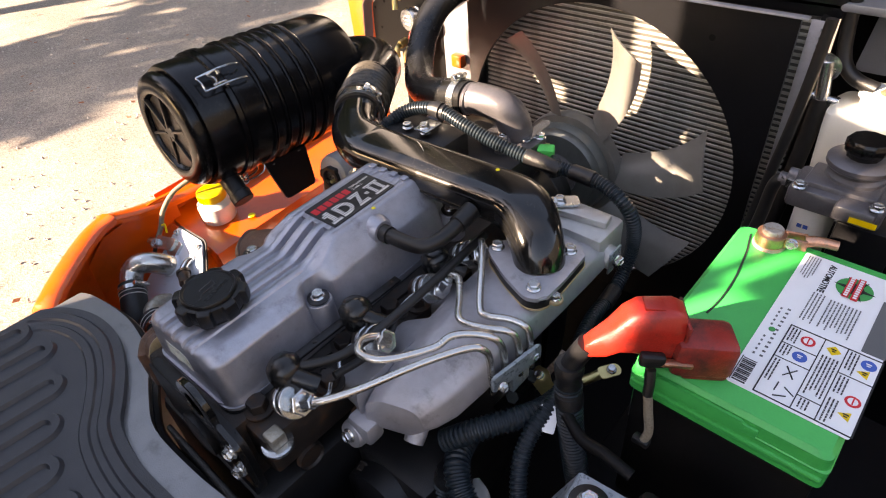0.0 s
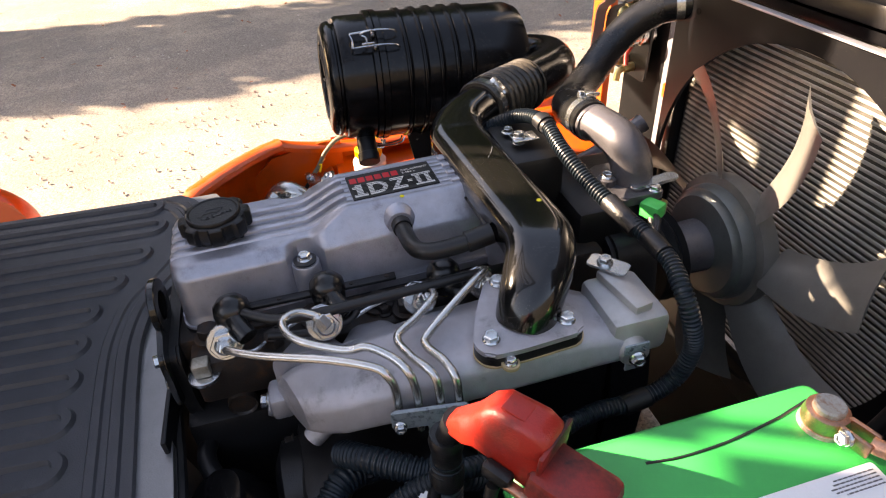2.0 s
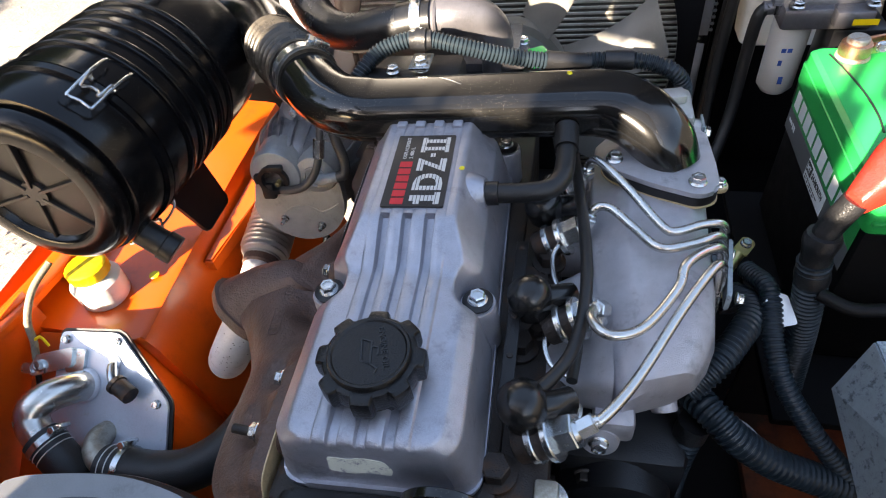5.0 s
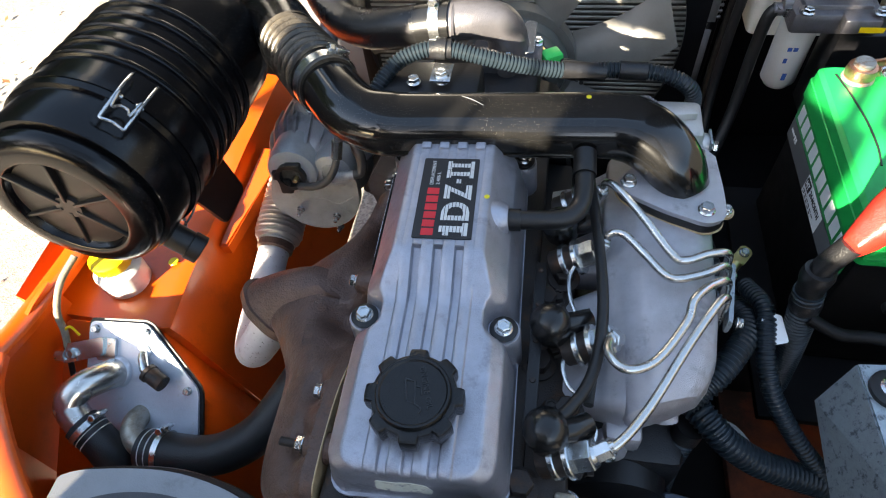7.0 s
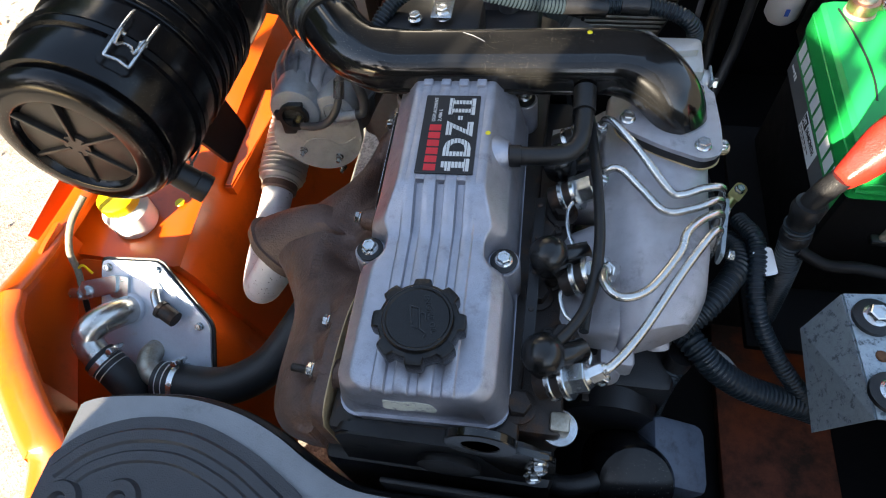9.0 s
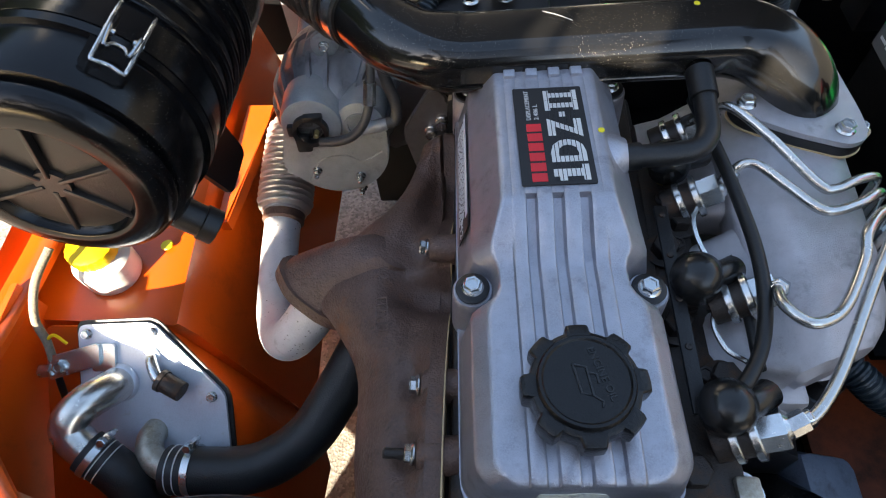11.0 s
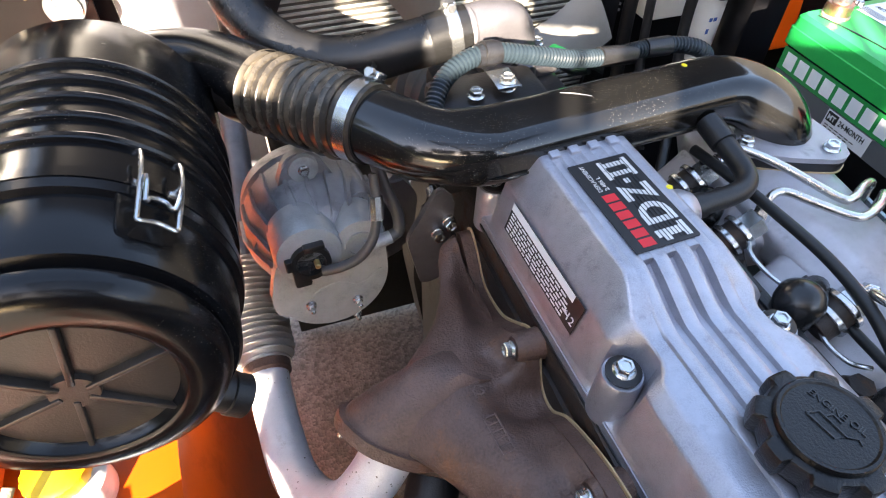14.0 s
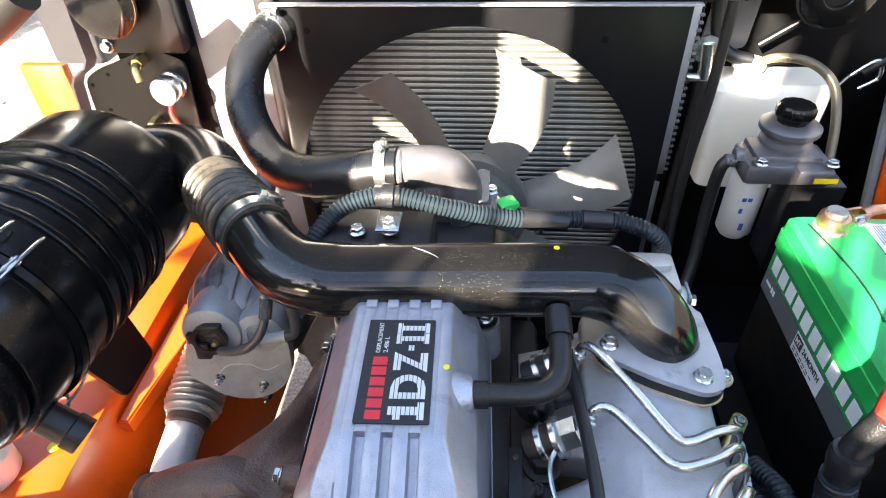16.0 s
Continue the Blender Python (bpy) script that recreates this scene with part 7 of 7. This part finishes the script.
def wiring():
    t = thing("wiring_conduit", (0.05, 0.33, 0.93), "dark blue-grey corrugated wiring conduit across the engine", "conduit", "conduits")
    part("conduit", tube([(-0.125, 0.262, 0.905), (-0.115, 0.285, 0.925), (-0.090, 0.315, 0.945), (-0.045, 0.330, 0.953), (0.010, 0.332, 0.940), (0.06, 0.342, 0.922), (0.115, 0.355, 0.908), (0.165, 0.364, 0.904), (0.210, 0.364, 0.902), (0.245, 0.358, 0.892), (0.262, 0.362, 0.866), (0.264, 0.371, 0.822), (0.264, 0.356, 0.780), (0.268, 0.310, 0.768), (0.274, 0.255, 0.776), (0.288, 0.19, 0.772), (0.304, 0.12, 0.75)], 0.0100, 14, wave=(0.0046, 0.0016)), "conduit", t)
    for a, b in (((0.100, 0.3515, 0.912), (0.150, 0.3605, 0.902)), ((0.168, 0.364, 0.904), (0.200, 0.364, 0.903)), ((-0.055, 0.3285, 0.952), (-0.030, 0.332, 0.951)), ((0.2670, 0.325, 0.769), (0.2700, 0.295, 0.768))):
        part("tape_wrap", tube([a, b], 0.0112, 14, straight=True), "tape", t)
    t = thing("conduit_bracket", (-0.038, 0.305, 0.93), "zinc bracket strap bolted to the head", "bracket")
    part("strap", box((-0.037, 0.300, 0.9405), (0.024, 0.034, 0.003), 0.001), "zinc", t)
    part("loop", lathe([(0.0112, -0.006), (0.0126, -0.006), (0.0126, 0.006), (0.0112, 0.006)], (-0.042, 0.330, 0.9525), (1, 0.05, -0.1), 24), "tape", t)
    bolt((-0.036, 0.293, 0.942), (0, 0, 1), t)
    t = thing("sensor_plug", (0.08, 0.43, 0.86), "bright green sensor plug with black leads", "plug")
    part("plug", box((0.085, 0.423, 0.876), (0.026, 0.022, 0.020), 0.003, Matrix.Rotation(0.5, 4, "Z")), "green_conn", t)
    part("socket", box((0.068, 0.440, 0.864), (0.022, 0.022, 0.022), 0.003, Matrix.Rotation(0.5, 4, "Z")), "brass", t, "brass coloured sensor")
    for k in range(3):
        part("lead", tube([(0.090, 0.424, 0.872), (0.105 + 0.004 * k, 0.415, 0.878), (0.122 + 0.003 * k, 0.400, 0.868), (0.125, 0.375, 0.885 - 0.005 * k)], 0.0026, 8), "rubber", t)
    part("lead_sleeve", tube([(0.092, 0.420, 0.868), (0.108, 0.412, 0.860), (0.120, 0.395, 0.868)], 0.006, 10), "rubber", t)
    t = thing("lifting_eye", (0.06, 0.40, 0.88), "bare metal strip with a round eye", "bracket")
    part("strip", prism(rounded([(-0.012, -0.008), (0.052, -0.008), (0.052, 0.008), (-0.012, 0.008)], 0.006), 0.004, plane_pose((0.055, 0.420, 0.8925), (0.0, 1, 0.08), (-1, 0.0, 0.0)), 0.0008), "zinc", t)
    # lower conduits between manifold and battery
    t = thing("wiring_conduit", (0.28, 0.0, 0.72), "corrugated wiring conduit below the manifold", "conduit", "conduits")
    part("conduit", tube([(0.245, 0.040, 0.745), (0.258, 0.008, 0.760), (0.272, -0.012, 0.762), (0.292, -0.026, 0.750), (0.322, -0.034, 0.732), (0.357, -0.036, 0.716), (0.39, -0.036, 0.700), (0.42, -0.036, 0.68)], 0.0150, 14, wave=(0.0056, 0.0020)), "conduit", t)
    t = thing("wiring_conduit", (0.30, 0.05, 0.72), "thinner corrugated wiring conduit beside the tray", "conduit", "conduits")
    part("conduit", tube([(0.312, 0.135, 0.80), (0.322, 0.095, 0.815), (0.321, 0.050, 0.800), (0.330, 0.020, 0.778), (0.354, -0.008, 0.750), (0.382, -0.026, 0.722), (0.413, -0.038, 0.69)], 0.0098, 12, wave=(0.0046, 0.0014)), "conduit", t)
    t = thing("wiring_conduit", (0.29, 0.06, 0.79), "short corrugated wiring conduit passing under the manifold", "conduit", "conduits")
    part("conduit", tube([(0.306, 0.125, 0.772), (0.311, 0.098, 0.792), (0.305, 0.072, 0.801), (0.290, 0.046, 0.803), (0.270, 0.020, 0.798), (0.245, 0.0, 0.780)], 0.0132, 14, wave=(0.0056, 0.0018)), "conduit", t)
    t = thing("wiring_conduit", (0.31, 0.15, 0.78), "corrugated wiring conduit rising under the manifold", "conduit", "conduits")
    part("conduit", tube([(0.250, -0.035, 0.60), (0.246, -0.030, 0.66), (0.250, -0.020, 0.705), (0.256, -0.012, 0.735)], 0.0145, 14, wave=(0.0056, 0.0018)), "conduit", t)
    part("taped_end", tube([(0.255, -0.014, 0.728), (0.258, -0.010, 0.745)], 0.0150, 14, straight=True), "tape", t)
    t = thing("paper_tag", (0.315, 0.06, 0.78), "creased white paper tag on the cable", "tag")
    part("tag", prism(rounded([(-0.011, -0.018), (0.010, -0.020), (0.013, 0.010), (0.004, 0.016), (-0.010, 0.012)], 0.003), 0.0008, plane_pose((0.327, 0.075, 0.815), (0.9, 0.35, 0.1), (-0.3, 0.85, 0.45)) @ Matrix.Scale(0.9, 4), 0), "white_print", t)


wiring()


def terminal_bracket():
    t = thing("terminal_bracket", (0.30, 0.12, 0.80), "dull yellow zinc terminal bracket with a bolt", "bracket")
    m = plane_pose((0.282, 0.142, 0.762), (0.85, -0.25, 0.05), (0.2, 0.85, 0.45))
    part("plate", prism(rounded([(-0.024, -0.010), (0.010, -0.014), (0.024, -0.004), (0.022, 0.008), (0.004, 0.006), (-0.010, 0.014), (-0.026, 0.010)], 0.003), 0.003, m, 0.0008), "brass", t)
    part("tab", box(tuple(m @ Vector((0.020, 0.0, -0.010))), (0.008, 0.016, 0.022), 0.001, m.to_3x3().to_4x4()), "brass", t)
    bolt(m @ Vector((-0.014, 0.002, 0.003)), m.to_3x3() @ Vector((0, 0, 1)), t, "small")
    k = thing("cable_lug", (0.335, 0.165, 0.79), "yellow zinc cable lug beside the battery lead", "cable lug")
    part("barrel", tube([(0.310, 0.176, 0.756), (0.322, 0.194, 0.760)], 0.0062, 14, straight=True), "brass", k)
    part("tongue", prism(rounded([(-0.009, -0.008), (0.016, -0.008), (0.020, 0.0), (0.016, 0.008), (-0.009, 0.008)], 0.004), 0.0025, plane_pose((0.327, 0.202, 0.760), (0.55, 0.83, 0), (-0.83, 0.55, 0.2)), 0.0006), "brass", k)
    bolt((0.331, 0.208, 0.7625), (0.1, -0.2, 1), k, "small")


terminal_bracket()


def galvanised_bracket():
    t = thing("sheet_bracket", (0.42, -0.02, 0.70), "galvanised sheet metal bracket with two large bolts", "bracket")
    # a folded sheet: sloping face towards the engine, flat top that carries the bolts
    P = {"a": (0.391, 0.036, 0.825), "b": (0.400, -0.085, 0.821), "c": (0.371, 0.020, 0.775), "d": (0.384, -0.075, 0.735), "e": (0.45, 0.040, 0.827), "f": (0.45, -0.085, 0.822)}
    P = {k: Vector(v) for k, v in P.items()}
    def sheet(*ks):
        bm = bmesh.new()
        vs = [P[k] for k in ks]
        n = (vs[1] - vs[0]).cross(vs[2] - vs[0]).normalized() * 0.0022
        a, b = [bm.verts.new(v) for v in vs], [bm.verts.new(v + n) for v in vs]
        bm.faces.new(a), bm.faces.new(b[::-1])
        for i in range(len(vs)):
            j = (i + 1) % len(vs)
            bm.faces.new((a[i], a[j], b[j], b[i]))
        return bm
    part("sloping_face", sheet("a", "c", "d", "b"), "galv", t)
    part("top_face", sheet("a", "b", "f", "e"), "galv", t)
    for y in (0.012, -0.062):
        b = part("grommet", lathe([(0.019, 0), (0.019, 0.005), (0.012, 0.007)], (0.413, y, 0.826), (0, 0, 1), 28), "rubber", t, "black rubber washer")
        bolt((0.413, y, 0.832), (0, 0, 1), b, "big")
    part("rusty_rivet", lathe([(0.006, 0), (0.005, 0.0015), (0.0001, 0.002)], (0.414, -0.026, 0.8255), (0, 0, 1), 16), "rust_orange", t)
    k = thing("relay_box", (0.46, -0.03, 0.72), "black plastic box behind the bracket", "box")
    part("body", box((0.497, -0.03, 0.798), (0.104, 0.16, 0.10), 0.008), "matt_plastic", k)
    part("strap", tube([(0.424, 0.018, 0.830), (0.44, 0.022, 0.836), (0.47, 0.024, 0.838)], 0.006, 10), "rubber", k)


galvanised_bracket()


def front_fixings():
    t = thing("engine_hook", (0.06, -0.15, 0.82), "black steel lifting hook on the front of the head", "hook")
    part("eye", lathe([(0.016, 0), (0.017, -0.001), (0.030, -0.001), (0.031, 0.0), (0.031, 0.006), (0.030, 0.007), (0.017, 0.007), (0.016, 0.006), (0.016, 0.0)], (0.062, -0.166, 0.868), (0, 1, 0), 40), "black_paint", t)
    part("arm", prism(rounded([(0.040, 0.850), (0.052, 0.842), (0.085, 0.775), (0.130, 0.775), (0.126, 0.845), (0.088, 0.862), (0.072, 0.842)], 0.008), 0.006, plane_pose((0, -0.160, 0), (1, 0, 0), (0, 0, 1)), 0.0015), "black_paint", t)
    for p in ((0.112, -0.167, 0.834), (0.108, -0.167, 0.795)):
        bolt(p, (0.2, -1, 0.1), t)
    t = thing("square_plug", (0.125, -0.126, 0.80), "zinc square-headed plug in the cylinder head", "plug")
    part("washer", lathe([(0.017, 0), (0.017, 0.004), (0.013, 0.005)], (0.128, -0.127, 0.812), (0, 0, 1), 28), "zinc", t)
    part("head", box((0.128, -0.127, 0.826), (0.018, 0.018, 0.018), 0.003), "tin", t)


front_fixings()


# shade panels and roof added out of view, and trees that shade the yard --------------------------------------
def shade_panels():
    """Dark panels added on the sun's side, behind the camera; gaps leave sun patches."""
    t = thing("shade_screen", (-0.7, -0.5, GROUND), "black panels out of view, added with gaps to shape the sun patches", "cab", kind="structure")
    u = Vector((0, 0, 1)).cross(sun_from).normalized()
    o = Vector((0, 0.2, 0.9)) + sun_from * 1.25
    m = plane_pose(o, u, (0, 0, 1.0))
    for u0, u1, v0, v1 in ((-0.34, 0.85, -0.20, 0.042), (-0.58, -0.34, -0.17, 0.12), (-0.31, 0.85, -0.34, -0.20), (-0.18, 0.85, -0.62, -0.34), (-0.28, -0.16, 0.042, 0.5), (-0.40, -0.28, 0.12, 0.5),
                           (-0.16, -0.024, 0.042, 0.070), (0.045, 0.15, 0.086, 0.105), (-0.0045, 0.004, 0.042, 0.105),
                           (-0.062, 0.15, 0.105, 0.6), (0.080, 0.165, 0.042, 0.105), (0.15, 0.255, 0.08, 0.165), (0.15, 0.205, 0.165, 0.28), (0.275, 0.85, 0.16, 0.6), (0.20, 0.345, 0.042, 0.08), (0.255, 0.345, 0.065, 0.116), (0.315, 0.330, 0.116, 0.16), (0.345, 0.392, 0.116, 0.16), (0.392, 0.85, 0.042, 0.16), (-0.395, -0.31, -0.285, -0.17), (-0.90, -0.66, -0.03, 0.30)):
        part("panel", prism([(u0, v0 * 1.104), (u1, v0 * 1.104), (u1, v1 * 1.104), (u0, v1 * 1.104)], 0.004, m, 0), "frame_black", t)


shade_panels()


def unseen_roof():
    """An unseen overhead guard roof above the driver's place, added to darken reflections."""
    t = thing("added_guard_roof", (0, -0.7, GROUND), "black barred roof above the floor mat, out of view, added to darken reflections", "roof")
    for x in (-0.52, 0.52):
        part("side_bar", box((x, -0.72, 2.09), (0.06, 1.30, 0.06), 0.01), "frame_black", t)
        part("front_post", box((x, -1.34, 1.06), (0.06, 0.06, 2.0), 0.01), "frame_black", t)
    for k in range(9):
        part("roof_bar", box((0, -1.30 + k * 0.145, 2.09), (1.0, 0.05, 0.03), 0.006), "frame_black", t)


unseen_roof()


def leafy_tree(x, y, h, spread, seed, leaves=2600, size=1.0):
    """A trunk with limbs and a crown of small leaf blades."""
    rnd = random.Random(seed)
    t = thing("tree", (x, y, GROUND), "leafy tree with brown trunk, out of view, added to block sun and sky", "tree", "yard trees")
    part("trunk", tube([(x, y, GROUND - 0.05), (x + 0.05, y, h * 0.3), (x - 0.03, y + 0.05, h * 0.6), (x, y, h)], lambda f: 0.16 * (1 - 0.7 * f), 10), "rust", t)
    for k in range(5):
        a = k * 1.26
        part("limb", tube([(x, y, h * 0.45 + k * 0.12), (x + math.cos(a) * spread[0] * 0.4, y + math.sin(a) * spread[1] * 0.4, h * 0.8), (x + math.cos(a) * spread[0] * 0.75, y + math.sin(a) * spread[1] * 0.75, h)], lambda f: 0.06 * (1 - 0.8 * f), 7), "rust", t)
    bm = bmesh.new()
    for _ in range(leaves):
        d = Vector((rnd.gauss(0, 1), rnd.gauss(0, 1), rnd.gauss(0, 1))).normalized() * rnd.random() ** 0.4
        c = Vector((x + d.x * spread[0], y + d.y * spread[1], h + d.z * spread[2]))
        e, f = Vector((rnd.gauss(0, 1), rnd.gauss(0, 1), rnd.gauss(0, 1))).normalized(), Vector((rnd.gauss(0, 1), rnd.gauss(0, 1), rnd.gauss(0, 1))).normalized()
        bm.faces.new([bm.verts.new(c + q) for q in (e * 0.11 * size, f * 0.06 * size, -e * 0.11 * size, -f * 0.06 * size)])
    part("crown", bm, "leaf", t, smooth=0)


# low trees out of view, placed so that their crowns shade the ground
leafy_tree(-6.4, -6.0, 2.9, (0.72, 2.7, 0.7), 3, 3000)
leafy_tree(-6.5, -1.6, 3.0, (0.74, 2.7, 0.7), 5, 3000)
leafy_tree(-6.3, -10.4, 2.9, (0.72, 2.7, 0.7), 7, 3000)
# taller unseen trees, added to darken what the metal parts reflect
for k, (x, y) in enumerate(((-9.4, 1.6), (-9.0, 4.6), (-8.2, 7.6), (-6.0, 9.8))):
    leafy_tree(x, y, 6.3 + 0.3 * (k % 2), (1.7, 2.0, 2.9), 21 + k, 5200, 2.4)


def engine_side():
    t = thing("injection_pump", (0.20, 0.05, 0.50), "dark oily fuel injection pump beside the block", "pump")
    part("body", box((0.195, 0.06, 0.66), (0.12, 0.22, 0.14), 0.015), "iron", t)
    part("drive_cover", lathe([(0.055, 0.0), (0.052, 0.03), (0.03, 0.04)], (0.19, -0.04, 0.67), (0, -1, 0), 36), "iron", t)
    for y in (0.02, 0.06, 0.10, 0.14):
        part("delivery_valve", cyl((0.24, y, 0.72), (0.262, y, 0.765), 0.009, seg=6), "iron", t)
    for p in ((0.16, -0.055, 0.71), (0.215, -0.06, 0.70), (0.225, -0.055, 0.64)):
        bolt(p, (0, -1, 0.1), t, "rusty")
    t = thing("oil_filter", (0.20, -0.13, 0.60), "black oil filter canister with white pen marks", "oil filter")
    part("canister", lathe([(0.0001, 0.0), (0.036, 0.002), (0.042, 0.012), (0.042, 0.085), (0.038, 0.092), (0.03, 0.094), (0.0001, 0.0945)], (0.205, -0.10, 0.63), (0.1, -0.45, 0.8), 36), "black_plastic", t)
    m = plane_pose((0.190, -0.158, 0.7060), (0.99, 0.11, -0.06), (-0.06, 0.86, 0.49))
    marks = []
    for r in range(3):
        for k in range(5):
            marks += [(0.002 + k * 0.008, 0.006 + r * 0.011, 0.0012, 0.007), (0.002 + k * 0.008, 0.006 + r * 0.011 + 0.003 * (k % 2), 0.005, 0.0011)]
    part("pen_marks", bars(marks, m), "white_print", t)
    t = thing("angled_pipe", (0.16, -0.14, 0.66), "dark angled pipe near the oil filter", "pipe")
    part("pipe", tube([(0.115, -0.150, 0.70), (0.140, -0.155, 0.705), (0.165, -0.15, 0.705), (0.19, -0.135, 0.70)], 0.011, 14), "iron", t)
    t = thing("grey_cover", (0.26, -0.10, 0.62), "blue-grey plastic cover low in the bay", "cover")
    part("shell", box((0.255, -0.10, 0.655), (0.07, 0.08, 0.07), 0.014, Matrix.Rotation(0.4, 4, "Y")), "dull_blue", t)
    t = thing("cable_tie", (0.25, -0.02, 0.69), "yellow cable tie loop", "cable tie")
    part("loop", tube([(0.215, -0.012, 0.675), (0.240, -0.022, 0.680), (0.265, -0.014, 0.679), (0.268, 0.004, 0.675), (0.246, 0.010, 0.672), (0.216, -0.008, 0.675)], 0.0022, 8), "yellow", t)
    t = thing("cable_sleeve", (0.28, -0.02, 0.64), "dirty pale sleeve along the conduit", "sleeve")
    part("sleeve", flat_tube([((0.282, 0.006, 0.733), 0.004, 0.002), ((0.296, -0.006, 0.735), 0.011, 0.003), ((0.310, -0.018, 0.732), 0.010, 0.003), ((0.322, -0.030, 0.728), 0.004, 0.002)], 20, 2.2), "paper", t)
    t = thing("side_plate", (0.13, -0.17, 0.72), "bent grey steel plate at the front of the engine", "plate")
    part("plate", box((0.06, -0.185, 0.70), (0.20, 0.006, 0.12), 0.002), "iron", t)


engine_side()


# unseen yard walls added to block low sky, fallen leaves and gravel
# -------------------------------------------------------
for name, c, size in (("unseen_wall_north", (0, 11.0, 2.6), (40, 0.3, 5.2)), ("unseen_wall_east", (9.0, 0, 2.6), (0.3, 22, 5.2)), ("unseen_wall_south", (4.0, -10.5, 2.0), (14, 0.3, 4.0)), ("unseen_wall_west", (-12.0, 1.5, 3.5), (0.3, 25, 7.0))):
    solid(name, box(c, size, 0.02), "concrete", "plain wall out of view, added to close the yard and block low sky", "wall", kind="structure")


def scatter():
    rnd = random.Random(11)
    bm = bmesh.new()
    for _ in range(420):
        x, y, r, a = rnd.uniform(-7, -1.0), rnd.uniform(-3, 9), rnd.uniform(0.008, 0.022), rnd.uniform(0, 6.3)
        e, f = Vector((math.cos(a), math.sin(a), rnd.uniform(-0.2, 0.4))) * r, Vector((-math.sin(a), math.cos(a), rnd.uniform(-0.3, 0.3))) * r * 0.6
        c = Vector((x, y, GROUND + 0.014))
        bm.faces.new([bm.verts.new(c + q) for q in (e, f + e * 0.3, -e, -f - e * 0.2)])
    solid("fallen_leaves", bm, "dry_leaf", "scattered brown and red fallen leaves on asphalt", "leaves", kind="stuff")
    bm = bmesh.new()
    for _ in range(2600):
        x, y, r = -1.2 - abs(rnd.gauss(0, 1.6)), rnd.uniform(-2.5, 7), rnd.uniform(0.003, 0.010)
        c = Vector((x, y, GROUND + 0.004))
        q = [bm.verts.new(c + Vector((math.cos(k * 2.09 + x) * r, math.sin(k * 2.09 + x) * r, 0))) for k in range(3)]
        tip = bm.verts.new(c + Vector((rnd.uniform(-0.3, 0.3) * r, rnd.uniform(-0.3, 0.3) * r, r)))
        for k in range(3):
            bm.faces.new((q[k], q[(k + 1) % 3], tip))
    solid("loose_gravel", bm, "pebble", "loose pale gravel on the asphalt", "gravel", kind="stuff")


scatter()


def rear_right():
    """Horn, struts and hoses on the dark rear wall behind the battery."""
    t = thing("horn", (0.53, 0.70, 0.98), "black round horn on the rear wall", "horn")
    part("body", lathe([(0.0001, 0.012), (0.018, 0.010), (0.022, 0.004), (0.040, 0.002), (0.050, 0.006), (0.052, 0.018), (0.040, 0.030), (0.02, 0.05)], (0.525, 0.690, 1.050), (0, 1, 0.1), 40), "black_paint", t)
    part("rim", lathe([(0.052, 0.008), (0.054, 0.012), (0.052, 0.016)], (0.525, 0.690, 1.050), (0, 1, 0.1), 40), "iron", t)
    t = thing("strut", (0.48, 0.75, 0.9), "thin black diagonal strut on the rear wall", "strut")
    part("rod", tube([(0.465, 0.76, 0.955), (0.56, 0.75, 1.03)], 0.006, 10, straight=True), "frame_black", t)
    t = thing("drain_hose", (0.38, 0.70, 0.9), "grey-black rubber hose bending to the reservoir neck", "hose")
    part("hose", tube([(0.368, 0.705, 1.09), (0.372, 0.705, 1.03), (0.382, 0.70, 0.985), (0.402, 0.695, 0.965), (0.432, 0.69, 0.958)], 0.0095, 14), "rubber", t)
    t = thing("mount_plate", (0.43, 0.79, 0.9), "black painted mounting plate on the rear wall", "plate")
    part("plate", prism(rounded([(0.385, 0.94), (0.455, 0.94), (0.465, 1.10), (0.40, 1.10)], 0.01), 0.006, plane_pose((0, 0.79, 0), (1, 0, 0), (0, 0, 1)), 0.001), "panel_grey", t)
    bolt((0.445, 0.78, 1.045), (0, -1, 0), t, "nut")
    bolt((0.434, 0.78, 1.020), (0, -1, 0), t, "small")
    t = thing("wire_clip", (0.60, 0.70, 0.93), "zinc wire clip with a black lead on the rear wall", "clip")
    part("clip", tube([(0.575, 0.705, 0.915), (0.585, 0.70, 0.935), (0.612, 0.70, 0.955), (0.622, 0.70, 0.93), (0.60, 0.70, 0.912)], 0.0032, 8), "zinc", t)
    part("lead", tube([(0.60, 0.705, 0.935), (0.63, 0.70, 0.97), (0.64, 0.71, 1.03)], 0.006, 10), "rubber", t)
    t = thing("vertical_hose", (0.37, 0.66, 0.6), "black rubber hose running down beside the radiator", "hose")
    part("hose", tube([(0.372, 0.69, 0.93), (0.371, 0.685, 0.86), (0.366, 0.68, 0.76), (0.36, 0.66, 0.62)], 0.012, 14), "rubber", t)


rear_right()


def unseen_hood():
    """The hood, tipped up unseen behind the radiator, added to darken reflections."""
    t = thing("unseen_hood", (0.04, 0.98, 1.15), "black inside of the engine hood, tipped up out of view, added to darken reflections", "hood")
    part("panel", box((0.06, 1.06, 1.62), (1.26, 0.03, 0.92), 0.01, Matrix.Rotation(radians(-12), 4, "X")), "frame_black", t)
    for x, deep in ((-0.55, 0.16), (0.67, 0.40)):
        part("side_panel", box((x, 1.06 - deep / 2, 1.62), (0.03, deep, 0.90), 0.012, Matrix.Rotation(radians(-12), 4, "X")), "frame_black", t)


unseen_hood()
